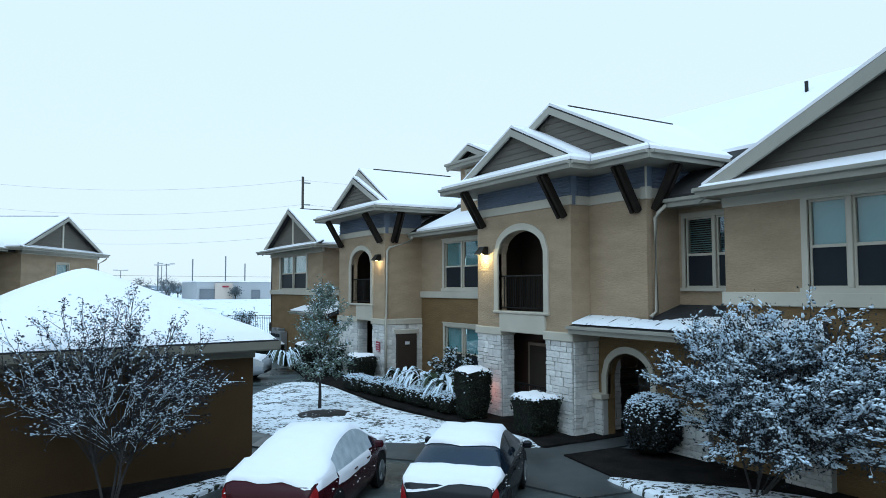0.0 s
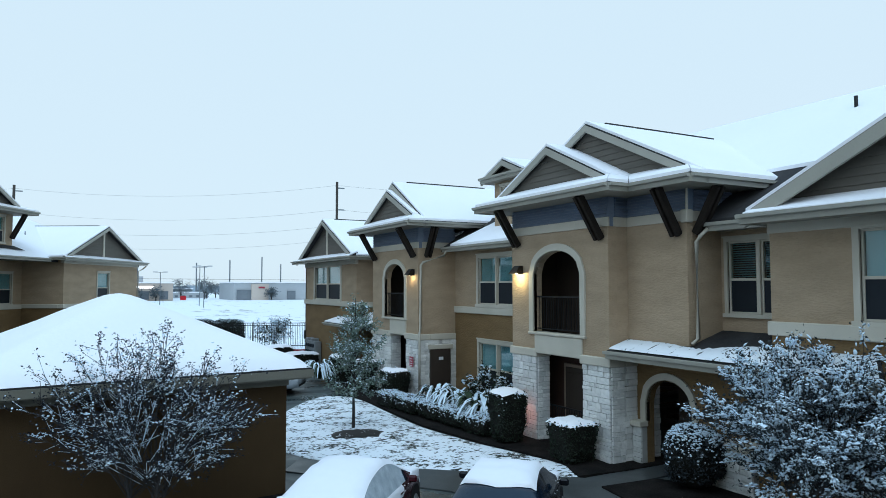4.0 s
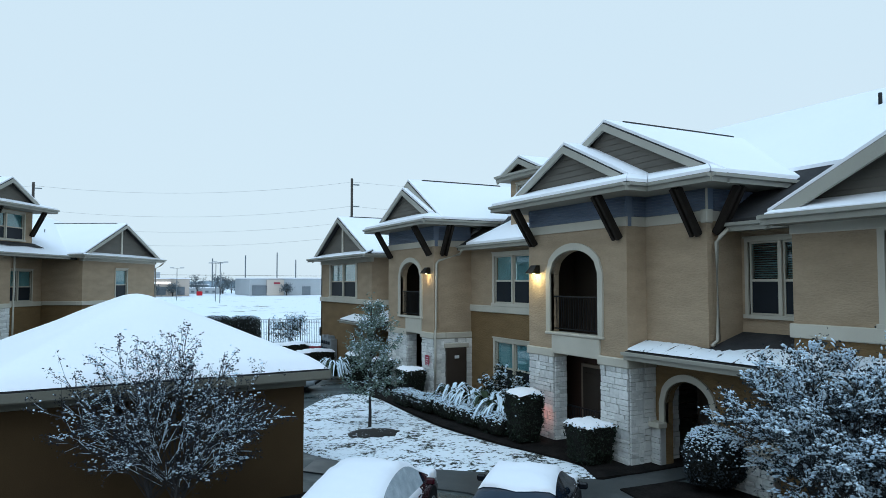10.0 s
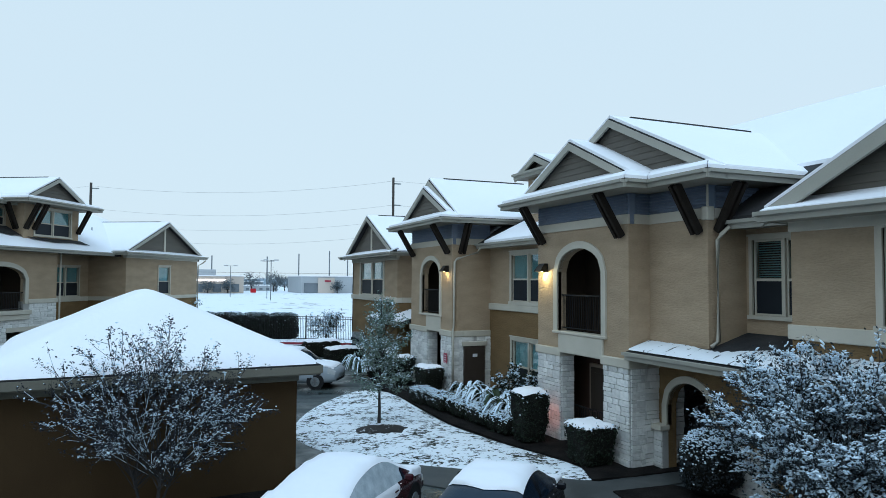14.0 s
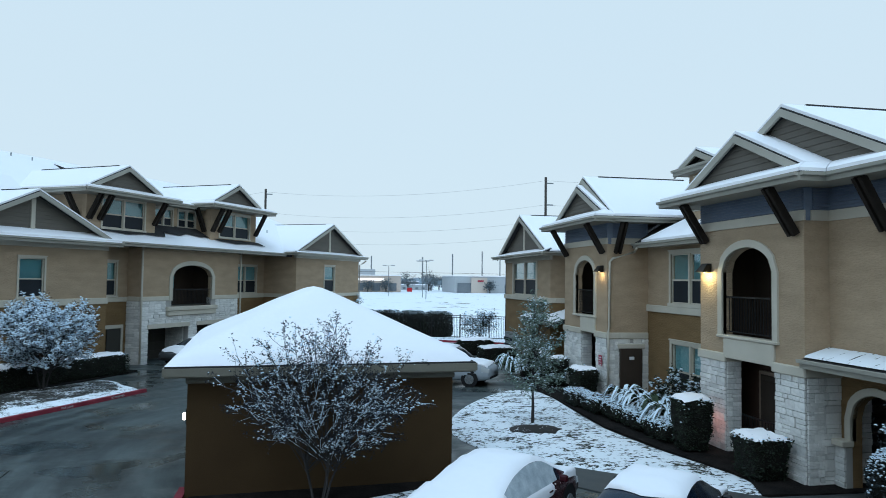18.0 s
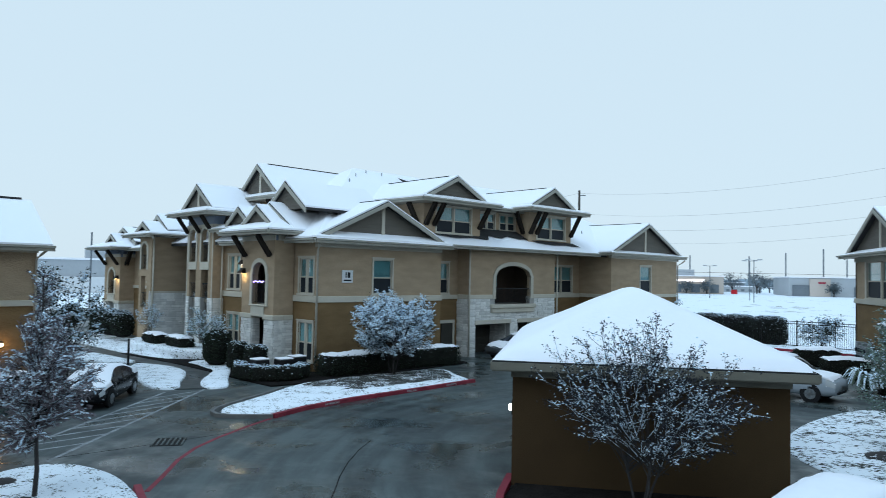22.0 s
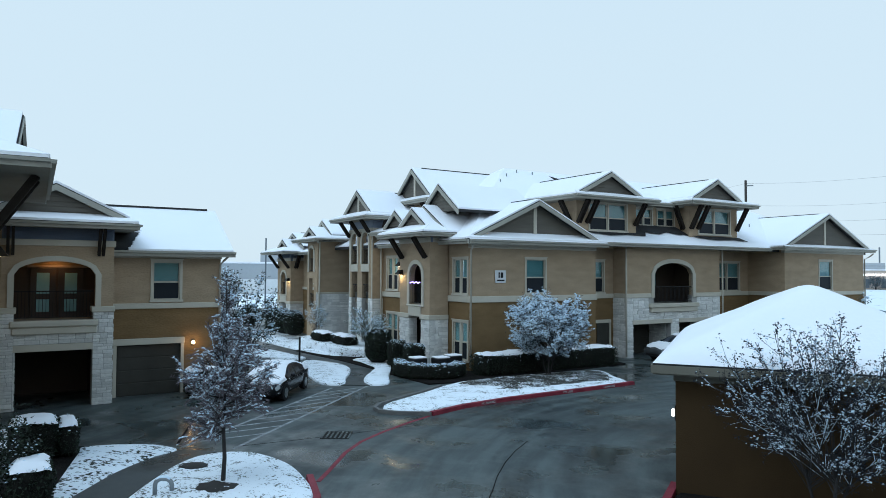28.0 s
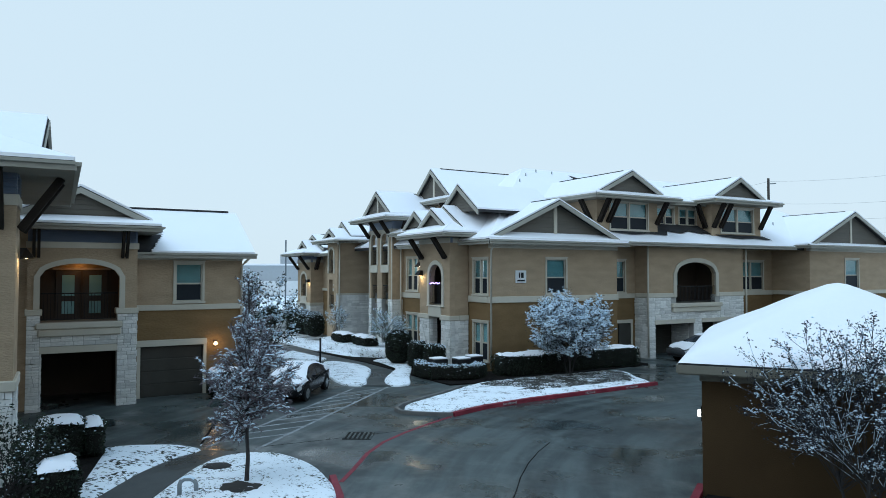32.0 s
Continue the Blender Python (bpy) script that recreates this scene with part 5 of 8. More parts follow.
# end face beside the path
wall("end_wall", b, STUCCO_TAN, 2.4, 11.75, 3.52, 6.1, 0, 0.25, [(10.5, 11.7, 3.62, 5.27), (3.42, 4.72, 3.65, 5.45)], m=side_l(0.15, 12.0))
window(b, 3.42, 4.72, 3.65, 5.45, 0, 2, m=side_l(0.15, 12.0))
window(b, 3.42, 4.72, 0.6, 2.3, 0, 2, m=side_l(0.15, 12.0))
wall("end_lower_wall", b, STUCCO_OCHRE, 2.4, 11.75, 0, 3.22, 0, 0.25, [(10.5, 11.72, 0.5, 2.27), (3.42, 4.72, 0.6, 2.3)], m=side_l(0.15, 12.0))
box("belt_course", b, TRIM, 0.08, 0.35, 0.26, 9.6, 3.22, 3.52, 0.02)
fascia(b, [(-0.44, 8.6), (-0.44, -0.7)], 5.97, 0.2)
slab("soffit", b, SOFFIT, [(-0.4, -0.6, 6.06), (0.2, -0.6, 6.06), (0.2, 9.4, 6.06), (-0.4, 9.4, 6.06)], 0.04)
window(b, 10.5, 11.7, 3.62, 5.27, 0, 2, m=side_l(0.15, 12.0))
window(b, 10.5, 11.72, 0.5, 2.27, 0, 2, m=side_l(0.15, 12.0))
# porch block in the end face, in its own frame
eb = thing("entrance_porch", "stone and stucco porch block with an arched balcony", "porch", b.matrix_world @ pose(-0.95, 5.0, 0, 0, 0, -90))
entry_block(eb, 0, 3.05, 1.0, 2.22, (1.05, 2.33, 3.0, 4.48, 0.58), 1.05, 160, joined=True, cap=2.56)
small_roof(eb, 0, 3.05, 0, 5, 6.35, 0.9, 1.52, 2.4, 8.0, 0.5, 1.5, 1.5, 7.83, -0.2, 4.5, pitch=0.63, drop=True)
for s in (0.35, 2.7):
    bracket(eb, (s, -0.06, 5.35), (s, -0.75, 6.35), (1, 0, 0))
wall_lamp(eb.matrix_world @ pose(0.2, -0.02, 4.5), watts=12)
pipe("downpipe", b, PIPE, [(-0.2, -0.62, 6.0), (-0.1, -0.5, 5.86), (0.06, -0.12, 5.68), (0.06, -0.1, 0.2)], 0.05)
pipe("downpipe", b, PIPE, [(10.25, -0.1, 6.1), (10.25, -0.1, 0.1)], 0.05)
pipe("downpipe", b, PIPE, [(18.45, -0.1, 6.1), (18.45, -0.1, 0.1)], 0.05)

EF = side_l(0, 0)
rear = thing("apartment_wing", "three-storey stucco and stone wing with stacked arched balconies", "building", bldB.matrix_world @ EF)
b = rear
# upper storey behind the porch
gable(b, -3.0, 1.9, 7.7, 9.1, 0.1, 5, 0.25)
gable(b, -6.2, 1.25, 7.1, 7.95, -0.7, 4, 0.2)
roof_plane(b, [(-9.1, -0.75, 6.85), (-4.6, -0.75, 6.85), (-4.6, 2.0, 7.9), (-9.1, 2.0, 7.9)], inset=0.02)
fascia(b, [(-9.1, -0.77), (-4.6, -0.77)], 6.68, 0.2)
gable(b, -9.05, 2.3, 9.0, 10.8, 1.9, 7, 0.3, True)
wall("upper_wall", b, STUCCO_TAN, -11.2, -7.2, 6.6, 8.9, 2.4, 0.2)
fascia(b, [(-12.2, 1.6), (-6.4, 1.6)], 8.65, 0.2)
roof_plane(b, [(-12.2, 1.58, 8.85), (-6.4, 1.58, 8.85), (-7.0, 2.3, 9.1), (-11.6, 2.3, 9.1)], inset=0.02)
slab("soffit", b, SOFFIT, [(-12.2, 1.62, 8.7), (-6.4, 1.62, 8.7), (-6.4, 3, 8.7), (-12.2, 3, 8.7)], 0.04)
for xx in (-11.0, -7.5):
    bracket(b, (xx, 2.35, 7.8), (xx, 1.75, 8.66), (1, 0, 0))
# tower with stacked arches
T0, T1, TY = -12.5, -9.2, -0.5
ARS = [(-12.15, -11.3, 5.1, 6.55, 0.42), (-10.65, -9.75, 5.1, 6.55, 0.42), (-12.15, -11.3, 2.5, 4.65), (-10.65, -9.75, 2.5, 4.65), (-12.15, -11.3, 0, 2.1), (-10.65, -9.75, 0, 2.1)]
wall("wall", b, STUCCO_TAN, T0, T1, 3.1, 7.1, TY, 0.25, [(-12.15, -11.3, 3.1, 4.65), (-10.65, -9.75, 3.1, 4.65)] + ARS[:2])
tw = wall("stone_wall", b, MORTAR, T0, T1, 0, 3.1, TY + 0.03, 0.25, [(-12.15, -11.3, 0, 3.1), (-10.65, -9.75, 0, 3.1)])
for k, (a, c) in enumerate(((T0, -12.15), (-11.3, -10.65), (-9.75, T1))):
    stones(tw, a, c, 0, 3.1, TY + 0.03, None, 0.19, 300 + k, (0.2, 0.5), True)
for a in ARS[:2]:
    arch_trim("arch_surround", b, TRIM, a, TY, 0.16, 0.05)
    box("spandrel", b, TRIM, a[0] - 0.1, a[1] + 0.1, TY - 0.05, TY + 0.25, 4.65, 5.1, 0.02)
    railing(b, a[0], a[1], TY + 0.1, 5.1, 0.9)
    railing(b, a[0], a[1], TY + 0.1, 3.0, 0.9)
for xx in (T1 - 0.12, T0 + 0.02):
    box("tower_pilaster", b, TRIM, xx, xx + 0.1, TY - 0.03, TY + 0.1, 3.1, 7.1, 0.01)
for z in (3.0, 5.0):
    slab("balcony_floor", b, SOFFIT, [(T0 + 0.1, TY + 0.25, z), (T1 - 0.1, TY + 0.25, z), (T1 - 0.1, TY + 1.7, z), (T0 + 0.1, TY + 1.7, z)], 0.2)
wall("balcony_back_wall", b, RECESS_SHADE_BROWN, T0 + 0.2, T1 - 0.2, 0, 7.1, TY + 1.6, 0.1)
wall("side_wall", b, STUCCO_TAN, 0.0, 2.5, 3.1, 7.1, 0, 0.2, m=side_r(T1, TY + 0.25))
st = wall("stone_side", b, MORTAR, 0.0, 0.55, 0, 3.1, 0.03, 0.2, m=side_r(T1, TY + 0.25))
stones(st, -0.2, 0.5, 0, 3.1, 0.03, None, 0.19, 311, (0.2, 0.5), True)
for mm, a, c in ((None, T0, T1), (side_r(T1, TY), 0.0, 2.6)):
    wall("attic_wall", b, BLUE, a, c, 7.1, 8.0, (TY if mm is None else 0) + 0.02, 0.2, m=mm)
    wall("attic_band", b, TRIM, a - 0.04, c + 0.04, 7.0, 7.2, (TY if mm is None else 0) - 0.04, 0.05, m=mm)
small_roof(b, T0, T1, TY, TY + 4, 7.64, 0.9, -10.85, 2.5, 9.4, TY + 0.3, -10.6, 1.75, 9.45, TY - 0.45, 5, pitch=0.7, drop=True)
box("king_post", b, TRIM, -10.68, -10.52, TY - 0.32, TY - 0.2, 7.9, 9.2, 0.01)
for xx in (T0 + 0.15, -10.85, T1 - 0.15):
    bracket(b, (xx, TY - 0.06, 6.75), (xx, TY - 0.7, 7.64), (1, 0, 0), 0.08, 0.05)
bracket(b, (T1 + 0.06, TY + 0.5, 6.6), (T1 + 0.75, TY + 0.5, 7.64), (0, 1, 0))
pipe("downpipe", b, PIPE, [(T1 + 0.2, -0.06, 6.1), (T1 + 0.2, -0.06, 0.1)], 0.05)
# projecting wing with a blank stone-footed side
WX, WY = -15.0, -1.6
sw = wall("side_wall", b, STUCCO_TAN, 0, 6, 3.3, 6.65, 0, 0.25, m=side_r(WX, WY))
st = wall("stone_side", b, MORTAR, 0, 6, 0, 3.2, 0.0, 0.25, m=side_r(WX, WY))
stones(st, 0.0, 3.4, 0, 3.2, 0.0, None, 0.2, 320, (0.25, 0.6), True)
box("stone_cap", b, TRIM, WX - 0.1, WX + 0.06, WY - 0.06, 4.4, 3.2, 3.32, 0.02)
W3 = [(-16.5, -15.6, 4.6, 5.8, 0.4), (-16.5, -15.6, 2.3, 4.2)]
wall("wall", b, STUCCO_TAN, -16.8, WX - 0.25, 0, 6.65, WY, 0.25, W3)
for a in W3:
    railing(b, a[0], a[1], WY + 0.1, a[2], 0.9)
arch_trim("arch_surround", b, TRIM, W3[0], WY, 0.15, 0.05)
# near-black wall colour paints the shade inside these balconies
wall("balcony_back_wall", b, DARK, -16.7, WX - 0.3, 0, 6.9, WY + 1.6, 0.1)
gable(b, -15.95, 1.7, 6.65, 7.5, WY - 0.25, 8, 0.3)
roof_plane(b, [(-18.4, WY - 0.5, 6.72), (-14.28, WY - 0.5, 6.72), (-14.28, 4, 6.72), (-15.4, 4, 7.2), (-15.4, WY + 0.6, 7.2), (-17.4, WY + 0.6, 7.2)], inset=0.02)
fascia(b, [(-18.4, WY - 0.5), (-14.28, WY - 0.5), (-14.28, 4)], 6.54, 0.2)
slab("soffit", b, SOFFIT, [(-18.4, WY - 0.48, 6.62), (-14.3, WY - 0.48, 6.62), (-14.3, 4.4, 6.62), (-18.4, 4.4, 6.62)], 0.04)
gable(b, -16.4, 1.7, 7.0, 8.03, WY + 0.8, 7, 0.2)
pipe("downpipe", b, PIPE, [(WX + 0.1, WY + 0.1, 6.8), (WX + 0.1, WY + 0.1, 0.1)], 0.055)
# far link and porch block
W4 = [(-20.6, -19.3, 3.8, 5.4), (-20.6, -19.3, 0.6, 2.3)]
wall("wall", b, STUCCO_TAN, -23.2, -16.8, 3.3, 5.9, 0.4, 0.2, W4[:1])
wall("lower_wall", b, STUCCO_OCHRE, -23.2, -16.8, 0, 3.3, 0.4, 0.2, W4[1:])
for a in W4:
    window(b, *a, 0.4, 2)
box("belt_course", b, TRIM, -23.2, -16.8, 0.32, 0.5, 3.3, 3.5, 0.02)
roof_plane(b, [(-24, -0.3, 6.0), (-16.9, -0.3, 6.0), (-16.9, 5, 8.0), (-24, 5, 8.0)], inset=0.02)
fascia(b, [(-24, -0.32), (-16.8, -0.32)], 5.85, 0.2)
fp = thing("entrance_porch", "far porch block with an arched balcony and brackets", "porch", rear.matrix_world @ pose(-26.0, -0.6, 0) @ Matrix.Diagonal((1, 1, 0.89, 1)))
entry_block(fp, 0, 3.0, 0.8, 2.1, (0.85, 2.05, 3.2, 4.6, 0.55), 1.2, 340, joined=True, cap=2.7)
small_roof(fp, 0, 3.0, 0, 5, 6.65, 1.0, 1.5, 2.45, 8.5, 0.6, 1.5, 1.4, 7.95, -0.2, 5)
for s_ in (0.3, 2.7):
    bracket(fp, (s_, -0.06, 5.5), (s_, -0.8, 6.6), (1, 0, 0))
bracket(fp, (3.06, 0.4, 5.5), (3.8, 0.4, 6.6), (0, 1, 0))
wall_lamp(fp.matrix_world @ pose(2.7, -0.02, 4.4), watts=10)
wall_lamp(rear.matrix_world @ pose(-6.6, -0.02, 4.95), warm=(1.0, 0.93, 0.75), watts=18)

# ---------------------------------------------------------------- low hip-roofed garage in the drive
SHED_PAINT = surface("brown_stucco", (0.049, 0.028, 0.012), (0.075, 0.045, 0.019), 0.5, 45, 0.5, dist=0.012)
# eave trim darkened to paint in the shade on the garage's front
SHED_TRIM_SHADED = surface("shaded_shed_trim", (0.155, 0.145, 0.115), (0.20, 0.19, 0.155), 0.8, 30, 0.1, 0.6)
shed = thing("garage_shed", "brown stucco garage with a snow-covered hip roof", "shed", pose(-1.37, 14.1, 0, 0, 0, 5.5))
SW, SD, SE, O = 6.58, 8.6, 2.58, 0.42
wall("wall", shed, SHED_PAINT, O, SW - O, 0, SE, O, 0.2)
wall("wall", shed, SHED_PAINT, 0, SD - 2 * O - 0.2, 0, SE, 0, 0.2, m=side_r(SW - O, O + 0.2))
wall("wall", shed, SHED_PAINT, 0, SD - 2 * O - 0.2, 0, SE, 0, 0.2, m=side_l(O, SD - O))
wall("wall", shed, SHED_PAINT, 0.2, SW - 2 * O - 0.2, 0, SE, 0, 0.2, m=pose(SW - O, SD - O, 0, 0, 0, 180))
box("frieze", shed, SHED_TRIM_SHADED, O - 0.04, SW - O + 0.04, O - 0.04, O + 0.1, SE - 0.2, SE - 0.03, 0.02)
cor = [(0, 0), (SW, 0), (SW, SD), (0, SD)]
slab("soffit", shed, SHED_TRIM_SHADED, [(x, y, SE + 0.02) for x, y in cor], 0.05)
fascia(shed, cor + cor[:1], SE, 0.165, False, SHED_TRIM_SHADED)
zt = SE + 0.19
ridge = [(SW / 2, SW / 2 - 0.1, 4.22), (SW / 2, SD - SW / 2 - 0.2, 4.22)]
c3 = [(x, y, zt) for x, y in cor]
for poly in ([c3[0], c3[1], ridge[0]], [c3[1], c3[2], ridge[1], ridge[0]], [c3[2], c3[3], ridge[1]], [c3[3], c3[0], ridge[0], ridge[1]]):
    rp_ = roof_plane(shed, poly, snow=False)
gv, gf, NX, NY = [], [], 44, 56
for j in range(NY + 1):
    for i in range(NX + 1):
        x, y = SW * i / NX, SD * j / NY
        ds = (x * 0.465, (SW - x) * 0.465, y * 0.48, (SD - y) * 0.48)
        soft = -0.07 * math.log(sum(math.exp(-q / 0.07) for q in ds))
        rim = min(1.0, min(x, SW - x, y, SD - y) / 0.25)
        gv.append((x, y, zt + max(0.0, soft) + 0.015 + 0.115 * rim ** 0.5 + 0.02 * noise.noise((x * 0.9, y * 0.9, 2.0)) * rim))
for j in range(NY):
    for i in range(NX):
        k = j * (NX + 1) + i
        gf.append((k, k + 1, k + NX + 2, k + NX + 1))
put("snow_cover", link_mesh("snow_cover", gv, gf, SNOW, None, True), rp_, "smooth rounded blanket of fresh snow")
tl = thing("wall_lamp", "small lit white lamp on the garage corner", "wall lamp", shed.matrix_world @ pose(O - 0.02, O + 0.5, 1.62))
box("back_plate", tl, LAMP_BLACK, -0.03, 0.0, -0.09, 0.09, -0.16, 0.16, 0.01)
box("diffuser", tl, glow("white_lamp", (1.0, 0.93, 0.8), 5), -0.1, -0.03, -0.045, 0.045, -0.08, 0.08, 0.02, "glowing white diffuser")

# ---------------------------------------------------------------- garage building at the near end of the drive
bldL = thing("apartment_building", "tan stucco building with garage doors and a balcony over stone", "building", pose(-20.09, 15.17, 0, 0, 0, 60))
b = bldL
for k, (a, c) in enumerate(((-3.35, -2.96), (-0.62, 0.0))):
    w = wall("stone_pier", b, MORTAR, a, c, 0, 3.2, 0.03, 0.5)
    stones(w, a, c, 0, 3.2, 0.03, None, 0.13, 200 + k, (0.14, 0.36))
    sr = wall("pier_side", w, MORTAR, 0, 0.5, 0, 3.2, 0, 0.05, m=side_r(c + 0.005, 0.03) if k == 0 else side_l(a - 0.005, 0.53))
    if k == 0:
        stones(sr, 0, 0.5, 0, 1.92, 0, None, 0.13, 207, (0.14, 0.3))
    box("pier_cap", b, TRIM, a - 0.06, c + 0.06, -0.06, 0.55, 3.2, 3.4, 0.02)
AL = (-2.98, -0.57, 2.95, 4.5, 0.45)
wall("wall", b, STUCCO_TAN, -3.35, 0.0, 3.4, 5.5, 0, 0.25, [(AL[0], AL[1], 3.4, AL[3], AL[4])])
st = wall("stone_band", b, MORTAR, -2.96, -0.62, 2.15, 2.5, 0.06, 0.3)
stones(st, -2.96, -0.62, 2.16, 2.49, 0.06, None, 0.2, 215, (0.25, 0.5))
box("lintel", b, TRIM, -3.0, -0.58, 0.0, 0.4, 1.92, 2.15, 0.01)
box("balcony_apron", b, TRIM, -3.02, -0.5, -0.08, 0.3, 2.49, 2.74, 0.03)
box("balcony_sill", b, TRIM, -3.08, -0.46, -0.13, 0.3, 2.74, 2.95, 0.03)
arch_trim("arch_surround", b, TRIM, (AL[0], AL[1], 3.4, AL[3], AL[4]), 0, 0.18, 0.06)
railing(b, -2.96, -0.62, 0.15, 2.95, 1.0, 0.1)
slab("balcony_floor", b, SOFFIT, [(-3.3, 0.3, 2.95), (-0.1, 0.3, 2.95), (-0.1, 1.9, 2.95), (-3.3, 1.9, 2.95)], 0.3)
wall("balcony_back_wall", b, RECESS_SHADE_BROWN, -3.3, 1.0, 2.95, 4.74, 1.9, 0.1)
# same wall in a lighter colour, painting in the lamplight above the doors
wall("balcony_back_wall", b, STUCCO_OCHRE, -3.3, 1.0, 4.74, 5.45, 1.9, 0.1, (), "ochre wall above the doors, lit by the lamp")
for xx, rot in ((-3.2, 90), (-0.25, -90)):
    wall("balcony_lining", b, RECESS_SHADE_BROWN, 0, 1.6, 2.95, 5.45, 0, 0.02, m=pose(xx, 0.3 if rot == 90 else 1.9, 0, 0, 0, rot))
for a in (-2.5, -1.62):
    d = box("balcony_door", b, DOOR_BROWN, a, a + 0.8, 1.84, 1.9, 2.95, 4.72, 0.01, "dark red-brown balcony door with a glazed panel")
    box("door_glass", d, BLIND_SKY_TINT, a + 0.2, a + 0.6, 1.82, 1.85, 3.8, 4.55, 0)
    box("door_glass", d, BLIND_SKY_TINT, a + 0.2, a + 0.6, 1.82, 1.85, 3.15, 3.6, 0)
box("door_head", b, DOOR_FRAME, -2.62, -0.72, 1.85, 1.9, 4.74, 4.82, 0.01, "brown door head")
# garage inside coloured dark to stand for its shade
box("garage_back_wall", b, RECESS_SHADE_BROWN, -3.1, -0.3, 3.4, 3.5, 0, 2.6, 0.0, "dark back of the open garage")
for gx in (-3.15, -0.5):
    box("garage_side_wall", b, RECESS_SHADE_BROWN, gx, gx + 0.18, 0.54, 3.4, 0, 2.6, 0.0)
box("garage_ceiling", b, RECESS_SHADE_BROWN, -2.96, -0.5, 0.54, 3.4, 2.4, 2.6, 0.0)
wall("attic_wall", b, BLUE, -3.35, 0.0, 5.5, 6.1, 0.02, 0.2)
bd = box("attic_band", b, TRIM, -3.4, 0.05, -0.05, 0.1, 5.47, 5.68, 0.01)
clap(bd, -3.3, -0.05, 5.7, 6.1, 0.02, BLUE, None, 0.06)
for mm in (side_r(0.0, 0),):
    wall("side_wall", b, STUCCO_TAN, 0.25, 1.1, 3.4, 5.5, 0, 0.2, m=mm)
    wall("attic_wall", b, BLUE, 0.22, 1.1, 5.5, 6.1, 0.0, 0.2, m=mm)
    box("attic_band", b, TRIM, -0.1, 0.05, 0.1, 1.1, 5.47, 5.68, 0.01)
    sw = wall("stone_side", b, MORTAR, 0.53, 1.1, 0, 3.2, 0.0, 0.2, m=mm)
    stones(sw, 0.05, 1.1, 0, 3.2, 0.02, None, 0.13, 230, (0.14, 0.36))
for s in (-3.1, -0.42):
    bracket(b, (s, -0.06, 5.18), (s, -0.62, 6.08), (1, 0, 0), 0.09, 0.05)
small_roof(b, -3.35, 0.0, 0.0, 5.0, 6.07, 0.7, -1.84, 2.3, 7.57, -0.35, -1.84, 0.4, 6.6, 0.5, 4.0)
WL = (1.46, 2.43, 3.55, 4.98)
wall("wall", b, STUCCO_TAN, 0.0, 3.95, 3.43, 5.35, 1.1, 0.25, [WL])
GD = (0.26, 2.49, 0.0, 1.89)
wall("lower_wall", b, STUCCO_OCHRE, 0.0, 3.95, 0, 3.22, 1.1, 0.25, [GD])
box("belt_course", b, TRIM, 0.0, 4.02, 1.03, 1.3, 3.22, 3.43, 0.02)
box("frieze", b, TRIM, 0.0, 3.99, 1.05, 1.2, 5.12, 5.35, 0.02)
box("door_head", b, TRIM, 0.05, 2.62, 1.0, 1.3, 1.89, 2.12, 0.01)
for x in (0.14, 2.49):
    box("door_jamb", b, TRIM, x, x + 0.12, 1.04, 1.2, 0, 1.89, 0.01)
gd = box("garage_door", b, GARAGE, 0.26, 2.49, 1.2, 1.26, 0, 1.89, 0.0, "dark panelled garage door")
for k in range(4):
    box("door_panel", gd, GARAGE, 0.29, 2.46, 1.185, 1.21, 0.03 + k * 0.465, 0.465 + k * 0.465, 0.012)
window(b, *WL, 1.1, 1)
wall("end_wall", b, STUCCO_TAN, 0, 11, 3.43, 5.35, 0, 0.2, m=side_r(3.95, 1.35))
wall("end_lower_wall", b, STUCCO_OCHRE, 0, 11, 0, 3.43, 0, 0.2, m=side_r(3.95, 1.35))
slope_l = roof_plane(b, [(0.3, 0.5, 5.34), (4.32, 0.5, 5.34), (4.7, 5.4, 7.27), (-4.0, 5.4, 7.27), (-4, 0.5, 5.34)], snow=False)
rng_l = random.Random(77)
cover = [(0.55, 0.52)] + [(0.55 + 0.035 * k + 0.08 * (-1) ** k * rng_l.random(), 0.52 + k * 0.11) for k in range(1, 19)] + [(-0.6, 2.7), (-3.9, 2.8), (-3.98, 5.38), (4.68, 5.38), (4.3, 0.52)]
part("snow_cover", slab_mesh([(x, y, 5.34 + (y - 0.5) * 0.394 + 0.1) for x, y in cover], 0.09), SNOW, slope_l, "fresh snow torn away beside the balcony block")
roof_plane(b, [(4.32, 12, 5.34), (-12, 12, 5.34), (-12, 5.4, 7.27), (4.7, 5.4, 7.27)], inset=0.02)
fascia(b, [(0.0, 0.48), (4.36, 0.48)], 5.18, 0.2)
slab("soffit", b, SOFFIT, [(0.0, 0.5, 5.27), (4.3, 0.5, 5.27), (4.3, 1.3, 5.27), (0, 1.3, 5.27)], 0.04)
pipe("downpipe", b, PIPE, [(4.1, 0.55, 5.2), (4.0, 0.8, 5.05), (3.92, 1.04, 4.9), (3.92, 1.02, 0.1)], 0.045)
box("ridge_vent", b, SHINGLE, -3.6, 4.35, 5.33, 5.47, 7.36, 7.44, 0.015, "bare dark ridge vent")
gl = thing("wall_lamp", "small lit globe lamp beside the garage door", "wall lamp", b.matrix_world @ pose(2.93, 1.08, 1.9), "wall lamps")
box("back_plate", gl, LAMP_BLACK, -0.07, 0.07, -0.03, 0.0, -0.12, 0.12, 0.01)
bm = bmesh.new()
bmesh.ops.create_uvsphere(bm, u_segments=12, v_segments=8, radius=0.07, matrix=Matrix.Translation((0, -0.11, 0)))
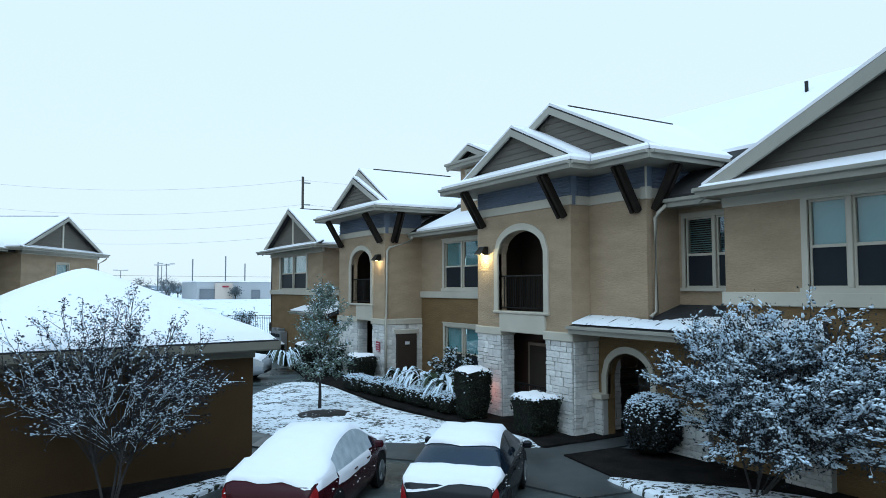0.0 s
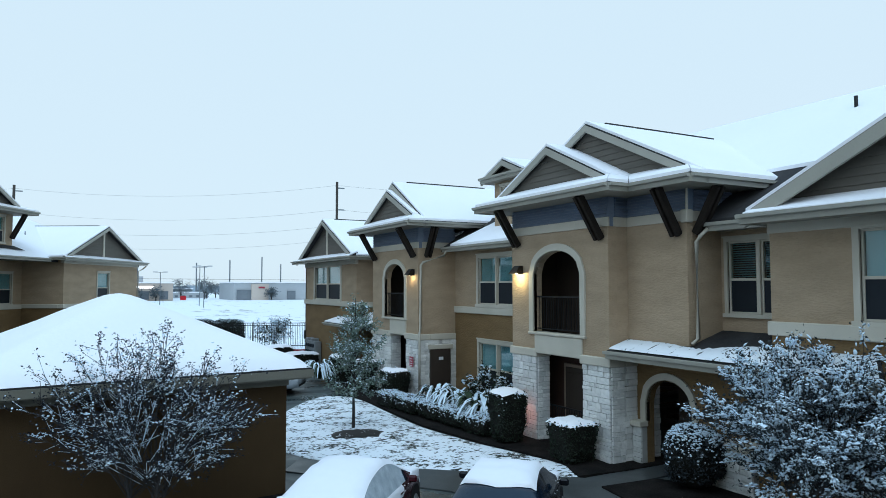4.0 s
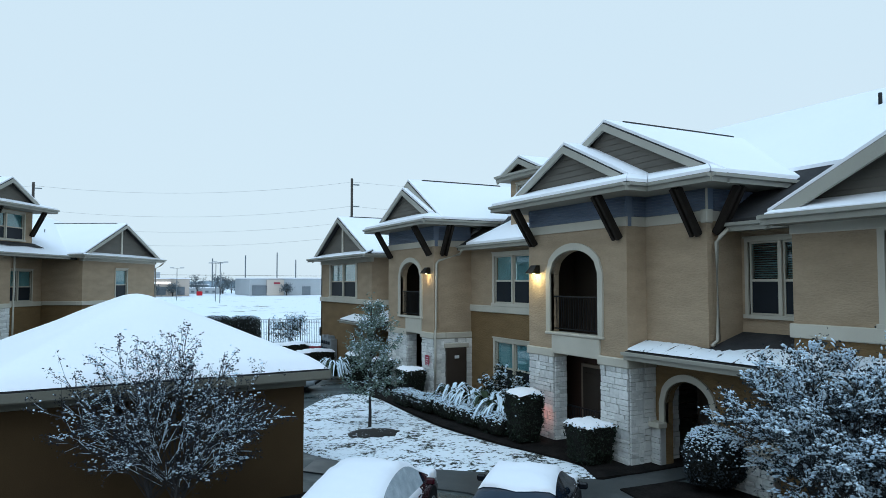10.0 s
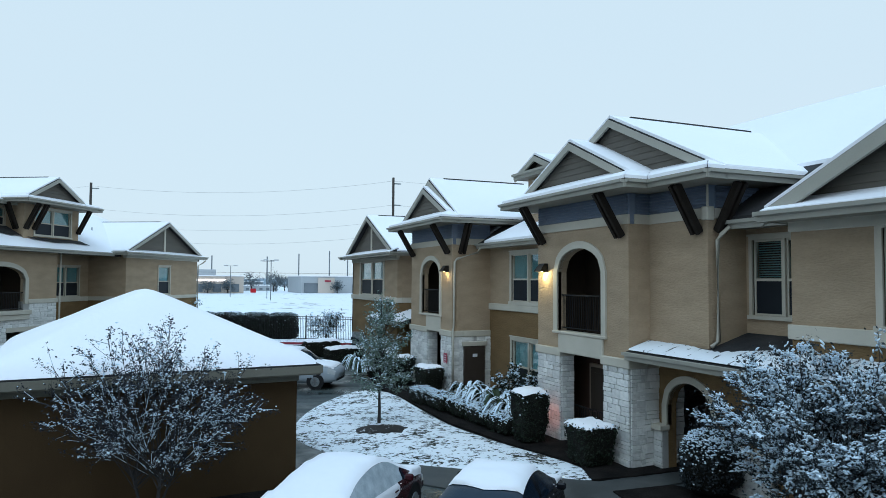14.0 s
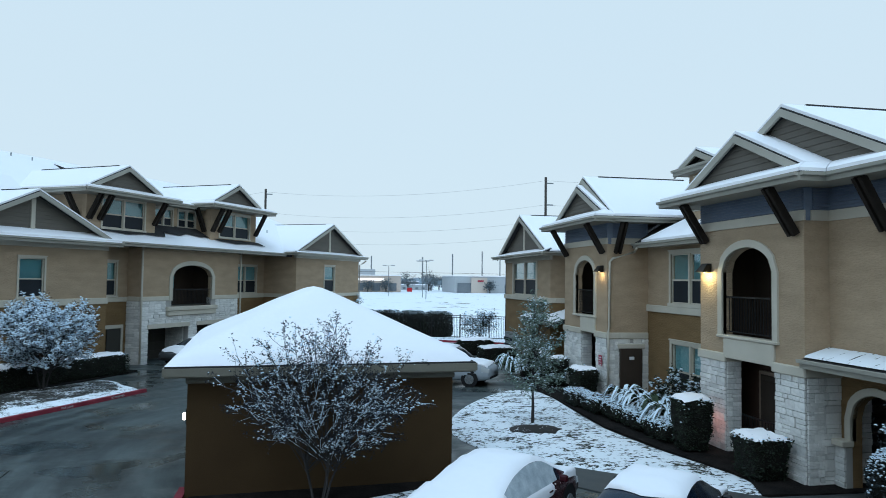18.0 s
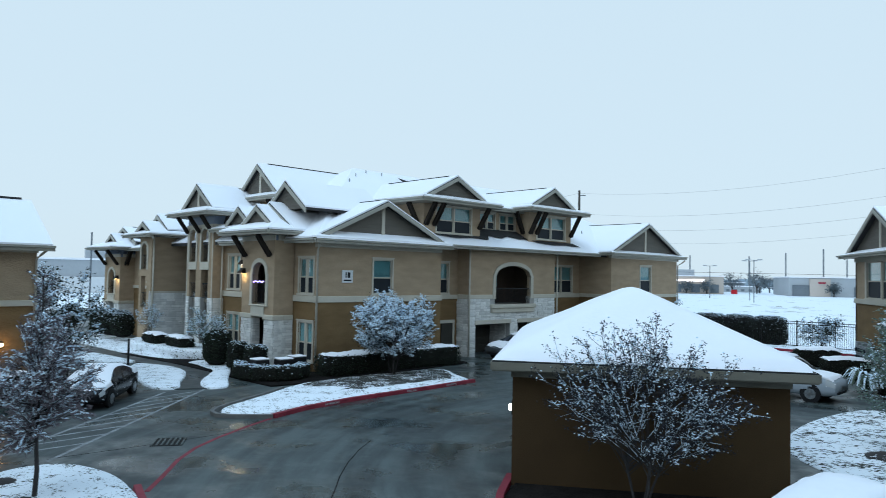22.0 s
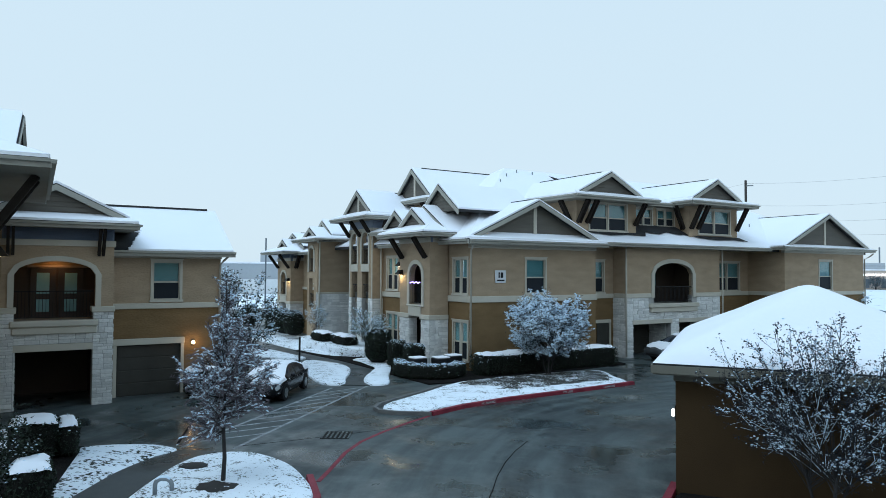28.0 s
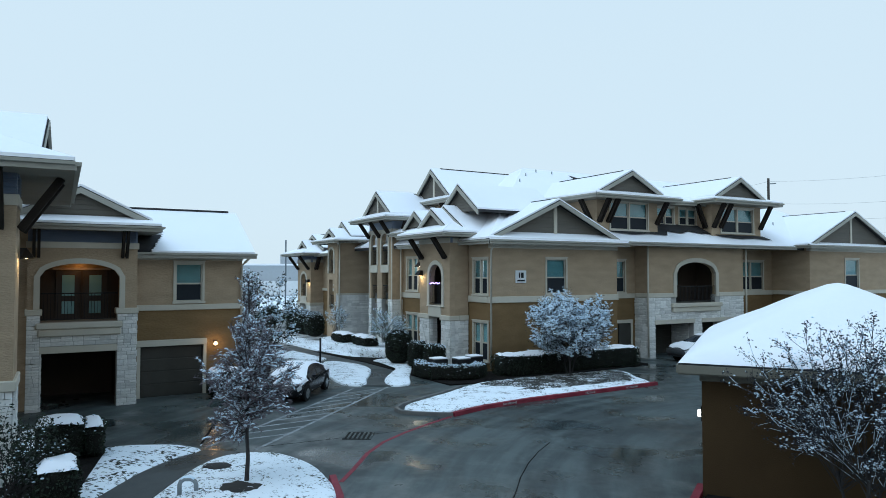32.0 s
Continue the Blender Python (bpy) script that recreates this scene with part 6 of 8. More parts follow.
part("globe", bm, glow("warm_globe", (1.0, 0.66, 0.32), 9), gl, "glowing amber globe", True)
d = bpy.data.lights.new("globe_light", "POINT")
d.energy, d.color, d.shadow_soft_size = 5, (1.0, 0.6, 0.26), 0.1
lo = new("lamp_light", d)
lo.parent = gl
lo.matrix_basis = Matrix.Translation((0, -0.3, 0))
# nearer porch block of the same building
nb = thing("entrance_block", "projecting stucco block with brackets under a snowy roof", "building", bldL.matrix_world @ pose(-3.36, -8.5, 0, 0, 0, -1.0) @ pose(-4.64, -0.5, 0))
entry_block(nb, 0, 4.6, 1.3, 3.3, (1.2, 3.4, 3.3, 4.9, 0.6), 1.6, 240, joined=True, cap=2.3)
wall("side_wall", nb, STUCCO_TAN, 0, 7.4, 0, 6.9, 0, 0.2, m=side_r(4.1, 1.6))
small_roof(nb, 0, 4.6, 0, 8.0, 6.8, 1.1, 1.3, 4.0, 9.1, 1.2, 1.6, 1.9, 8.5, -0.3, 6)
bracket(nb, (4.25, -0.06, 5.6), (4.25, -0.85, 6.8), (1, 0, 0))
gable(nb, 2.1, 2.2, 7.2, 8.48, 0, 5, 0.1, m=side_r(5.06, 0) @ pose(0, 0, 0, 0, 0, -2.4), rake=0.09)
bracket(nb, (4.66, 0.5, 5.6), (5.45, 0.5, 6.8), (0, 1, 0))
bracket(nb, (4.66, 1.45, 5.6), (5.45, 1.45, 6.8), (0, 1, 0))
wall_lamp(nb.matrix_world @ side_r(4.62, 0) @ pose(1.15, -0.02, 4.95), watts=12)
wall("link_wall", bldL, STUCCO_TAN, -9.0, -3.12, 0, 6.4, 0.5, 0.2)
cl = thing("ceiling_lamp", "small warm lamp under the balcony ceiling", "ceiling lamp", bldL.matrix_world @ pose(-1.75, 1.5, 5.1))
bm = bmesh.new()
bmesh.ops.create_cone(bm, cap_ends=True, segments=14, radius1=0.09, radius2=0.13, depth=0.07, matrix=Matrix.Translation((0, 0, 0.0)))
part("bowl", bm, glow("warm_bowl", (1.0, 0.62, 0.25), 4), cl, "glowing amber bowl")
bm = bmesh.new()
bmesh.ops.create_cone(bm, cap_ends=True, segments=14, radius1=0.15, radius2=0.15, depth=0.04, matrix=Matrix.Translation((0, 0, 0.055)))
part("rose", bm, LAMP_BLACK, cl)
d = bpy.data.lights.new("ceiling_lamp_light", "POINT")
d.energy, d.color, d.shadow_soft_size = 4.5, (1.0, 0.55, 0.2), 0.08
lo = new("lamp_light", d)
lo.parent = cl
lo.matrix_basis = Matrix.Translation((0, 0, -0.12))
slab("balcony_ceiling", bldL, SOFFIT, [(-3.0, 0.26, 5.2), (-0.1, 0.26, 5.2), (-0.1, 1.9, 5.2), (-3.0, 1.9, 5.2)], 0.04)
# unseen plain block added behind the viewpoint: closes the place, keeps skylight off near walls
sky_blocker = thing("apartment_building", "plain tan stucco block closing the near end of the drive", "building", pose(0, 0, 0))
box("wall", sky_blocker, STUCCO_TAN, -15.0, 11.0, -22.0, -8.0, 0, 6.2, 0.0)
roof_plane(sky_blocker, [(5.0, -15.0, 9.6), (-9.0, -15.0, 9.6), (-16.0, -7.2, 6.2), (12.0, -7.2, 6.2)], inset=0.0)


# ---------------------------------------------------------------- plants
def quads_mesh(name, centres, size, mats, idx=None, flat=0.0, aspect=0.55, seed=0, along=None):
    """Many small leaf quads, turned at random or laid roughly along the given directions."""
    rng = np.random.RandomState(seed)
    n = len(centres)
    c = np.asarray(centres, dtype=float)
    a = rng.normal(size=(n, 3))
    a[:, 2] *= (1 - flat)
    if along is not None:
        a = a * 0.28 + np.asarray(along, dtype=float)
    a /= np.linalg.norm(a, axis=1)[:, None] + 1e-9
    b = rng.normal(size=(n, 3))
    b -= a * (a * b).sum(1)[:, None]
    b /= np.linalg.norm(b, axis=1)[:, None] + 1e-9
    s = size * rng.uniform(0.6, 1.4, (n, 1))
    a, b = a * s * 0.5, b * s * 0.5 * aspect
    v = np.stack([c - a, c + b * 0.9 - a * 0.1, c + a, c - b * 0.9 - a * 0.1], 1).reshape(-1, 3)
    f = [(4 * i, 4 * i + 1, 4 * i + 2, 4 * i + 3) for i in range(n)]
    return link_mesh(name, v, f, mats, idx)


def clump_mesh(name, centres, size, mat, seed=0, squash=0.8, along=None):
    """Small rounded snow lumps, drawn out along their twigs where directions are given."""
    rng = np.random.RandomState(seed)
    k = 5
    verts, faces = [], []
    for ci, c in enumerate(centres):
        s = size * rng.uniform(0.5, 1.5)
        o = len(verts)
        sx, sy = rng.uniform(0.6, 1.4), rng.uniform(0.6, 1.4)
        t0 = rng.uniform(0, 6)
        if along:
            d = Vector(along[ci])
            w = Vector((-d.y, d.x, 0.0)).normalized() if d.x or d.y else Vector((1, 0, 0))
            up = d.cross(w) if d.cross(w).z > 0 else w.cross(d)
            c, ln, wd = Vector(c), s * rng.uniform(1.1, 2.1), s * rng.uniform(0.7, 1.1)
            ring = [(math.cos(t0 + i * math.tau / k), math.sin(t0 + i * math.tau / k)) for i in range(k)]
            verts += [tuple(c + d * (ln * a) + w * (wd * b)) for a, b in ring]
            verts += [tuple(c + d * (ln * a * 0.62) + w * (wd * b * 0.62) + up * (s * squash * rng.uniform(0.5, 0.85))) for a, b in ring]
            verts += [tuple(c + up * (s * squash)), tuple(c - up * (s * squash * 0.4))]
        for i in range(0 if along else k):
            t = t0 + i * math.tau / k
            verts.append((c[0] + s * sx * math.cos(t), c[1] + s * sy * math.sin(t), c[2] + s * 0.1 * rng.uniform(-1, 1)))
        for i in range(0 if along else k):
            t = t0 + (i + 0.5) * math.tau / k
            verts.append((c[0] + s * sx * 0.66 * math.cos(t), c[1] + s * sy * 0.66 * math.sin(t), c[2] + s * squash * rng.uniform(0.6, 0.9)))
        if not along:
            verts += [(c[0], c[1], c[2] + s * squash), (c[0], c[1], c[2] - s * squash * 0.5)]
        for i in range(k):
            j = (i + 1) % k
            faces += [(o + i, o + j, o + k + i), (o + j, o + k + j, o + k + i), (o + k + i, o + k + j, o + 2 * k), (o + j, o + i, o + 2 * k + 1)]
    return link_mesh(name, verts, faces, mat, None, True)


def tree(name, label, loc, fork, centre, radii, stems=1, limbs=14, twigs=5, leaves=30, leaf=0.09, leaf_mat=None, snow=5, snow_size=0.05, trunk_r=0.06, seed=1, spread=0.22, lean=0.15, cone=0.0, shell=0.55, droop=0.0, white=0.7, pad=0.55, tip_leaf=0.2, flat=0.3, tight=0.45, line=0.0, needle=False, aspect=0.6, plume=False):
    """Stems up to the fork, limbs to points of the crown, twigs, leaf clusters and snow on them.
    line: thickness of the snow lying along limbs and twigs; tight: how closely leaves keep to their twig."""
    rnd = random.Random(seed)
    t = thing(name, label, "tree" if "tree" in name else "shrub", pose(*loc))
    bm, sm = bmesh.new(), bmesh.new()
    cx, cy, cz = centre
    tips = []

    def snow_line(pts, f0, f1, r):
        """A ragged ridge of snow along the upper side of a limb between two of its fractions."""
        n = max(2, int(sum((Vector(q) - Vector(p)).length for p, q in zip(pts, pts[1:])) * (f1 - f0) / 0.16))
        out = []
        for i in range(n + 1):
            f = (f0 + (f1 - f0) * i / n) * (len(pts) - 1)
            k = min(int(f), len(pts) - 2)
            p = Vector(pts[k]).lerp(Vector(pts[k + 1]), f - k)
            out.append(p + Vector((rnd.gauss(0, r * 0.3), rnd.gauss(0, r * 0.3), r * rnd.uniform(0.5, 1.1))))
        tube(sm, out, r * rnd.uniform(0.7, 1.2), r * 0.5, 4)
    for s in range(stems):
        an = s * math.tau / stems + rnd.uniform(-0.4, 0.4)
        b0 = Vector((math.cos(an), math.sin(an), 0)) * (0.08 if stems > 1 else 0)
        top = Vector((cx * 0.5 + math.cos(an) * lean * stems ** 0.5 * 0.5, cy * 0.5 + math.sin(an) * lean * stems ** 0.5 * 0.5, fork))
        if stems == 1:
            top = Vector((0.0, 0.0, fork))
        mid = (b0 + top) / 2 + Vector((rnd.uniform(-0.05, 0.05), rnd.uniform(-0.05, 0.05), 0))
        tube(bm, [b0, mid, top], trunk_r, trunk_r * 0.7, 6)
        if stems == 1:
            lead = Vector((cx, cy, cz + radii[2] * 0.98))
            tube(bm, [top, (top + lead) / 2 + Vector((rnd.uniform(-0.06, 0.06), 0, 0)), lead], trunk_r * 0.7, 0.008, 5)
        for k in range(limbs):
            while True:
                p = Vector((rnd.uniform(-1, 1), rnd.uniform(-1, 1), rnd.uniform(-1, 1)))
                if shell < p.length < 1:
                    break
            kx = 1 - cone * (p.z + 1) / 2
            tip = Vector((cx + p.x * radii[0] * kx, cy + p.y * radii[1] * kx, cz + p.z * radii[2]))
            if stems == 1:
                h = fork + (min(tip.z, cz + radii[2] * 0.8) - fork) * rnd.uniform(0.45, 0.8)
                h = max(h, fork * 0.9)
                f = max(0.0, (h - fork) / max(cz + radii[2] * 0.9 - fork, 0.1))
                st = Vector((cx * f, cy * f, h))
            else:
                st = b0.lerp(top, rnd.uniform(0.7, 1.0))
            bend = (st + tip) / 2 + Vector((rnd.uniform(-0.12, 0.12), rnd.uniform(-0.12, 0.12), rnd.uniform(0.0, 0.2) - droop))
            tube(bm, [st, bend, tip], trunk_r * 0.32, 0.006, 4)
            if line and rnd.random() < white:
                f0 = rnd.uniform(0.15, 0.45)
                snow_line([st, bend, tip], f0, rnd.uniform(f0 + 0.2, 1.0), line * 1.15)
            for q in range(twigs):
                f = rnd.uniform(0.3, 1.0)
                o = bend.lerp(tip, f)
                if droop and q % 2:
                    o = st.lerp(bend, rnd.uniform(0.35, 1.0))
                e = o + ((tip - bend).normalized() * 1.1 + Vector((rnd.gauss(0, 0.7), rnd.gauss(0, 0.7), rnd.gauss(0.15 - droop * 2, 0.6)))).normalized() * rnd.uniform(0.6, 1.5) * spread * 1.9
                tube(bm, [o, e], 0.006, 0.003, 3)
                tips.append((o, e))
                if line and rnd.random() < white:
                    f0 = rnd.uniform(0.0, 0.3)
                    snow_line([o, e], f0, rnd.uniform(f0 + 0.25, 1.0), line * rnd.uniform(0.6, 1.1))
    part("trunk", bm, BARK, t, "bare branching stems")
    if len(sm.verts):
        part("twig_snow", sm, SNOW_SHADE_BLUE, t, "snow lying along the twigs", True)["kind"] = "stuff"
    lc, ld, sc, sd = [], [], [], []
    for o, e in tips:
        way = (e - o).normalized()
        for i in range(leaves):
            p = o.lerp(e, rnd.uniform(tip_leaf, 1.1)) + Vector((rnd.gauss(0, spread * tight), rnd.gauss(0, spread * tight), rnd.gauss(0, spread * tight * 0.9)))
            lc.append(p)
            ld.append(way + Vector((rnd.gauss(0, 0.35), rnd.gauss(0, 0.35), rnd.gauss(-0.35, 0.3))))
        if rnd.random() < pad:
            # a plume of snow along the upper side of the twig
            f0 = rnd.uniform(0.1, 0.5)
            f1 = rnd.uniform(f0 + 0.3, 1.15)
            wide = spread * tight * 0.55
            for i in range(snow):
                p = o.lerp(e, f0 + (f1 - f0) * (i + rnd.random()) / snow)
                sc.append(p + Vector((rnd.gauss(0, wide), rnd.gauss(0, wide), wide * 0.9 + rnd.gauss(0, wide * flat))))
                sd.append((way + Vector((rnd.gauss(0, 0.3), rnd.gauss(0, 0.3), rnd.gauss(-0.1, 0.2)))) * Vector((1, 1, 0.45)))
                sd[-1].normalize()
        else:
            for i in range(snow // 4):
                sc.append(o.lerp(e, rnd.uniform(0.0, 1.1)) + Vector((rnd.gauss(0, spread * 0.3), rnd.gauss(0, spread * 0.3), rnd.gauss(0.02, spread * 0.3))))
                sd.append(way)
    if lc:
        put("crown", quads_mesh("crown", lc, leaf, leaf_mat or LEAF, None, 0.3, aspect, seed, ld if needle else None), t)["kind"] = "stuff"
    if sc:
        put("snow_load", clump_mesh("snow_load", sc, snow_size, SNOW_SHADE_BLUE, seed, 0.75, sd if plume else None), t, "clumps of fresh snow on the twigs")["kind"] = "stuff"
    return t


def hedge(name, label, loc, turn, w, d, h, seed=1, cap=True, leaf=0.06, leaf_mat=None, round_=0.25, snow_side=0.04, dens=420, group="", box_e=5.0, taper=0.0):
    """A clipped shrub: near-black core as its inner shade, leaves over it, and a lid of snow."""
    rnd = random.Random(seed)
    t = thing(name, label, "hedge" if "hedge" in name else "shrub", pose(*loc, 0, 0, turn), group)

    def surf(u, v, q):
        """A point of the rounded box from cube coordinates -1..1."""
        p = Vector((u, v, q))
        e = box_e if round_ < 0.5 else 2.3
        k = (abs(u) ** e + abs(v) ** e + abs(q) ** e) ** (-1 / e)
        p *= k
        z = h / 2 + p.z * h / 2
        k = 1 - taper * (1 - min(1.0, z / h))
        x, y = p.x * w / 2 * k, p.y * d / 2 * k
        nn = noise.noise((x * 2.6 + seed, y * 2.6, z * 2.6)) * 0.07 + noise.noise((x * 7 + seed, y * 7, z * 7)) * 0.03
        return Vector((x, y, z)) + Vector((u, v, q)).normalized() * nn
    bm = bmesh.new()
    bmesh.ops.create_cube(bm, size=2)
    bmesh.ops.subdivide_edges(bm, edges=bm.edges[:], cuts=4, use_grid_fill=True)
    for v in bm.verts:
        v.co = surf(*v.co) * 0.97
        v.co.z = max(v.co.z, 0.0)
    # solid dark filling paints the shade between the leaves
    part("core", bm, INNER_SHADE, t, "", True)
    area = 2 * (w * h + d * h) + w * d
    lc, sc = [], []
    for i in range(int(area * dens)):
        c = [rnd.uniform(-1, 1), rnd.uniform(-1, 1), rnd.uniform(-1, 1)]
        ax = rnd.choices((0, 1, 2), (d * h, w * h, w * d * (0.03 if cap else 0.6)))[0]
        c[ax] = rnd.choice((-1, 1)) if ax < 2 else 1
        p = surf(*c)
        p += Vector((rnd.gauss(0, 0.02), rnd.gauss(0, 0.02), rnd.gauss(0, 0.02)))
        lc.append(p)
        if rnd.random() < 1.0 * snow_side * max(0.04, p.z / h) ** 3.2 * (1.0 if p.z < h * 0.86 else 4.5):
            sc.append(p + Vector((0, 0, 0.02)))
    put("leaves", quads_mesh("leaves", lc, leaf, leaf_mat or LEAF, None, 0, 0.6, seed), t)["kind"] = "stuff"
    if sc:
        put("snow_specks", clump_mesh("snow_specks", sc, 0.022, SNOW_SHADE_BLUE, seed), t)["kind"] = "stuff"
    if cap:
        bm = bmesh.new()
        gx, gy = max(6, int(w / 0.14)), max(5, int(d / 0.14))
        rows = []
        for i in range(gx + 1):
            row = []
            for j in range(gy + 1):
                u, v = 2 * i / gx - 1, 2 * j / gy - 1
                e = max(abs(u), abs(v))
                x, y = u * w / 2 * 0.93, v * d / 2 * 0.93
                wob = noise.noise((x * 4 + seed, y * 4, 3.3))
                if e > 0.99:
                    x, y = x * (1 + 0.05 * wob), y * (1 + 0.08 * wob)
                z = surf(u * 0.9, v * 0.9, 1).z + (0.05 + 0.03 * wob if e < 0.99 else -0.03 + 0.05 * wob)
                row.append(bm.verts.new((x, y, z)))
            rows.append(row)
        for i in range(gx):
            for j in range(gy):
                bm.faces.new((rows[i][j], rows[i + 1][j], rows[i + 1][j + 1], rows[i][j + 1]))
        part("snow_cap", bm, SNOW, t, "lid of fresh snow", True)
    return t


def strap_plant(loc, n=44, r=0.75, h=0.8, seed=1, label="clump of arching strap leaves weighed down by snow"):
    rnd = random.Random(seed)
    t = thing("strap_leaf_plant", label, "shrub", pose(*loc), "strap-leaved plants")
    vs, fs, sv, sf = [], [], [], []
    for i in range(n):
        a = rnd.uniform(0, math.tau)
        L, top = r * rnd.uniform(0.7, 1.25), h * rnd.uniform(0.6, 1.15)
        d, s = Vector((math.cos(a), math.sin(a), 0)), Vector((-math.sin(a), math.cos(a), 0))
        for verts, faces, wid, up in ((vs, fs, 0.07, 0), (sv, sf, 0.062, 0.016)):
            o = len(verts)
            for k in range(7):
                f = k / 6
                p = d * (0.05 + L * f) + Vector((0, 0, top * math.sin(math.pi * (0.08 + 0.8 * f)) + up))
                ww = wid * (1 - 0.75 * f * f)
                verts += [tuple(p - s * ww), tuple(p + Vector((0, 0, 0.012))), tuple(p + s * ww)]
            if up and i % 6 > 4:
                del verts[o:]
                continue
            k0 = 0 if up == 0 else 1
            for k in range(k0, 6):
                b0 = o + k * 3
                faces += [(b0, b0 + 1, b0 + 4, b0 + 3), (b0 + 1, b0 + 2, b0 + 5, b0 + 4)]
    put("foliage", link_mesh("foliage", vs, fs, BLADE, None, True), t)["kind"] = "stuff"
    put("snow_load", link_mesh("snow_load", sv, sf, SNOW_SHADE_BLUE, None, True), t, "snow lying along the leaves")["kind"] = "stuff"
    return t


# near-black of the shrub filling, standing for shade among the leaves
INNER_SHADE = surface("shrub_inner_shade", (0.006, 0.006, 0.005), (0.016, 0.016, 0.012), 4, 30, 0.8, 0.95, dist=0.03)

# by the long building
tree("young_tree", "slim young live oak with small green leaves dusted with snow", (8.38, 20.62, 0.13), 0.9, (0.05, 0, 2.4), (1.05, 1.05, 1.7), 1, 46, 7, 20, 0.075, LEAF_PALE, 9, 0.02, 0.055, 3, 0.17, cone=0.55, shell=0.3, tight=0.34, pad=0.5, flat=0.8)
tree("crape_myrtle_tree", "spreading multi-stemmed crape myrtle loaded with fresh snow", (12.0, 7.9, 0.07), 1.0, (0.25, -0.5, 2.05), (2.15, 2.65, 1.42), 6, 28, 9, 24, 0.058, LEAF_BLUE, 16, 0.024, 0.026, 5, 0.2, lean=0.5, shell=0.25, white=0.25, pad=0.74, flat=0.5, tight=0.36, line=0.012, plume=True)
hedge("round_shrub", "rounded dark shrub flecked with snow by the arch", (12.9, 11.15, 0.07), 0, 1.3, 1.2, 1.35, 21, False, 0.07, LEAF_BLUE, 0.9, 1.1)
hedge("clipped_shrub", "square clipped dark shrub with a snow lid", (11.75, 17.0, 0.07), 0, 0.95, 0.95, 1.45, 22, group="clipped shrubs", box_e=9.0, taper=0.26)
hedge("clipped_shrub", "low square clipped shrub with a thick snow lid", (12.0, 14.35, 0.07), 0, 1.0, 1.1, 1.0, 23, group="clipped shrubs", box_e=9.0, taper=0.26)
hedge("clipped_shrub", "square clipped shrub before the stone pier", (12.0, 25.5, 0.07), 0, 0.95, 1.2, 1.15, 24, group="clipped shrubs", box_e=9.0, taper=0.26)
hedge("clipped_shrub", "clipped shrub beside the far porch", (11.9, 28.6, 0.07), 0, 1.0, 1.2, 1.25, 25, group="clipped shrubs", box_e=9.0, taper=0.26)
for i, (x, y) in enumerate(((11.2, 23.9), (11.35, 22.5), (11.5, 21.1), (11.6, 19.7), (11.65, 18.35))):
    hedge("low_hedge", "low dark hedge flecked with snow along the bed", (x, y, 0.07), 4, 0.75, 1.32, 0.5, 30 + i, False, 0.06, None, 0.3, 0.75, 420, "low hedge")
for i, (x, y) in enumerate(((12.35, 22.3), (12.45, 21.2), (12.5, 20.0), (12.4, 19.0))):
    strap_plant((x - 0.15, y, 0.1), 54, 0.88, 0.80, 40 + i)
tree("leafy_shrub", "loose leafy shrub under the window with snow", (13.3, 20.6, 0.07), 0.35, (0, 0, 0.95), (0.85, 0.95, 0.65), 4, 8, 5, 16, 0.085, LEAF, 5, 0.04, 0.025, 47, 0.16)
strap_plant((10.9, 31.8, 0.05), 60, 0.9, 0.9, 51)
hedge("clipped_shrub", "dark shrub at the foot of the far wing", (11.9, 31.4, 0.0), 0, 1.1, 1.3, 1.3, 52, group="clipped shrubs")
# before the low garage
tree("crape_myrtle_tree", "leafless crape myrtle with dry seed pods and light snow", (1.75, 13.5, 0.0), 1.1, (0.05, -0.1, 2.38), (2.02, 1.45, 1.34), 5, 20, 12, 12, 0.045, POD, 6, 0.018, 0.026, 7, 0.17, lean=0.35, shell=0.5, white=0.5, pad=0.28, flat=0.5, tip_leaf=0.75, tight=0.22, line=0.008)
# before the building with garages
bm_ = bldB.matrix_world
tree("round_tree", "round-headed evergreen tree whitened by snow", tuple((bm_ @ Vector((2.2, -3.1, 0.1)))), 0.9, (0, 0, 2.3), (1.95, 1.95, 1.45), 4, 40, 9, 13, 0.06, LEAF_BLUE, 15, 0.031, 0.032, 9, 0.2, lean=0.3, shell=0.4, white=0.25, pad=0.9, flat=0.6, tight=0.4, line=0.012)
hedge("clipped_hedge", "long clipped dark hedge with a lid of snow", tuple(bm_ @ Vector((3.75, -1.25, 0.05))), 60, 8.4, 1.15, 0.92, 60, dens=380, snow_side=0.04, box_e=12.0)
# rounded low hedge ring round the meters at the corner
for i in range(5):
    a = radians(150 + i * 38)
    p = bm_ @ Vector((-2.05 + 1.25 * math.cos(a), 0.1 + 1.45 * math.sin(a), 0.05))
    hedge("low_hedge", "low hedge round the meter boxes, dusted with snow", tuple(p), 60 + math.degrees(a) + 90, 1.2, 0.6, 0.6, 70 + i, False, 0.06, None, 0.3, 0.12, 340, "meter hedge")
for i, (x, y, w, h, rr) in enumerate(((-2.0, 1.6, 0.85, 1.2, 0.2), (-2.1, 3.1, 0.8, 1.25, 0.2), (-2.4, 4.5, 1.3, 1.75, 0.9))):
    hedge("clipped_shrub", "dark clipped shrub beside the path", tuple(bm_ @ Vector((x, y, 0.05))), 60, w, w, h, 80 + i, False, 0.08, None, rr, 0.07, 340, "clipped shrubs")
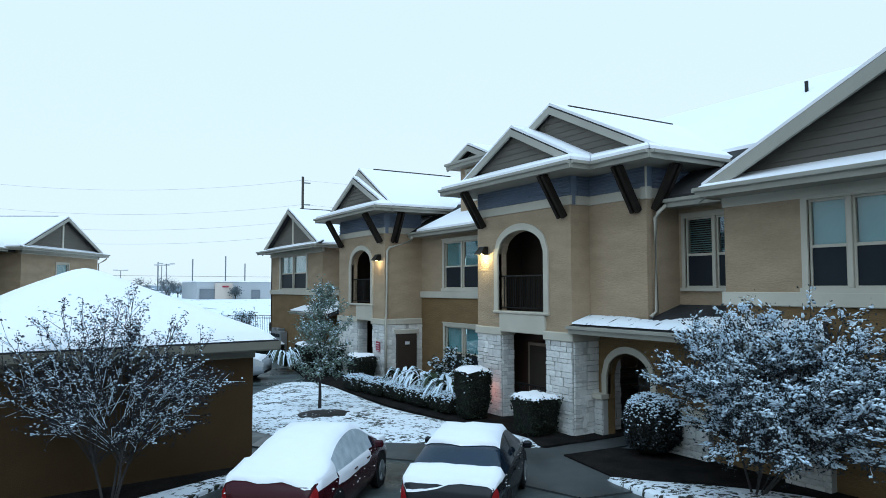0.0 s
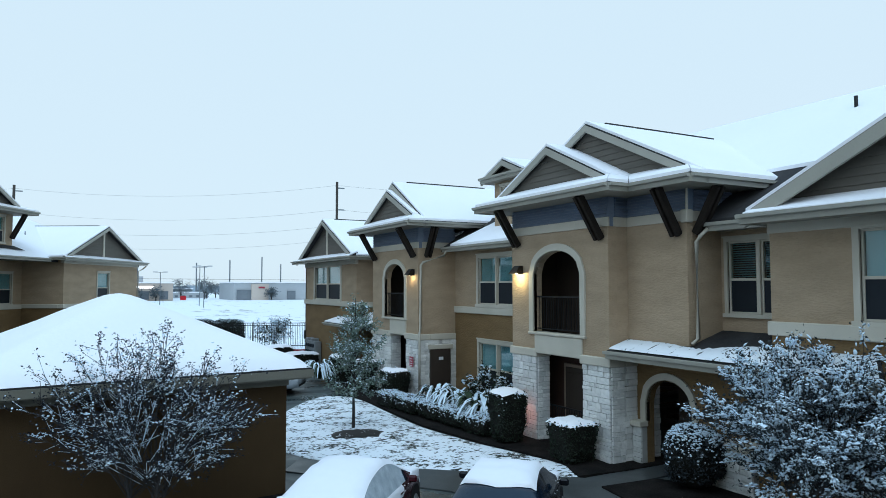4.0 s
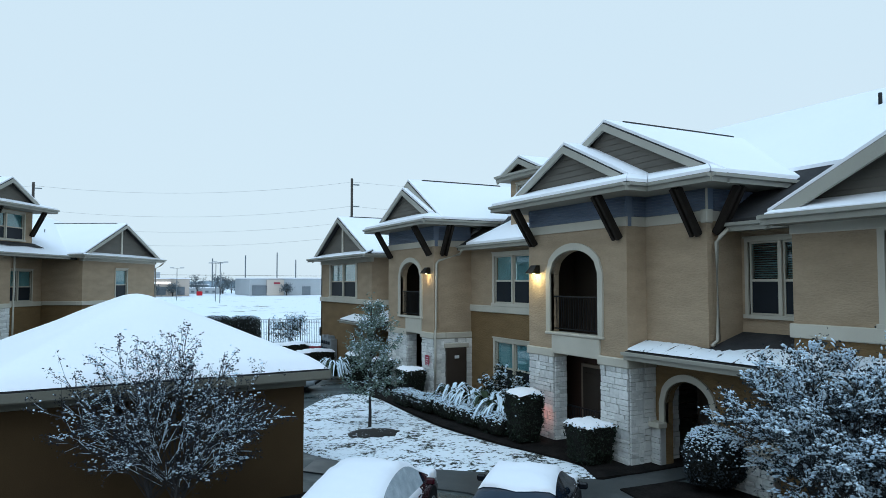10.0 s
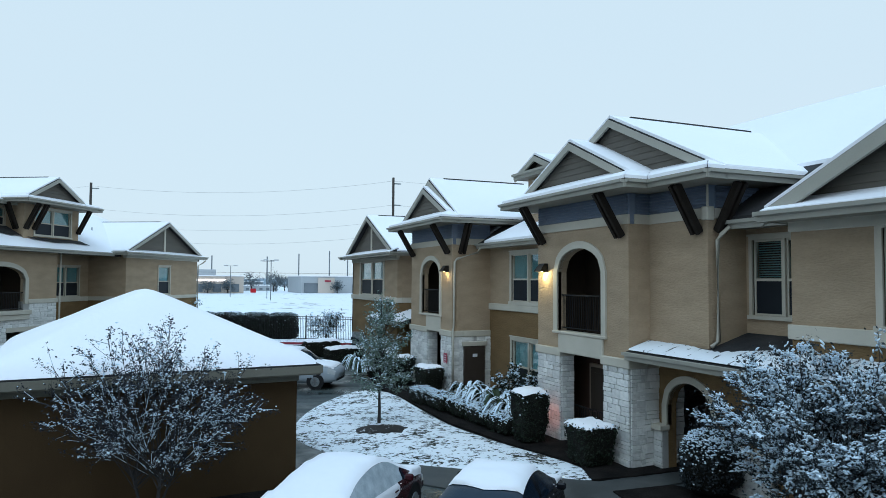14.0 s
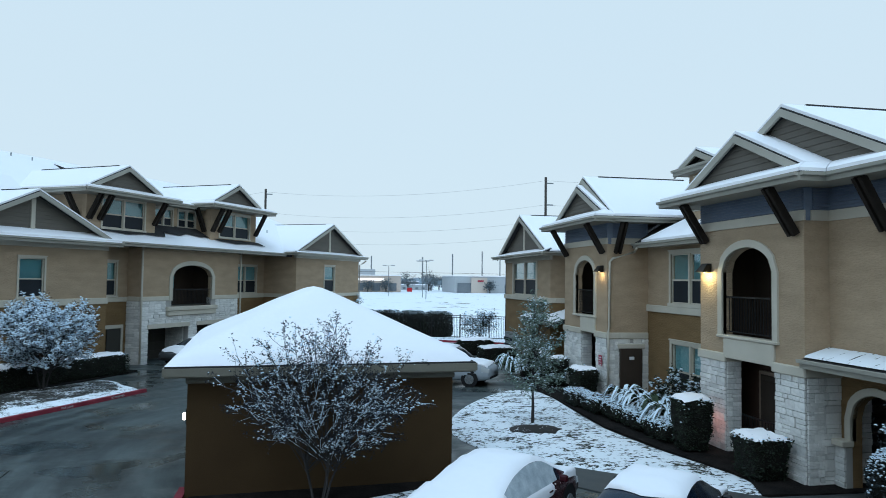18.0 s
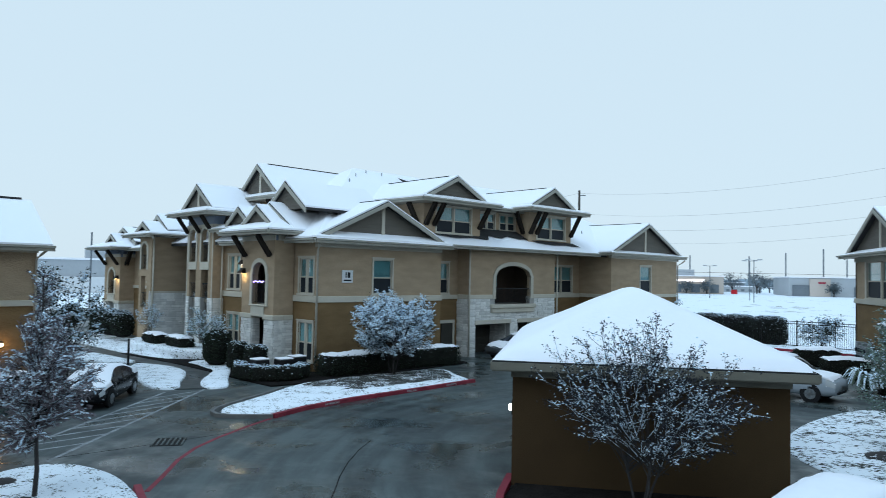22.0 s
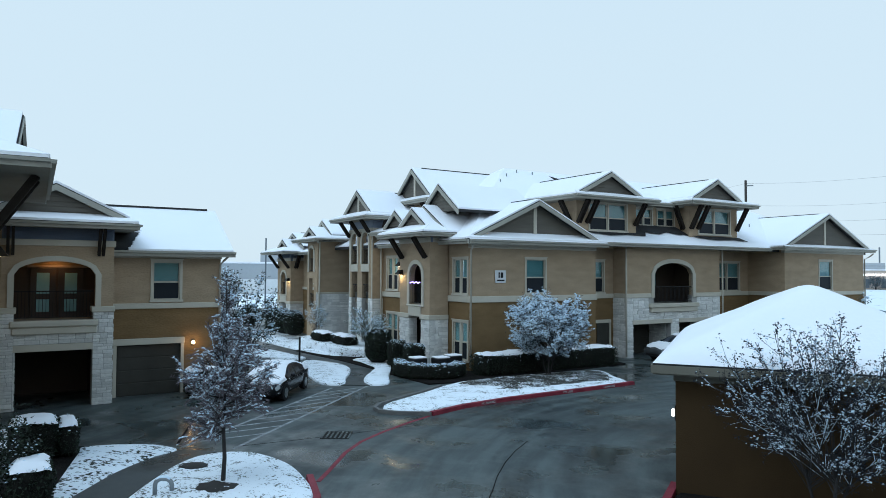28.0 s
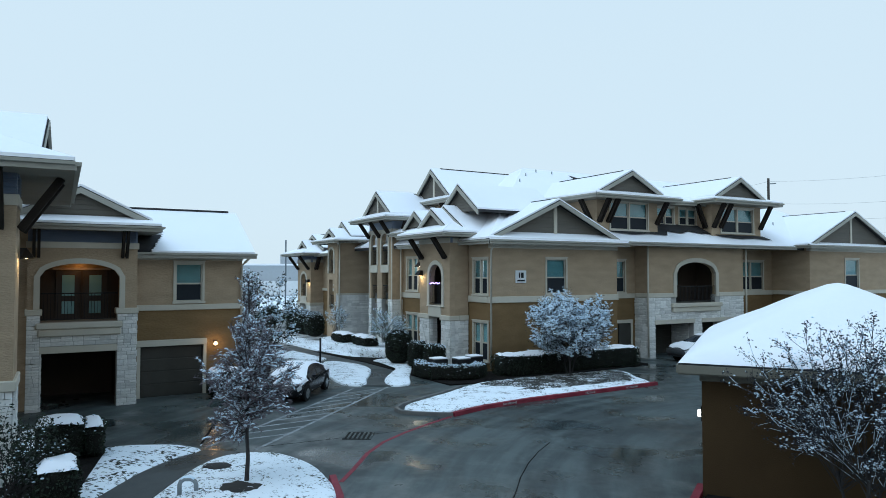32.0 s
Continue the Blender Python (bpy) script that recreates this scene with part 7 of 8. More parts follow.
# raised bed along the far part of the end face
tagged(mound("planting_bank", smooth_loop([tuple((bm_ @ Vector(p)).xy) for p in ((-3.0, 10.6, 0), (-2.8, 8.0, 0), (-0.6, 7.4, 0), (-0.4, 15.0, 0), (-2.0, 16.0, 0), (-3.2, 13.6, 0))]), 0.5, LAWN_THICK), "low snowy bank at the foot of the wing", "lawn", kind="structure")
for x, y, w, h in ((-2.0, 9.7, 2.2, 0.55), (-2.3, 12.2, 2.0, 0.55)):
    hedge("clipped_hedge", "clipped hedge with a snow lid on the bank", tuple(bm_ @ Vector((x, y, 0.5))), 150, w, 0.9, h, 90 + int(y), dens=260, group="path hedges")
tree("snowy_shrub", "snowy multi-stemmed shrub by the stone wall", tuple(bm_ @ Vector((-1.3, 8.2, 0.4))), 0.5, (0, 0, 1.3), (1.0, 1.1, 0.9), 4, 12, 5, 8, 0.07, LEAF_PALE, 12, 0.028, 0.03, 93, 0.2)
tree("snowy_shrub", "slender leafless snowy shrub by the stone wall", tuple(bm_ @ Vector((-2.0, 14.2, 0.4))), 0.6, (0, 0, 1.5), (0.7, 0.8, 0.9), 4, 8, 5, 3, 0.06, LEAF_PALE, 7, 0.024, 0.02, 94, 0.2)
for i, (x, y) in enumerate(((-2.0, 18.2), (-2.0, 20.2), (-2.0, 22.2), (-2.4, 27.5))):
    hedge("round_shrub", "tall rounded dark shrub flecked with snow", tuple(bm_ @ Vector((x, y, 0.3))), 60, 1.35, 1.35, 1.7, 96 + i, False, 0.1, None, 0.9, 0.6, 160, "tall shrubs")
# island with the feathery tree
tree("cypress_tree", "young feathery cypress, rust-grey, with snow on its sprays", (-9.6, 10.25, 0.14), 1.0, (0.0, 0, 2.65), (1.5, 1.5, 1.8), 1, 60, 12, 30, 0.10, LEAF_RUST, 12, 0.018, 0.05, 13, 0.15, cone=0.9, shell=0.6, droop=0.24, white=0.5, pad=0.78, tight=0.2, line=0.009, plume=True, needle=True, aspect=0.15)
# beside the near porch block
mL = bldL.matrix_world
hedge("clipped_hedge", "square clipped dark hedge with a snow lid", tuple(mL @ Vector((-2.45, -6.9, 0.04))), 60, 1.1, 1.15, 0.98, 110, group="porch hedges")
hedge("clipped_hedge", "clipped hedge corner with slipping snow", tuple(mL @ Vector((-1.72, -6.85, 0.04))), 60, 0.45, 1.25, 0.85, 111, group="porch hedges")
hedge("clipped_hedge", "low square clipped hedge with a snow lid", tuple(mL @ Vector((-2.57, -11.3, 0.04))), 60, 0.72, 1.0, 0.95, 112, group="porch hedges")
hedge("clipped_shrub", "small snowy shrub by the garage wall", tuple(mL @ Vector((3.05, -0.05, 0))), 60, 1.15, 1.0, 1.05, 113, group="clipped shrubs")
for i in range(3):
    ub = thing("utility_box", "narrow dark utility box with a snow lid by the porch", "utility box", mL @ pose(-3.14, -7.3 - i * 0.75, 0.04), "porch utility boxes")
    box("cabinet", ub, METAL_GREY, -0.15, 0.15, -0.25, 0.25, 0.0, 0.74, 0.02)
    box("snow_lid", ub, SNOW, -0.16, 0.16, -0.26, 0.26, 0.74, 0.8, 0.03, "snow on the lid")
tagged(flat_poly("planting_bed", [(-16.3, 10.4), (-15.2, 10.9), (-14.7, 10.35), (-13.3, 9.05), (-12.3, 8.1), (-11.7, 7.2), (-10.9, 6.5), (-12.5, 6.0), (-14.5, 7.4), (-16.6, 8.9)], 0.045, MULCH, 0.1), "dark mulch bed round the porch hedges", "planting bed", kind="structure")
tree("leafy_shrub", "loose dark shrub at the porch corner", tuple(mL @ Vector((-3.3, -10.8, 0))), 0.4, (0, 0, 1.0), (0.8, 0.8, 0.9), 4, 10, 5, 16, 0.07, LEAF, 2, 0.02, 0.03, 115, 0.18, white=0.15)
tree("dark_tree", "small dark tree behind the parked car, snow-flecked", tuple(mL @ Vector((6.6, 6.5, 0))), 1.0, (0, 0, 2.5), (1.6, 1.6, 1.7), 2, 16, 6, 14, 0.11, LEAF, 6, 0.06, 0.05, 117, 0.28)

# ---------------------------------------------------------------- beds, kerbs and paths of the drive
isl_16 = smooth_loop([(-10.9, 18.75), (-9.75, 19.0), (-9.1, 20.7), (-8.3, 22.7), (-7.4, 24.4), (-6.5, 26.1), (-5.6, 27.8), (-5.35, 28.6), (-6.2, 29.8), (-7.4, 31.2), (-9.2, 28.9), (-11.1, 25.5), (-11.45, 23.8), (-11.4, 22.0), (-11.45, 20.2), (-11.35, 19.2)])
tagged(mound("lawn_island", isl_16, 0.13, LAWN_THICK), "snow-covered kerbed island with a red fire-lane edge", "lawn", kind="structure")
tagged(flat_poly("planting_bed", [tuple((bm_ @ Vector(p)).xy) for p in ((-3.4, -2.2, 0), (0.2, -2.6, 0), (8.6, -1.6, 0), (8.6, 0.1, 0), (0, 0.1, 0), (-1, 12, 0), (-4.2, 12, 0), (-3.6, 6, 0))], 0.06, MULCH, 0.1), "dark mulch bed along the wall", "planting bed", kind="structure")
RED_RUN = [(-9.35, 18.95), (-9.0, 20.6), (-8.2, 22.6), (-7.3, 24.3), (-6.4, 26.0), (-5.6, 27.6), (-5.1, 28.6)]
kr = strip("kerb", RED_RUN, 0.17, 0.0, 0.13, RED)
tagged(kr, "red-painted fire-lane kerb with worn white lettering", "kerb", kind="structure")
kg = strip("kerb", [(-9.35, 18.95), (-9.9, 18.72), (-10.5, 18.5), (-11.05, 18.48), (-11.45, 18.8), (-11.66, 19.4), (-11.68, 20.5), (-11.62, 22.0), (-11.68, 23.8)], 0.14, 0.0, 0.12, KERB)
tagged(kg, "grey concrete kerb round the island nose", "kerb", kind="structure")
rl = strip("red_line", [(-8.1, 11.6), (-8.5, 12.6), (-9.04, 13.87), (-9.35, 15.0), (-9.46, 16.2), (-9.46, 17.6), (-9.38, 18.9)], 0.11, 0.0, 0.006, RED)
tagged(rl, "red fire-lane line painted across the drive", "road marking", kind="structure")
isl_2 = smooth_loop([(-10.3, 8.2), (-11.2, 9.85), (-11.75, 11.2), (-11.6, 12.0), (-10.8, 12.45), (-9.5, 12.15), (-8.25, 11.35), (-7.35, 10.5), (-7.0, 9.0), (-8.2, 6.8), (-9.6, 6.9)])
tagged(mound("lawn_island", isl_2, 0.12, LAWN_THICK), "round kerbed island white with snow", "lawn", kind="structure")
k2 = strip("kerb", [(-8.35, 11.6), (-7.9, 11.15), (-7.25, 10.5), (-6.9, 9.6), (-6.85, 8.6), (-7.4, 7.4)], 0.16, 0.0, 0.13, RED)
tagged(k2, "red-painted kerb of the round island", "kerb", kind="structure")
for x, y, rx, ry in ((-9.5, 9.95, 0.72, 0.66), (-11.05, 10.78, 0.47, 0.36), (8.28, 19.98, 0.95, 0.78)):
    lp = []
    for a in range(44):
        w = 0.88 + 0.16 * noise.noise((a * 0.43, x, 1)) + 0.13 * noise.noise((a * 1.3, x, 5))
        lp.append((x + rx * w * math.cos(a * math.tau / 44), y + ry * w * math.sin(a * math.tau / 44)))
    tagged(mound("mulch_ring", lp, 0.135 if x < 0 else 0.075, MULCH_SNOW), "ring of dark bare mulch", "mulch", kind="structure")
lp = smooth_loop([(-11.2, 24.7), (-10.0, 23.6), (-9.2, 23.2), (-8.35, 23.9), (-7.6, 25.3), (-6.7, 27.0), (-6.0, 28.6), (-6.4, 29.6), (-7.4, 31.0), (-9.2, 28.7)], 9)
lp = [(x + 0.22 * noise.noise((x * 2.1, y * 2.1, 1)) + 0.12 * noise.noise((x * 6, y * 6, 4)), y + 0.22 * noise.noise((x * 2.1, y * 2.1, 7)) + 0.12 * noise.noise((x * 6, y * 6, 9))) for x, y in lp]
tagged(mound("mulch_ring", lp, 0.15, MULCH_HALF), "dark mulch showing through thin snow under the round tree", "mulch", kind="structure")
isl_3 = smooth_loop([(-12.82, 11.8), (-13.5, 11.95), (-14.2, 11.75), (-15.2, 10.9), (-14.7, 10.35), (-13.3, 9.05), (-12.3, 8.1), (-11.7, 7.2), (-11.35, 7.5), (-11.88, 8.6), (-12.45, 9.8), (-12.78, 11.0)])
tagged(mound("lawn_patch", isl_3, 0.06, LAWN), "curved lawn patch under thin snow", "lawn", kind="structure")
for lp, nm in (([(-36.4, 39.5), (-28, 36.6), (-22.8, 35.0), (-20.9, 33.2), (-20.6, 30.9), (-21.2, 29.7), (-22.6, 29.9), (-25.2, 31.0), (-30.4, 33.7), (-38, 37)], "wide snowy lawn between the paths"),
               ([(-27.5, 30.4), (-23.0, 28.6), (-22.2, 28.0), (-23.3, 27.2), (-27, 28.2)], "snowy lawn strip beside the path"),
               ([(-21.5, 27.55), (-20.2, 27.5), (-19.1, 27.1), (-17.9, 26.2), (-17.0, 25.0), (-16.2, 23.6), (-15.4, 22.4), (-16.0, 22.0), (-17.0, 22.5), (-18.6, 23.9), (-20.9, 26.3)], "rounded snowy lawn corner"),
               ([(-19.6, 28.8), (-17.95, 27.9), (-16.6, 26.4), (-15.4, 23.8), (-14.4, 22.8), (-13.9, 23.4), (-14.9, 25.0), (-16.2, 27.2), (-17.6, 29.2), (-19.2, 30.3)], "snowy lawn point beside the path")):
    tagged(mound("lawn_patch", smooth_loop(lp), 0.09, LAWN_THICK), nm, "lawn", kind="structure")
# hatched strip and bay lines
for a, c in (((-13.1, 12.2), (-15.4, 21.6)), ((-11.8, 12.7), (-14.45, 22.7))):
    tagged(strip("bay_line", [a, c], 0.1, 0.0, 0.005, PAINT_LINE), "worn white line of the hatched bay", "road marking", kind="structure")
for i in range(9):
    f = 0.06 + i * 0.1
    a = Vector((-13.1, 12.2)).lerp(Vector((-15.4, 21.6)), f)
    c = Vector((-11.8, 12.7)).lerp(Vector((-14.45, 22.7)), min(1, f + 0.12))
    tagged(strip("bay_line", [tuple(a), tuple(c)], 0.09, 0.0, 0.004, PAINT_LINE), "worn white hatching stripe", "road marking", kind="structure")
tagged(strip("bay_joint", [(-13.5, 12.4), (-16.0, 15.3), (-17.5, 17.2)], 0.07, 0.0, 0.004, MULCH), "dark joint in the concrete", "road joint", kind="structure")
tagged(strip("bay_joint", [(-4.2, 12.0), (-4.5, 13.0), (-4.8, 13.9), (-5.1, 15.07), (-5.3, 16.2), (-5.4, 17.3)], 0.025, 0.0, 0.004, MULCH), "dark curved crack in the concrete", "road joint", kind="structure")
tagged(strip("bay_joint", [(-11.9, 13.0), (-11.0, 14.3), (-10.0, 15.9), (-9.0, 17.6)], 0.025, 0.0, 0.003, MULCH), "saw-cut joint in the concrete", "road joint", kind="structure")
# drain
gr = thing("drain_grate", "dark iron drain grate set in the concrete", "drain", pose(-10.38, 15.28, 0.012, 0, 0, 28))
box("frame", gr, DARK, -0.4, 0.4, -0.44, 0.44, -0.05, -0.002, 0.0)
for i in range(7):
    box("bar", gr, ROAD, -0.4 + i * 0.125, -0.35 + i * 0.125, -0.4, 0.4, -0.01, 0.012, 0.0)
# paths
tagged(flat_poly("pavement", [(-15.5, 22.2), (-14.4, 22.8), (-15.4, 23.9), (-16.6, 26.5), (-18.0, 28.0), (-19.6, 28.9), (-19.3, 30.5), (-20.4, 33.4), (-21.4, 33.6), (-20.6, 30.4), (-21.3, 29.5), (-25.2, 30.8), (-30.4, 33.5), (-40, 37.3), (-40, 36), (-27.5, 30.4), (-21.5, 27.9), (-20.2, 27.6), (-19.1, 27.2), (-17.9, 26.3), (-17.0, 25.1), (-16.2, 23.7)], 0.035, WALKWAY, 0.08), "damp curving concrete path", "pavement", kind="structure")
tagged(flat_poly("pavement", [(-12.8, 11.95), (-11.85, 12.2), (-11.85, 11.2), (-11.3, 9.85), (-10.4, 8.2), (-9.6, 6.4), (-11.0, 6.2), (-11.88, 8.6), (-12.5, 9.8), (-12.85, 11.0)], 0.05, WALKWAY, 0.08), "damp curved path between the islands", "pavement", kind="structure")
tagged(flat_poly("planting_bed", [(-1.0, 13.2), (-0.8, 12.5), (1.0, 12.9), (2.4, 13.5), (3.9, 14.3), (5.0, 14.9), (4.8, 15.2), (-0.9, 14.6)], 0.06, MULCH, 0.1), "dark bare bed along the garage wall", "planting bed", kind="structure")
tagged(flat_poly("lawn_strip", [(-0.9, 12.2), (0.5, 11.9), (2.2, 12.6), (3.9, 13.95), (4.9, 14.75), (3.94, 14.45), (2.3, 13.75), (0.9, 13.1), (-0.8, 12.8)], 0.075, LAWN, 0.1), "snowy strip before the low garage", "lawn", kind="structure")
tagged(strip("kerb", [(-1.1, 15.0), (-1.05, 13.6), (-0.9, 12.3), (0.0, 11.9)], 0.18, 0.0, 0.14, RED), "red kerb at the garage corner", "kerb", kind="structure")


# ---------------------------------------------------------------- cars
GLASS_DARK = surface("car_glass", (0.008, 0.016, 0.03), (0.014, 0.026, 0.044), 1, 5, 0, 0.08, spec=0.35)
CHROME = surface("car_rim", (0.30, 0.31, 0.32), (0.40, 0.41, 0.42), 2, 30, 0, 0.3, metal=0.8)
FROST = surface("frosted_glass", (0.30, 0.37, 0.42), (0.62, 0.68, 0.72), 5, 40, 0.2, 0.35, spec=0.5)
TAIL = surface("tail_lamp_red", (0.22, 0.01, 0.012), (0.30, 0.015, 0.018), 2, 30, 0, 0.2)
HEAD = surface("head_lamp", (0.35, 0.37, 0.38), (0.45, 0.47, 0.48), 2, 30, 0, 0.15)


def ease(tab, y):
    """Smooth reading of a table of rows by their first number."""
    i = max(1, min(len(tab) - 2, next((k for k in range(len(tab)) if tab[k][0] > y), len(tab) - 1) - 0))
    i = min(max(i, 1), len(tab) - 1)
    a, b = tab[i - 1], tab[i]
    f = min(max((y - a[0]) / (b[0] - a[0]), 0), 1)
    p, q = tab[max(i - 2, 0)], tab[min(i + 1, len(tab) - 1)]
    out = []
    for k in range(1, len(a)):
        h = b[0] - a[0]
        m0 = (b[k] - p[k]) / max(b[0] - p[0], 1e-6) * h
        m1 = (q[k] - a[k]) / max(q[0] - a[0], 1e-6) * h
        out.append((2 * f ** 3 - 3 * f * f + 1) * a[k] + (f ** 3 - 2 * f * f + f) * m0 + (-2 * f ** 3 + 3 * f * f) * b[k] + (f ** 3 - f * f) * m1)
    return out


# rows: y, floor, half width, belt line, top
SALOON = ((-2.25, 0.46, 0.70, 0.70, 0.73), (-2.17, 0.34, 0.79, 0.90, 0.95), (-1.8, 0.27, 0.86, 0.95, 1.03), (-1.5, 0.24, 0.88, 0.96, 1.13), (-0.9, 0.21, 0.89, 0.95, 1.34), (-0.3, 0.2, 0.89, 0.94, 1.43), (0.2, 0.2, 0.89, 0.93, 1.43), (0.6, 0.2, 0.89, 0.92, 1.34), (1.1, 0.2, 0.89, 0.91, 1.08), (1.35, 0.2, 0.88, 0.90, 0.96), (1.85, 0.24, 0.85, 0.83, 0.87), (2.15, 0.3, 0.77, 0.68, 0.71), (2.25, 0.44, 0.66, 0.56, 0.58))
UTILITY = ((-2.25, 0.5, 0.76, 0.80, 0.84), (-2.2, 0.36, 0.84, 1.02, 1.10), (-2.08, 0.3, 0.88, 1.05, 1.45), (-1.7, 0.26, 0.9, 1.06, 1.64), (-0.9, 0.25, 0.9, 1.05, 1.69), (0.2, 0.25, 0.9, 1.03, 1.68), (0.6, 0.25, 0.9, 1.02, 1.58), (1.05, 0.25, 0.9, 1.01, 1.22), (1.3, 0.25, 0.9, 1.0, 1.07), (1.9, 0.28, 0.87, 0.95, 0.99), (2.17, 0.34, 0.8, 0.82, 0.85), (2.25, 0.46, 0.72, 0.66, 0.69))


def car(name, label, m, col, scale=0.95, snow="full", tab=SALOON, seed=1):
    """A car skinned from stations along its length; its front towards +y of its frame, snow on its upper faces."""
    t = thing(name, label, "car", m @ Matrix.Scale(scale, 4))
    ys = [-2.25 + 4.5 * i / 54 for i in range(55)]
    grid, tops = [], []
    for y in ys:
        z0, w, s, r = ease(tab, y)
        u = max(r - s, 0.0)
        xr = 0.94 * w - u * 0.42
        drop = 0.06 * min(1, u / 0.3)
        half = [(0.82 * w, z0), (0.97 * w, z0 + 0.07), (w, z0 + (s - z0) * 0.35), (w * 1.0, z0 + (s - z0) * 0.62), (0.985 * w, s - 0.07), (0.94 * w, s)]
        for f in (0.33, 0.67, 1.0):
            half.append((0.94 * w + (xr - 0.94 * w) * f ** 1.1, s + (u - drop) * f))
        half += [(xr * 0.86, r - drop * 0.35), (xr * 0.55, r - 0.012), (xr * 0.27, r - 0.003), (0.0, r)]
        ring = [(x, y, z) for x, z in half] + [(-x, y, z) for x, z in half[-2::-1]]
        grid.append(ring)
        tops.append((s, r))
    n, h = len(grid[0]), 12
    kinds = {}
    for i in range(54):
        (s0, r0), (s1, r1) = tops[i], tops[i + 1]
        y = (ys[i] + ys[i + 1]) / 2
        u, sl = min(r0 - s0, r1 - s1), abs(r1 - r0) / (ys[i + 1] - ys[i])
        for j in range(n - 1):
            k = min(j, n - 2 - j)
            kind = "body"
            if 5 <= k <= 7 and u > 0.2 and not -0.16 < y < -0.04 and sl < 0.62:
                kind = "side_window"
            elif 8 <= k and u > 0.1 and sl > 0.22 and (y > 0.4 or y < -0.75):
                kind = "windscreen" if y > 0 else "rear_window"
            elif y < -2.06 and k in (3, 4) :
                kind = "tail_lamp"
            elif y > 1.95 and k in (3, 4):
                kind = "head_lamp"
            side = "" if kind in ("body", "windscreen", "rear_window") else ("r" if j < h else "l")
            kinds.setdefault((kind, side), []).append((i, j))
    mats = {"body": col, "side_window": GLASS_DARK, "windscreen": GLASS_DARK, "rear_window": GLASS_DARK, "tail_lamp": TAIL, "head_lamp": HEAD}
    caps = {"tail_lamp": "red tail lamp", "head_lamp": "clear head lamp", "side_window": "dark side glass", "windscreen": "sloping windscreen", "rear_window": "sloping rear window"}

    def patch(cells):
        idx, verts, faces = {}, [], []
        for i, j in cells:
            f = []
            for a, b in ((i, j), (i, j + 1), (i + 1, j + 1), (i + 1, j)):
                if (a, b) not in idx:
                    idx[(a, b)] = len(verts)
                    verts.append(grid[a][b])
                f.append(idx[(a, b)])
            faces.append(f)
        return idx, verts, faces
    for (kind, side), cells in kinds.items():
        idx, verts, faces = patch(cells)
        if kind == "body":
            faces += [[idx[(0, j)] for j in range(n) if (0, j) in idx][::-1], [idx[(54, j)] for j in range(n) if (54, j) in idx]]
        put(kind, link_mesh(kind, verts, faces, mats[kind], None, True), t, caps.get(kind, ""))

    def cover(test, label, th, mat=SNOW):
        """Snow over the chosen cells: thick inside, down to the skin at the rim."""
        cells = [(i, j) for i in range(54) for j in range(n - 1) if test((ys[i] + ys[i + 1]) / 2, min(j, n - 2 - j), i, j)]
        if not cells:
            return
        idx, verts, faces = patch(cells)
        count = {}
        for f in faces:
            for v in f:
                count[v] = count.get(v, 0) + 1
        for (a, b), v in idx.items():
            if count[v] != 4:
                f = noise.noise((a * 0.31, b * 0.43, seed * 1.7 + len(cells)))
                o = grid[min(max(a + (1 if f > 0 else -1), 0), 54)][b]
                verts[v] = tuple(Vector(grid[a][b]).lerp(Vector(o), min(abs(f) * 1.9, 0.9)))
        me = link_mesh("snow", verts, faces, mat, None, True)
        me.update()
        nrm = [Vector(v.normal) for v in me.vertices]
        for v in me.vertices:
            g = v.co.copy()
            up = nrm[v.index] if nrm[v.index].z > -0.2 else -nrm[v.index]
            lift = th * (0.85 + 0.45 * noise.noise((g.x * 3, g.y * 3, seed))) if count[v.index] == 4 else 0.012
            v.co = g + (up * 0.5 + Vector((0, 0, 0.5))) * lift
        put("snow", me, t, label)

    if snow != "lid":
        cover(lambda y, k, i, j: (k >= 8 and -2.16 < y < 2.1) or (k >= 4 and (y < -1.3 or y > 1.25) and -2.1 < y < 2.0), "thick snow over glass, roof and boot", 0.075)
    if snow == "buried":
        cover(lambda y, k, i, j: 5 <= k <= 7 and -1.3 < y < 0.95, "thin frost on the side glass", 0.012, FROST)
        cover(lambda y, k, i, j: 3 <= k <= 4 and -1.3 < y < 0.55, "snow clinging to the shoulder below the glass", 0.03)
    elif snow == "lid":
        cover(lambda y, k, i, j: k >= 8 and -0.98 < y < 0.52, "snow lid on the roof", 0.085)
        cover(lambda y, k, i, j: k >= 5 and 1.2 < y < 2.05, "snow on the bonnet", 0.06)
        cover(lambda y, k, i, j: k >= 5 and -2.15 < y < -1.5, "snow on the boot", 0.06)
    rnd = random.Random(seed * 31)
    fl = []
    while len(fl) < (150 if snow == "buried" else 45):
        i, j = rnd.randrange(54), rnd.choice((2, 3, 4, 5, n - 6, n - 5, n - 4, n - 3))
        dense = 1.0 if ys[i] < -1.2 or ys[i] > 1.2 else 0.0
        if noise.noise((ys[i] * 1.7, j * 0.6, seed)) + rnd.uniform(-0.4, 0.4) < 0.25 - 0.3 * dense:
            continue
        p, q = Vector(grid[i][j]), Vector(grid[i + 1][j + 1])
        a, b = Vector(grid[i][j + 1]), Vector(grid[i + 1][j])
        u, v = rnd.random(), rnd.random()
        fl.append(p.lerp(b, u).lerp(a.lerp(q, u), v))
    put("snow_spatter", clump_mesh("snow_spatter", fl, 0.016, SNOW, seed, 0.6), t, "snow spattered on the flanks")["kind"] = "stuff"
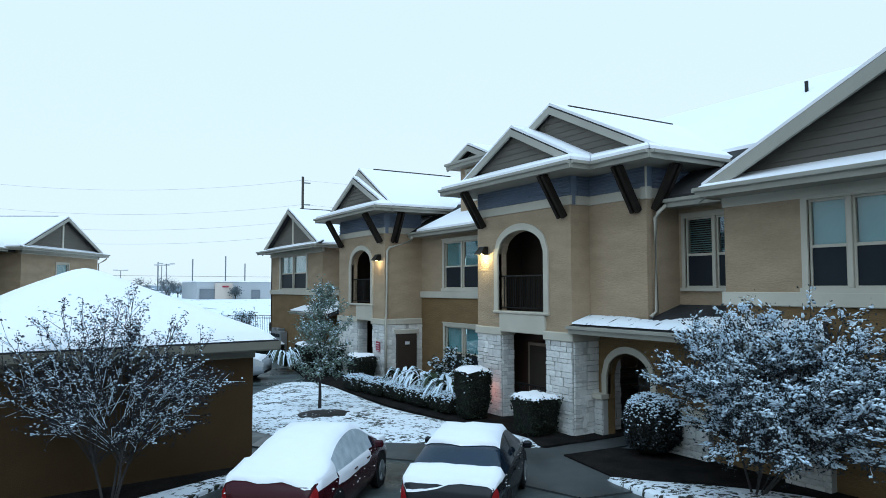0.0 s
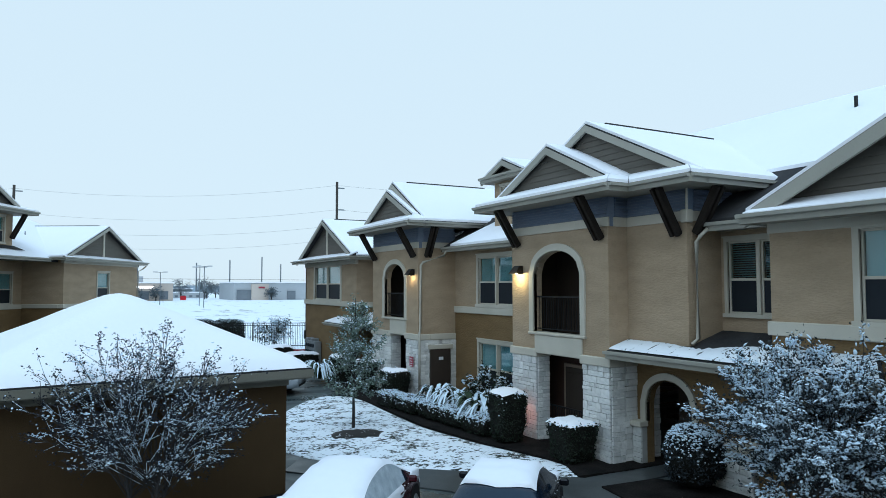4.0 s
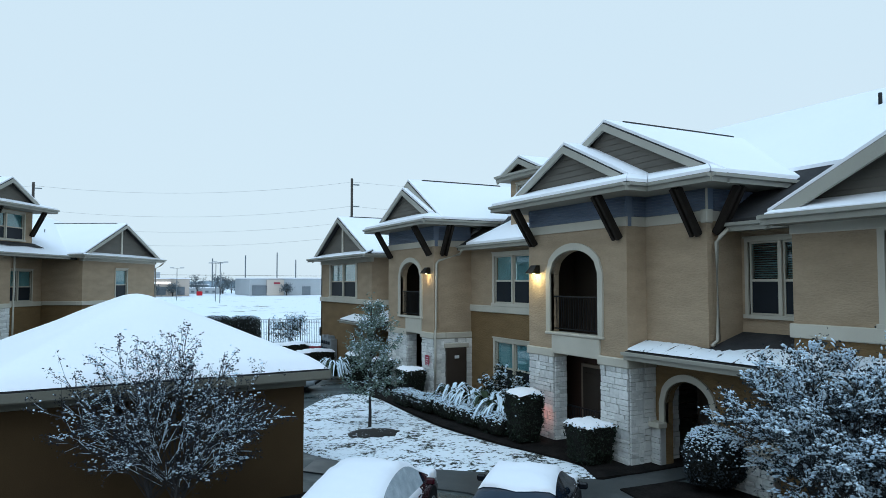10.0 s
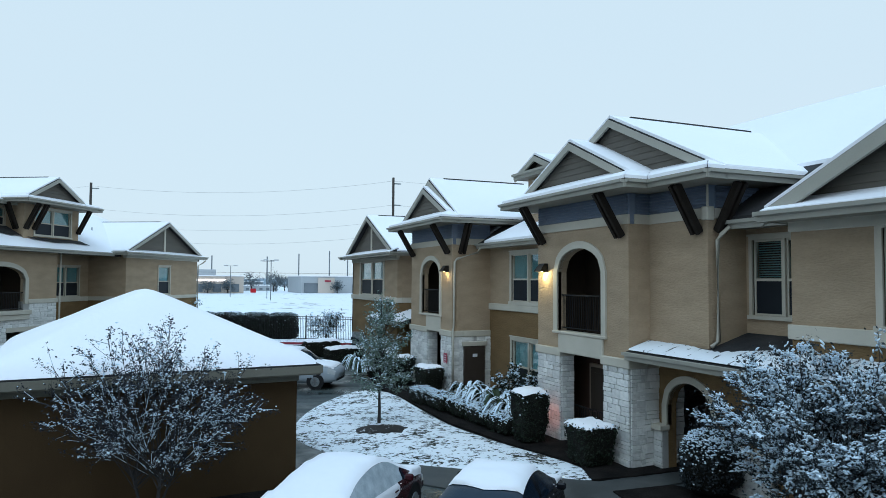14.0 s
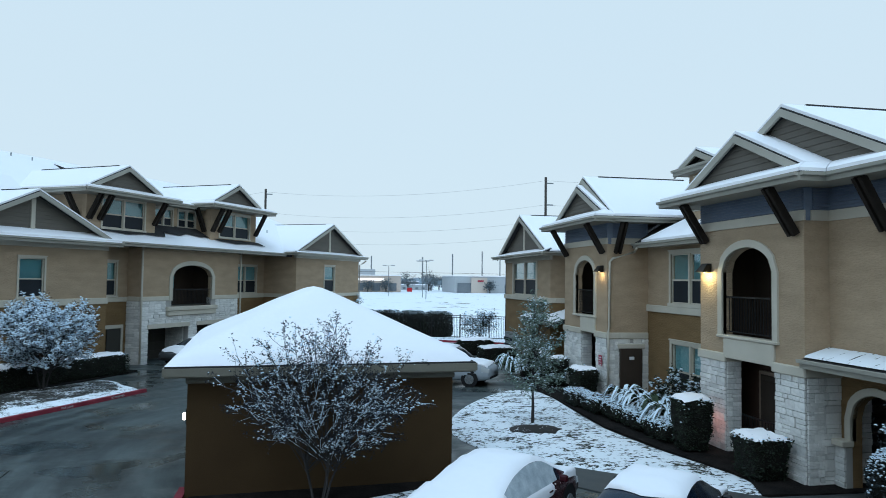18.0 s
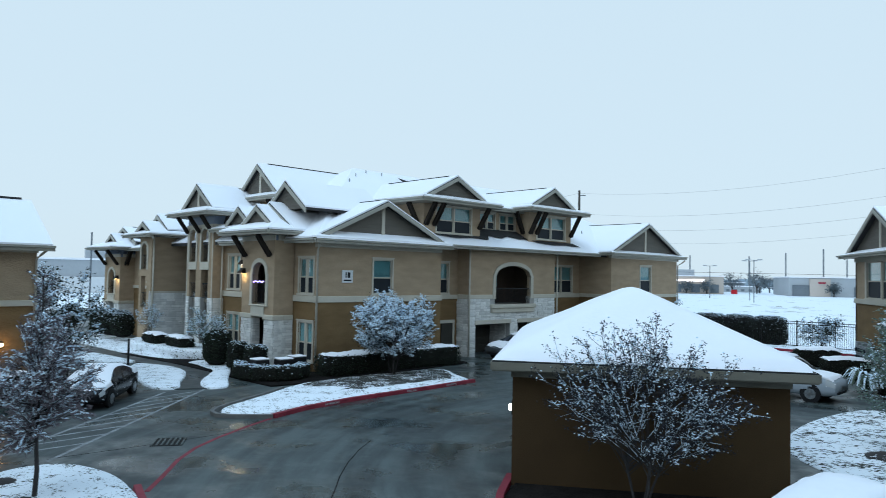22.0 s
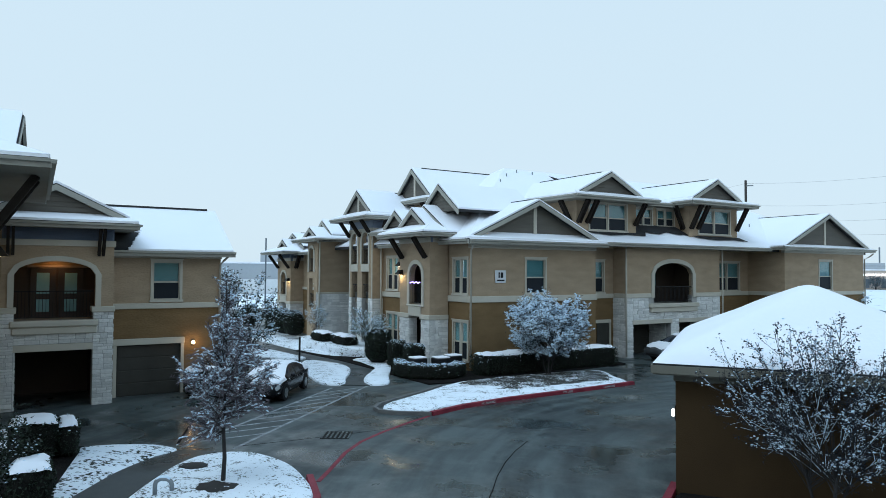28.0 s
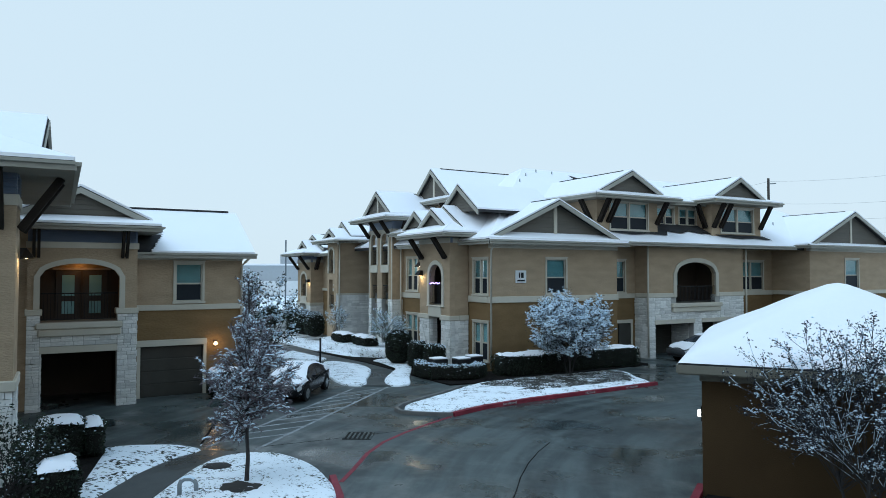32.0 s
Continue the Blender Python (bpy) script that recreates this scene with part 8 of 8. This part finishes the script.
    for s in (-1, 1):
        mb = bmesh.new()
        add_box(mb, s * 1.0 - 0.09, s * 1.0 + 0.09, 0.74, 0.84, 0.93, 1.06, 0.03)
        part("mirror", mb, col, t)
        for yy in (-1.36, 1.38):
            r = 0.325
            wb = bmesh.new()
            bmesh.ops.create_cone(wb, cap_ends=True, segments=20, radius1=r, radius2=r, depth=0.22, matrix=Matrix.Translation((s * 0.79, yy, r)) @ Matrix.Rotation(math.pi / 2, 4, "Y"))
            bmesh.ops.bevel(wb, geom=[e for e in wb.edges if len(e.link_faces) == 2 and any(len(f.verts) > 6 for f in e.link_faces)], offset=0.03, segments=2, affect="EDGES")
            wh = part("wheel", wb, TYRE, t)
            rb = bmesh.new()
            bmesh.ops.create_cone(rb, cap_ends=True, segments=20, radius1=r * 0.66, radius2=r * 0.62, depth=0.02, matrix=Matrix.Translation((s * 0.902, yy, r)) @ Matrix.Rotation(math.pi / 2, 4, "Y"))
            part("rim", rb, METAL_GREY, wh)
            for q in range(5):
                sp = bmesh.new()
                add_box(sp, -0.012, 0.012, -0.03, 0.03, 0.0, r * 0.62, 0.0, pose(s * 0.914, yy, r, q * 72))
                part("spoke", sp, CHROME, wh)
            ab = bmesh.new()
            bmesh.ops.create_cone(ab, cap_ends=True, segments=22, radius1=r + 0.06, radius2=r + 0.06, depth=0.06, matrix=Matrix.Translation((s * 0.866, yy, r + 0.02)) @ Matrix.Rotation(math.pi / 2, 4, "Y"))
            part("wheel_arch", ab, TYRE, t)
        for yy in (-0.35, 0.45):
            box("door_handle", t, col, s * 0.895 - 0.012, s * 0.895 + 0.012, yy - 0.1, yy + 0.06, 0.80, 0.825, 0.006)
    box("bumper", t, TYRE, -0.6, 0.6, 2.18, 2.27, 0.34, 0.46, 0.03)
    box("bumper", t, TYRE, -0.62, 0.62, -2.27, -2.18, 0.40, 0.52, 0.03)
    box("number_plate", t, SIGN_WHITE, -0.17, 0.17, -2.255, -2.235, 0.60, 0.70, 0.004)
    return t


car("saloon_car", "dark red saloon car buried under fresh snow", pose(5.0, 11.9, 0, 0, 0, -41), paint("dark_red_paint", (0.045, 0.006, 0.010)), 0.96, "buried", seed=2)
car("saloon_car", "black saloon car with snow on roof and boot", pose(7.4, 10.45, 0, 0, 0, -43), paint("black_paint", (0.008, 0.009, 0.012)), 0.95, "lid", seed=3)
car("silver_suv", "silver off-roader parked by the far wing, snow on top", pose(7.35, 30.2, 0, 0, 0, -120), paint("silver_paint", (0.34, 0.38, 0.42)), 0.98, "lid", UTILITY, 4)
car("saloon_car", "black car parked beside the path, thick snow on glass", pose(-16.5, 19.5, 0, 0, 0, -156) @ Matrix.Diagonal((1, 1, 0.9, 1)), paint("black_paint", (0.008, 0.008, 0.010)), 0.93, "full", seed=5)
car("saloon_car", "grey saloon car standing before the garage", bldB.matrix_world @ pose(12.7, -2.0, 0, 0, 0, 80), paint("grey_paint", (0.05, 0.055, 0.06)), 0.96, "lid", seed=6)

# ---------------------------------------------------------------- signs and small fittings
def text_mesh(body, size, mat, parent, m, name="lettering"):
    cu = bpy.data.curves.new(name, "FONT")
    cu.body, cu.size, cu.align_x, cu.align_y, cu.extrude = body, size, "CENTER", "CENTER", 0.002
    tmp = bpy.data.objects.new("tmp", cu)
    scene.collection.objects.link(tmp)
    me = bpy.data.meshes.new_from_object(tmp.evaluated_get(bpy.context.evaluated_depsgraph_get()))
    bpy.data.objects.remove(tmp)
    me.materials.clear()
    me.materials.append(mat)
    return put(name, me, parent, "", m)


sg = thing("building_sign", "white square sign with dark figures on the stucco", "sign", bldB.matrix_world @ pose(1.82, -0.03, 4.45))
box("plate", sg, SIGN_WHITE, -0.32, 0.32, -0.03, 0.0, -0.3, 0.3, 0.01)
box("figure_bar", sg, SIGN_BLACK, -0.13, -0.06, -0.04, -0.03, -0.06, 0.2, 0.0)
box("figure_bar", sg, SIGN_BLACK, 0.0, 0.15, -0.04, -0.03, -0.06, 0.2, 0.0)
box("text_bar", sg, SIGN_BLACK, -0.22, 0.22, -0.04, -0.03, -0.22, -0.15, 0.0)
for x, z, w in ((-11.5, 1.55, 0.42),):
    rs = thing("warning_sign", "small red and white notice on the stone pier", "sign", bldA.matrix_world @ pose(x, -0.09, z))
    box("plate", rs, RED_SIGN, -0.17, 0.17, -0.02, 0, -0.2, 0.2, 0.008)
    for q in range(4):
        box("text_bar", rs, SIGN_WHITE, -0.12, 0.12, -0.026, -0.02, 0.10 - q * 0.09, 0.125 - q * 0.09, 0.0)
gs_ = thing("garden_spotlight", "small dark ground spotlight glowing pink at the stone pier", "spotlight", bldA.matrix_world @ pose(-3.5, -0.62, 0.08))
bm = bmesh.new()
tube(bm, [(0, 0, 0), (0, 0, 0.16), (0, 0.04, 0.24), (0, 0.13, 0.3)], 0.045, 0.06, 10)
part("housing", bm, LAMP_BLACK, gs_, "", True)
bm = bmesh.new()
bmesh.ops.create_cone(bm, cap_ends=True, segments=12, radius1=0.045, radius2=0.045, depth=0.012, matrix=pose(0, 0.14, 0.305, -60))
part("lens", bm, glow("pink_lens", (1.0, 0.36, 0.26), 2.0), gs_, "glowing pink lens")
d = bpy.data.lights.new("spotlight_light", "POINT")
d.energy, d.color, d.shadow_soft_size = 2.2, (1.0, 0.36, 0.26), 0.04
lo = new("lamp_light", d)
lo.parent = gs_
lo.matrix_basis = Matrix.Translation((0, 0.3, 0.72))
ds = thing("door_notice", "pale notice on the utility door", "sign", bldA.matrix_world @ pose(-10.965, 0.96, 1.68, 0, 0, 90))
box("plate", ds, SIGN_WHITE, -0.1, 0.1, -0.02, 0, -0.06, 0.06, 0.004)
# lettering on the red kerb
WORN_WHITE = surface("worn_white_paint", (0.22, 0.21, 0.22), (0.62, 0.62, 0.62), 5, 30, 0.2, 0.6)
for k, f, word in ((1, 0.5, "NO PARKING"), (3, 0.5, "FIRE LANE"), (4, 0.75, "NO PARKING")):
    u, v = Vector(RED_RUN[k]), Vector(RED_RUN[k + 1])
    d = (v - u).normalized() * 0.5
    a, c = u.lerp(v, f) - d, u.lerp(v, f) + d
    d = (c - a).normalized()
    mid = (a + c) / 2 + Vector((d.y, -d.x)) * 0.085
    text_mesh(word, 0.11, WORN_WHITE, kr, Matrix.Translation((mid.x, mid.y, 0.066)) @ pose(0, 0, 0, 80, 0, math.degrees(math.atan2(d.y, d.x))))
# lights strung along the balcony
fl = thing("light_string", "string of small violet lights on the balcony rail", "string lights", eb.matrix_world @ pose(0.85, 0.06, 4.15))
GLOW_V = glow("violet_led", (0.42, 0.30, 1.0), 5)
for i in range(14):
    bm = bmesh.new()
    bmesh.ops.create_icosphere(bm, subdivisions=1, radius=0.028, matrix=Matrix.Translation((0.04 + i * 0.085, -0.02, -0.06 * math.sin(i * 0.7) ** 2)))
    part("led", bm, GLOW_V, fl)
# meters and cabinets
for i in range(3):
    ac = thing("utility_box", "dark utility box with snow on its lid", "utility box", bldB.matrix_world @ pose(-2.5 + i * 0.95, 0.35 - 0.45 * (i % 2), 0.05))
    box("case", ac, IRON, -0.34, 0.34, -0.31, 0.31, 0, 0.72, 0.03)
    box("snow_lid", ac, SNOW, -0.33, 0.33, -0.3, 0.3, 0.72, 0.79, 0.03, "snow on the lid")
mt = thing("meter_bank", "grey electric meter bank beside the far wing", "meter", bldA.matrix_world @ pose(-24.7, 0.06, 0.0))
for i in range(4):
    box("cabinet", mt, METAL_GREY, -0.9 + i * 0.42, -0.52 + i * 0.42, -0.2, 0.2, 0.0, 1.62 - 0.15 * (i % 2), 0.02)
    for q in range(3):
        mb = bmesh.new()
        bmesh.ops.create_cone(mb, cap_ends=True, segments=12, radius1=0.1, radius2=0.09, depth=0.1, matrix=Matrix.Translation((-0.71 + i * 0.42, -0.24, 0.52 + q * 0.36)) @ Matrix.Rotation(math.pi / 2, 4, "X"))
        part("meter", mb, SCREEN, mt)
bf = thing("standpipe", "grey looped standpipe with a cap of snow", "standpipe", pose(-9.95, 9.0, 0.14, 0, 0, 30) @ Matrix.Scale(0.6, 4))
bm = bmesh.new()
tube(bm, [(-0.28, 0, 0), (-0.28, 0, 0.35), (-0.24, 0, 0.46), (-0.12, 0, 0.54), (0.12, 0, 0.54), (0.24, 0, 0.46), (0.28, 0, 0.35), (0.28, 0, 0.16)], 0.075, 0.075, 10)
part("pipe", bm, METAL_GREY, bf, "", True)
bm = bmesh.new()
tube(bm, [(-0.22, 0, 0.53), (-0.1, 0, 0.60), (0.1, 0, 0.60), (0.22, 0, 0.53)], 0.06, 0.06, 8)
part("snow_cap", bm, SNOW_SHADE_BLUE, bf, "snow on the bend", True)
ps = thing("bollard_post", "slim dark post on the lawn", "post", pose(-21.19, 26.48, 0.0))
pipe("post", ps, IRON, [(0, 0, 0), (0, 0, 1.35)], 0.05)
for x, y, z, h in ((2.8, 6.2, 9.33, 0.3),):
    vp = thing("roof_vent", "small dark vent pipe through the roof snow", "roof vent", bldA.matrix_world @ pose(x, y, z - 0.3))
    pipe("pipe", vp, IRON, [(0, 0, 0), (0, 0, h + 0.3)], 0.05)
for x, y in ((4.9, 2.9), (6.4, 6.2), (2.8, 5.0), (7.6, 7.2), (9.0, 8.0), (10.2, 7.9), (24.5, 2.2)):
    zz = 6.25 + min((y + 0.65) * 0.541, (x + 0.7) * 0.55)
    vp = thing("roof_vent", "small dark vent pipe through the roof snow", "roof vent", bldB.matrix_world @ pose(x, y, zz - 0.1))
    pipe("pipe", vp, METAL_GREY, [(0, 0, 0), (0, 0, 0.36)], 0.035)
bn = thing("litter_bin", "black bin with snow on its lid by the clipped shrub", "bin", pose(12.2, 18.1, 0.07))
bm = bmesh.new()
bmesh.ops.create_cone(bm, cap_ends=True, segments=16, radius1=0.24, radius2=0.27, depth=0.6, matrix=Matrix.Translation((0, 0, 0.3)))
part("drum", bm, IRON, bn)
bm = bmesh.new()
bmesh.ops.create_cone(bm, cap_ends=True, segments=16, radius1=0.27, radius2=0.2, depth=0.08, matrix=Matrix.Translation((0, 0, 0.64)))
part("snow_lid", bm, SNOW, bn)

# ---------------------------------------------------------------- beyond the drive
fn = thing("iron_fence", "black iron picket fence at the field's edge", "fence", pose(4.0, 57.0, 0, 0, 0, math.degrees(math.atan2(-6.4, 12.0))))
bm = bmesh.new()
add_box(bm, -0.03, 0.03, -0.03, 0.03, 0, 1.95)
post_me = bm_mesh(bm, "post", IRON)
bm = bmesh.new()
add_box(bm, -0.011, 0.011, -0.011, 0.011, 0.1, 1.85)
pick_me = bm_mesh(bm, "picket", IRON)
FL = 13.6
for z in (0.15, 1.65, 1.82):
    box("rail", fn, IRON, 0, FL, -0.02, 0.02, z, z + 0.04, 0)
for i in range(int(FL / 2.4) + 1):
    put("post", post_me, fn, m=pose(i * 2.4, 0, 0))
for i in range(int(FL / 0.13)):
    put("picket", pick_me, fn, m=pose(i * 0.13 + 0.06, 0, 0))
for i in range(4):
    hedge("tall_hedge", "tall dark hedge flecked with snow behind the iron fence", (5.2 + i * 1.95, 57.3 - i * 1.0, 0), -27, 2.25, 1.4, 2.05, 400 + i, False, 0.12, None, 0.2, 0.5, 140, "fence hedge")
tree("small_tree", "small dark evergreen with snow behind the fence", (14.3, 53.4, 0), 0.4, (0, 0, 1.1), (1.2, 1.2, 1.0), 3, 12, 5, 12, 0.12, LEAF, 5, 0.07, 0.04, 410, 0.3)
tree("small_tree", "snowy evergreen behind the low garage", (3.4, 56.0, 0), 0.5, (0, 0, 1.5), (2.2, 1.5, 1.5), 3, 14, 5, 10, 0.13, LEAF_PALE, 9, 0.09, 0.04, 411, 0.3)
tagged(strip("kerb", [(8.0, 50.9), (10.6, 50.0), (14.6, 47.8), (18, 46.5)], 0.25, 0, 0.15, RED), "red kerb at the drive's end", "kerb", kind="structure")
tagged(mound("lawn_strip", smooth_loop([(7, 51.6), (10.8, 50.4), (15, 48.3), (18, 47), (19, 49), (15, 51), (9, 54)]), 0.1, LAWN_THICK), "snowy verge before the fence", "lawn", kind="structure")
hedge("clipped_hedge", "clipped hedge with a snow lid at the drive's end", (11.2, 41.5, 0), 10, 2.4, 1.2, 1.0, 420, dens=140, group="drive end hedges")
hedge("clipped_hedge", "clipped hedge with a snow lid at the drive's end", (11.6, 37.6, 0), 10, 2.2, 1.1, 0.9, 421, dens=140, group="drive end hedges")
bx = thing("mail_post", "dark post box at the fence end", "post box", pose(15.2, 47.4, 0))
box("stand", bx, IRON, -0.15, 0.15, -0.15, 0.15, 0, 0.9, 0.02)
box("box", bx, IRON, -0.3, 0.3, -0.25, 0.25, 0.9, 1.5, 0.03)

# poles and wires
for x, y, h in ((26.9, 75.0, 16.6), (-6.0, 95.0, 16.6)):
    pl = thing("power_pole", "tall dark power pole with insulators", "power pole", pose(x, y, 0))
    pipe("pole", pl, WOOD, [(0, 0, 0), (0, 0, h)], 0.15)
    for z in (h - 0.7, h - 3.2, h - 5.0):
        box("insulator", pl, METAL_GREY, -0.1, 0.9, -0.07, 0.07, z - 0.07, z + 0.07, 0.02)
A_, B_ = Vector((26.9, 75, 0)), Vector((-6.0, 95, 0))
for i, z in enumerate((16.2, 13.4, 11.6, 10.0)):
    wr = thing("power_wire", "thin overhead wire sagging between poles", "wire", group="overhead wires")
    for k in range(-3, 3):
        p, q = A_ + (B_ - A_) * k, A_ + (B_ - A_) * (k + 1)
        pts = []
        for j in range(13):
            f = j / 12
            r = p.lerp(q, f)
            pts.append((r.x, r.y, z - 1.1 * 4 * f * (1 - f)))
        pipe("span", wr, METAL_GREY, pts, 0.012, "", 4)
wr = thing("power_wire", "low dark cable along the field", "wire", group="overhead wires")
pipe("span", wr, IRON, [(-160, 122, 6.6), (0, 118, 5.9), (70, 112, 5.6), (160, 100, 6.4)], 0.03, "", 4)

# far buildings beyond the field
def block(name, label, x0, x1, y0, y1, h, mat, windows=0, roof=True, turn=None):
    t = thing(name, label, "building", turn)
    box("wall", t, mat, x0, x1, y0, y1, 0, h, 0.0)
    if roof:
        box("roof_snow", t, SNOW, x0 - 0.3, x1 + 0.3, y0 - 0.3, y1, h, h + 0.35, 0.05, "snow on the flat roof")
    for i in range(windows):
        a = x0 + (x1 - x0) * (i + 0.3) / windows
        box("window", t, FAR_DARK, a, a + (x1 - x0) / windows * 0.45, y0 - 0.15, y0, 0.4, h * 0.55, 0.0)
    return t


f1 = block("far_shop", "pale tan flat-roofed shop across the field", 6, 30, 248, 270, 5.8, FAR_WALL, 4)
box("parapet", f1, FAR_GREY, 15, 21, 252, 262, 5.8, 8.2, 0.1)
box("lit_sign", f1, glow("shop_sign", (1.0, 0.97, 0.95), 1.2), 10, 24, 247.7, 247.95, 4.1, 4.8, 0.0, "lit white sign strip")
f2 = block("far_shop", "grey flat-roofed shop across the field with a red sign", 50, 92, 248, 275, 6.0, FAR_GREY, 0)
box("front", f2, FAR_WALL, 56, 62, 247, 248, 0, 5.6, 0.0)
box("porch", f2, FAR_DARK, 51, 56, 247.5, 248, 0, 3.6, 0.0)
box("sign", f2, RED_SIGN, 58.4, 60.6, 246.8, 247, 4.1, 4.7, 0.0)
box("door", f2, FAR_DARK, 69, 72, 247.6, 248, 0, 3.2, 0.0)
rc = thing("waste_container", "bright red waste container in the snow", "container", pose(33.0, 246, 0))
box("bin", rc, surface("red_container", (0.42, 0.012, 0.02), (0.5, 0.02, 0.03), 0.5, 5, 0, 0.5), -0.9, 0.9, -0.7, 0.7, 0.2, 1.6, 0.1)
for i, (x0, x1, y, h, mt_) in enumerate(((34, 48, 330, 3.6, FAR_DARK), (36, 50, 300, 2.2, FAR_GREY), (96, 150, 300, 5.0, FAR_GREY))):
    block("far_shop", "low dark building far across the field", x0, x1, y, y + 15, h, mt_, 5)
for x, y, h in ((26, 160, 9.2), (27.5, 176, 9.4), (20, 190, 8.4)):
    lp = thing("street_lamp", "tall car park lamp post", "street lamp", pose(x, y, 0))
    pipe("pole", lp, FAR_DARK, [(0, 0, 0), (0, 0, h)], 0.09)
    for dx in (-1.2, 1.2):
        box("lamp_head", lp, FAR_GREY, dx - 0.5, dx + 0.5, -0.2, 0.2, h - 0.1, h + 0.15, 0.02)
        box("arm", lp, FAR_DARK, min(0, dx), max(0, dx), -0.04, 0.04, h - 0.12, h - 0.04, 0)
for i, x in enumerate((60, 78, 96, 107, 126, 8, 30)):
    pl = thing("power_pole", "distant pylon pole on the horizon", "power pole", pose(x, 400, 0))
    pipe("pole", pl, FAR_DARK, [(0, 0, 0), (0, 0, 18 + (i % 3) * 2)], 0.35)
for i, (x, y, r, h) in enumerate(((36, 275, 3.2, 7), (44, 272, 3.6, 7.5), (47, 285, 3.0, 6.5), (29, 290, 2.6, 5.0), (53, 300, 3.0, 6), (120, 330, 4, 7), (18, 246, 1.3, 3.4), (24.5, 246.2, 1.5, 3.6), (62.5, 245, 1.0, 3.4))):
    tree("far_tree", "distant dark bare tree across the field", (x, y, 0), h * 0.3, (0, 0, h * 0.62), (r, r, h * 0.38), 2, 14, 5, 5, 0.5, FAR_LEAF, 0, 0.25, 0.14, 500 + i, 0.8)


def treeline(name, label, heads, dist, hmin, hmax, mat, seed):
    """A ragged far belt of trees along an arc round the place."""
    verts, faces = [], []
    n = 420
    for i in range(n + 1):
        a = radians(heads[0] + (heads[1] - heads[0]) * i / n)
        h = hmin + (hmax - hmin) * (0.5 + 0.5 * noise.noise((i * 0.09, seed, 0))) * (0.75 + 0.5 * noise.noise((i * 0.7, seed, 5)))
        x, y = math.sin(a) * dist, math.cos(a) * dist
        verts += [(x, y, -1), (x, y, max(0.4, h)), (x * 1.03, y * 1.03, max(0.3, h * 0.7))]
    for i in range(n):
        k = i * 3
        faces += [(k, k + 3, k + 4, k + 1), (k + 1, k + 4, k + 5, k + 2)]
    ob = put(name, link_mesh(name, verts, faces, mat))
    return tagged(ob, label, "trees", kind="stuff")


# treeline takes its haze from its colour
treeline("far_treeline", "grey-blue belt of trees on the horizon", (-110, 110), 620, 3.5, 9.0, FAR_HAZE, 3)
# buildings seen between the wings
wh_m = pose(-98, 108, 0, 0, 0, 40)
w1 = block("far_warehouse", "long grey warehouse behind the gardens", -45, 40, 0, 30, 6.2, FAR_GREY, 0, True, wh_m)
box("upper_block", w1, FAR_GREY, -2, 12, 2, 20, 6.2, 8.6, 0.1)
box("sign_bars", w1, FAR_DARK, 3, 9, 1.8, 2.0, 6.9, 7.6, 0)
box("pale_wall", w1, SIGN_WHITE, -10, 30, -0.4, 0, 0, 3.0, 0.0, "pale loading wall")
lp = thing("street_lamp", "slim tall lamp post behind the gardens", "street lamp", pose(-62, 68, 0))
pipe("pole", lp, FAR_DARK, [(0, 0, 0), (0, 0, 9)], 0.1)
for i in range(7):
    tree("far_tree", "dark snow-flecked tree behind the parked cars", (-42 - i * 5.2, 38 + (i * 37 % 11) * 1.6, 0), 1.0, (0, 0, 2.6), (2.3, 2.3, 2.0), 2, 12, 5, 8, 0.28, LEAF, 8, 0.06, 0.08, 540 + i, 0.5)
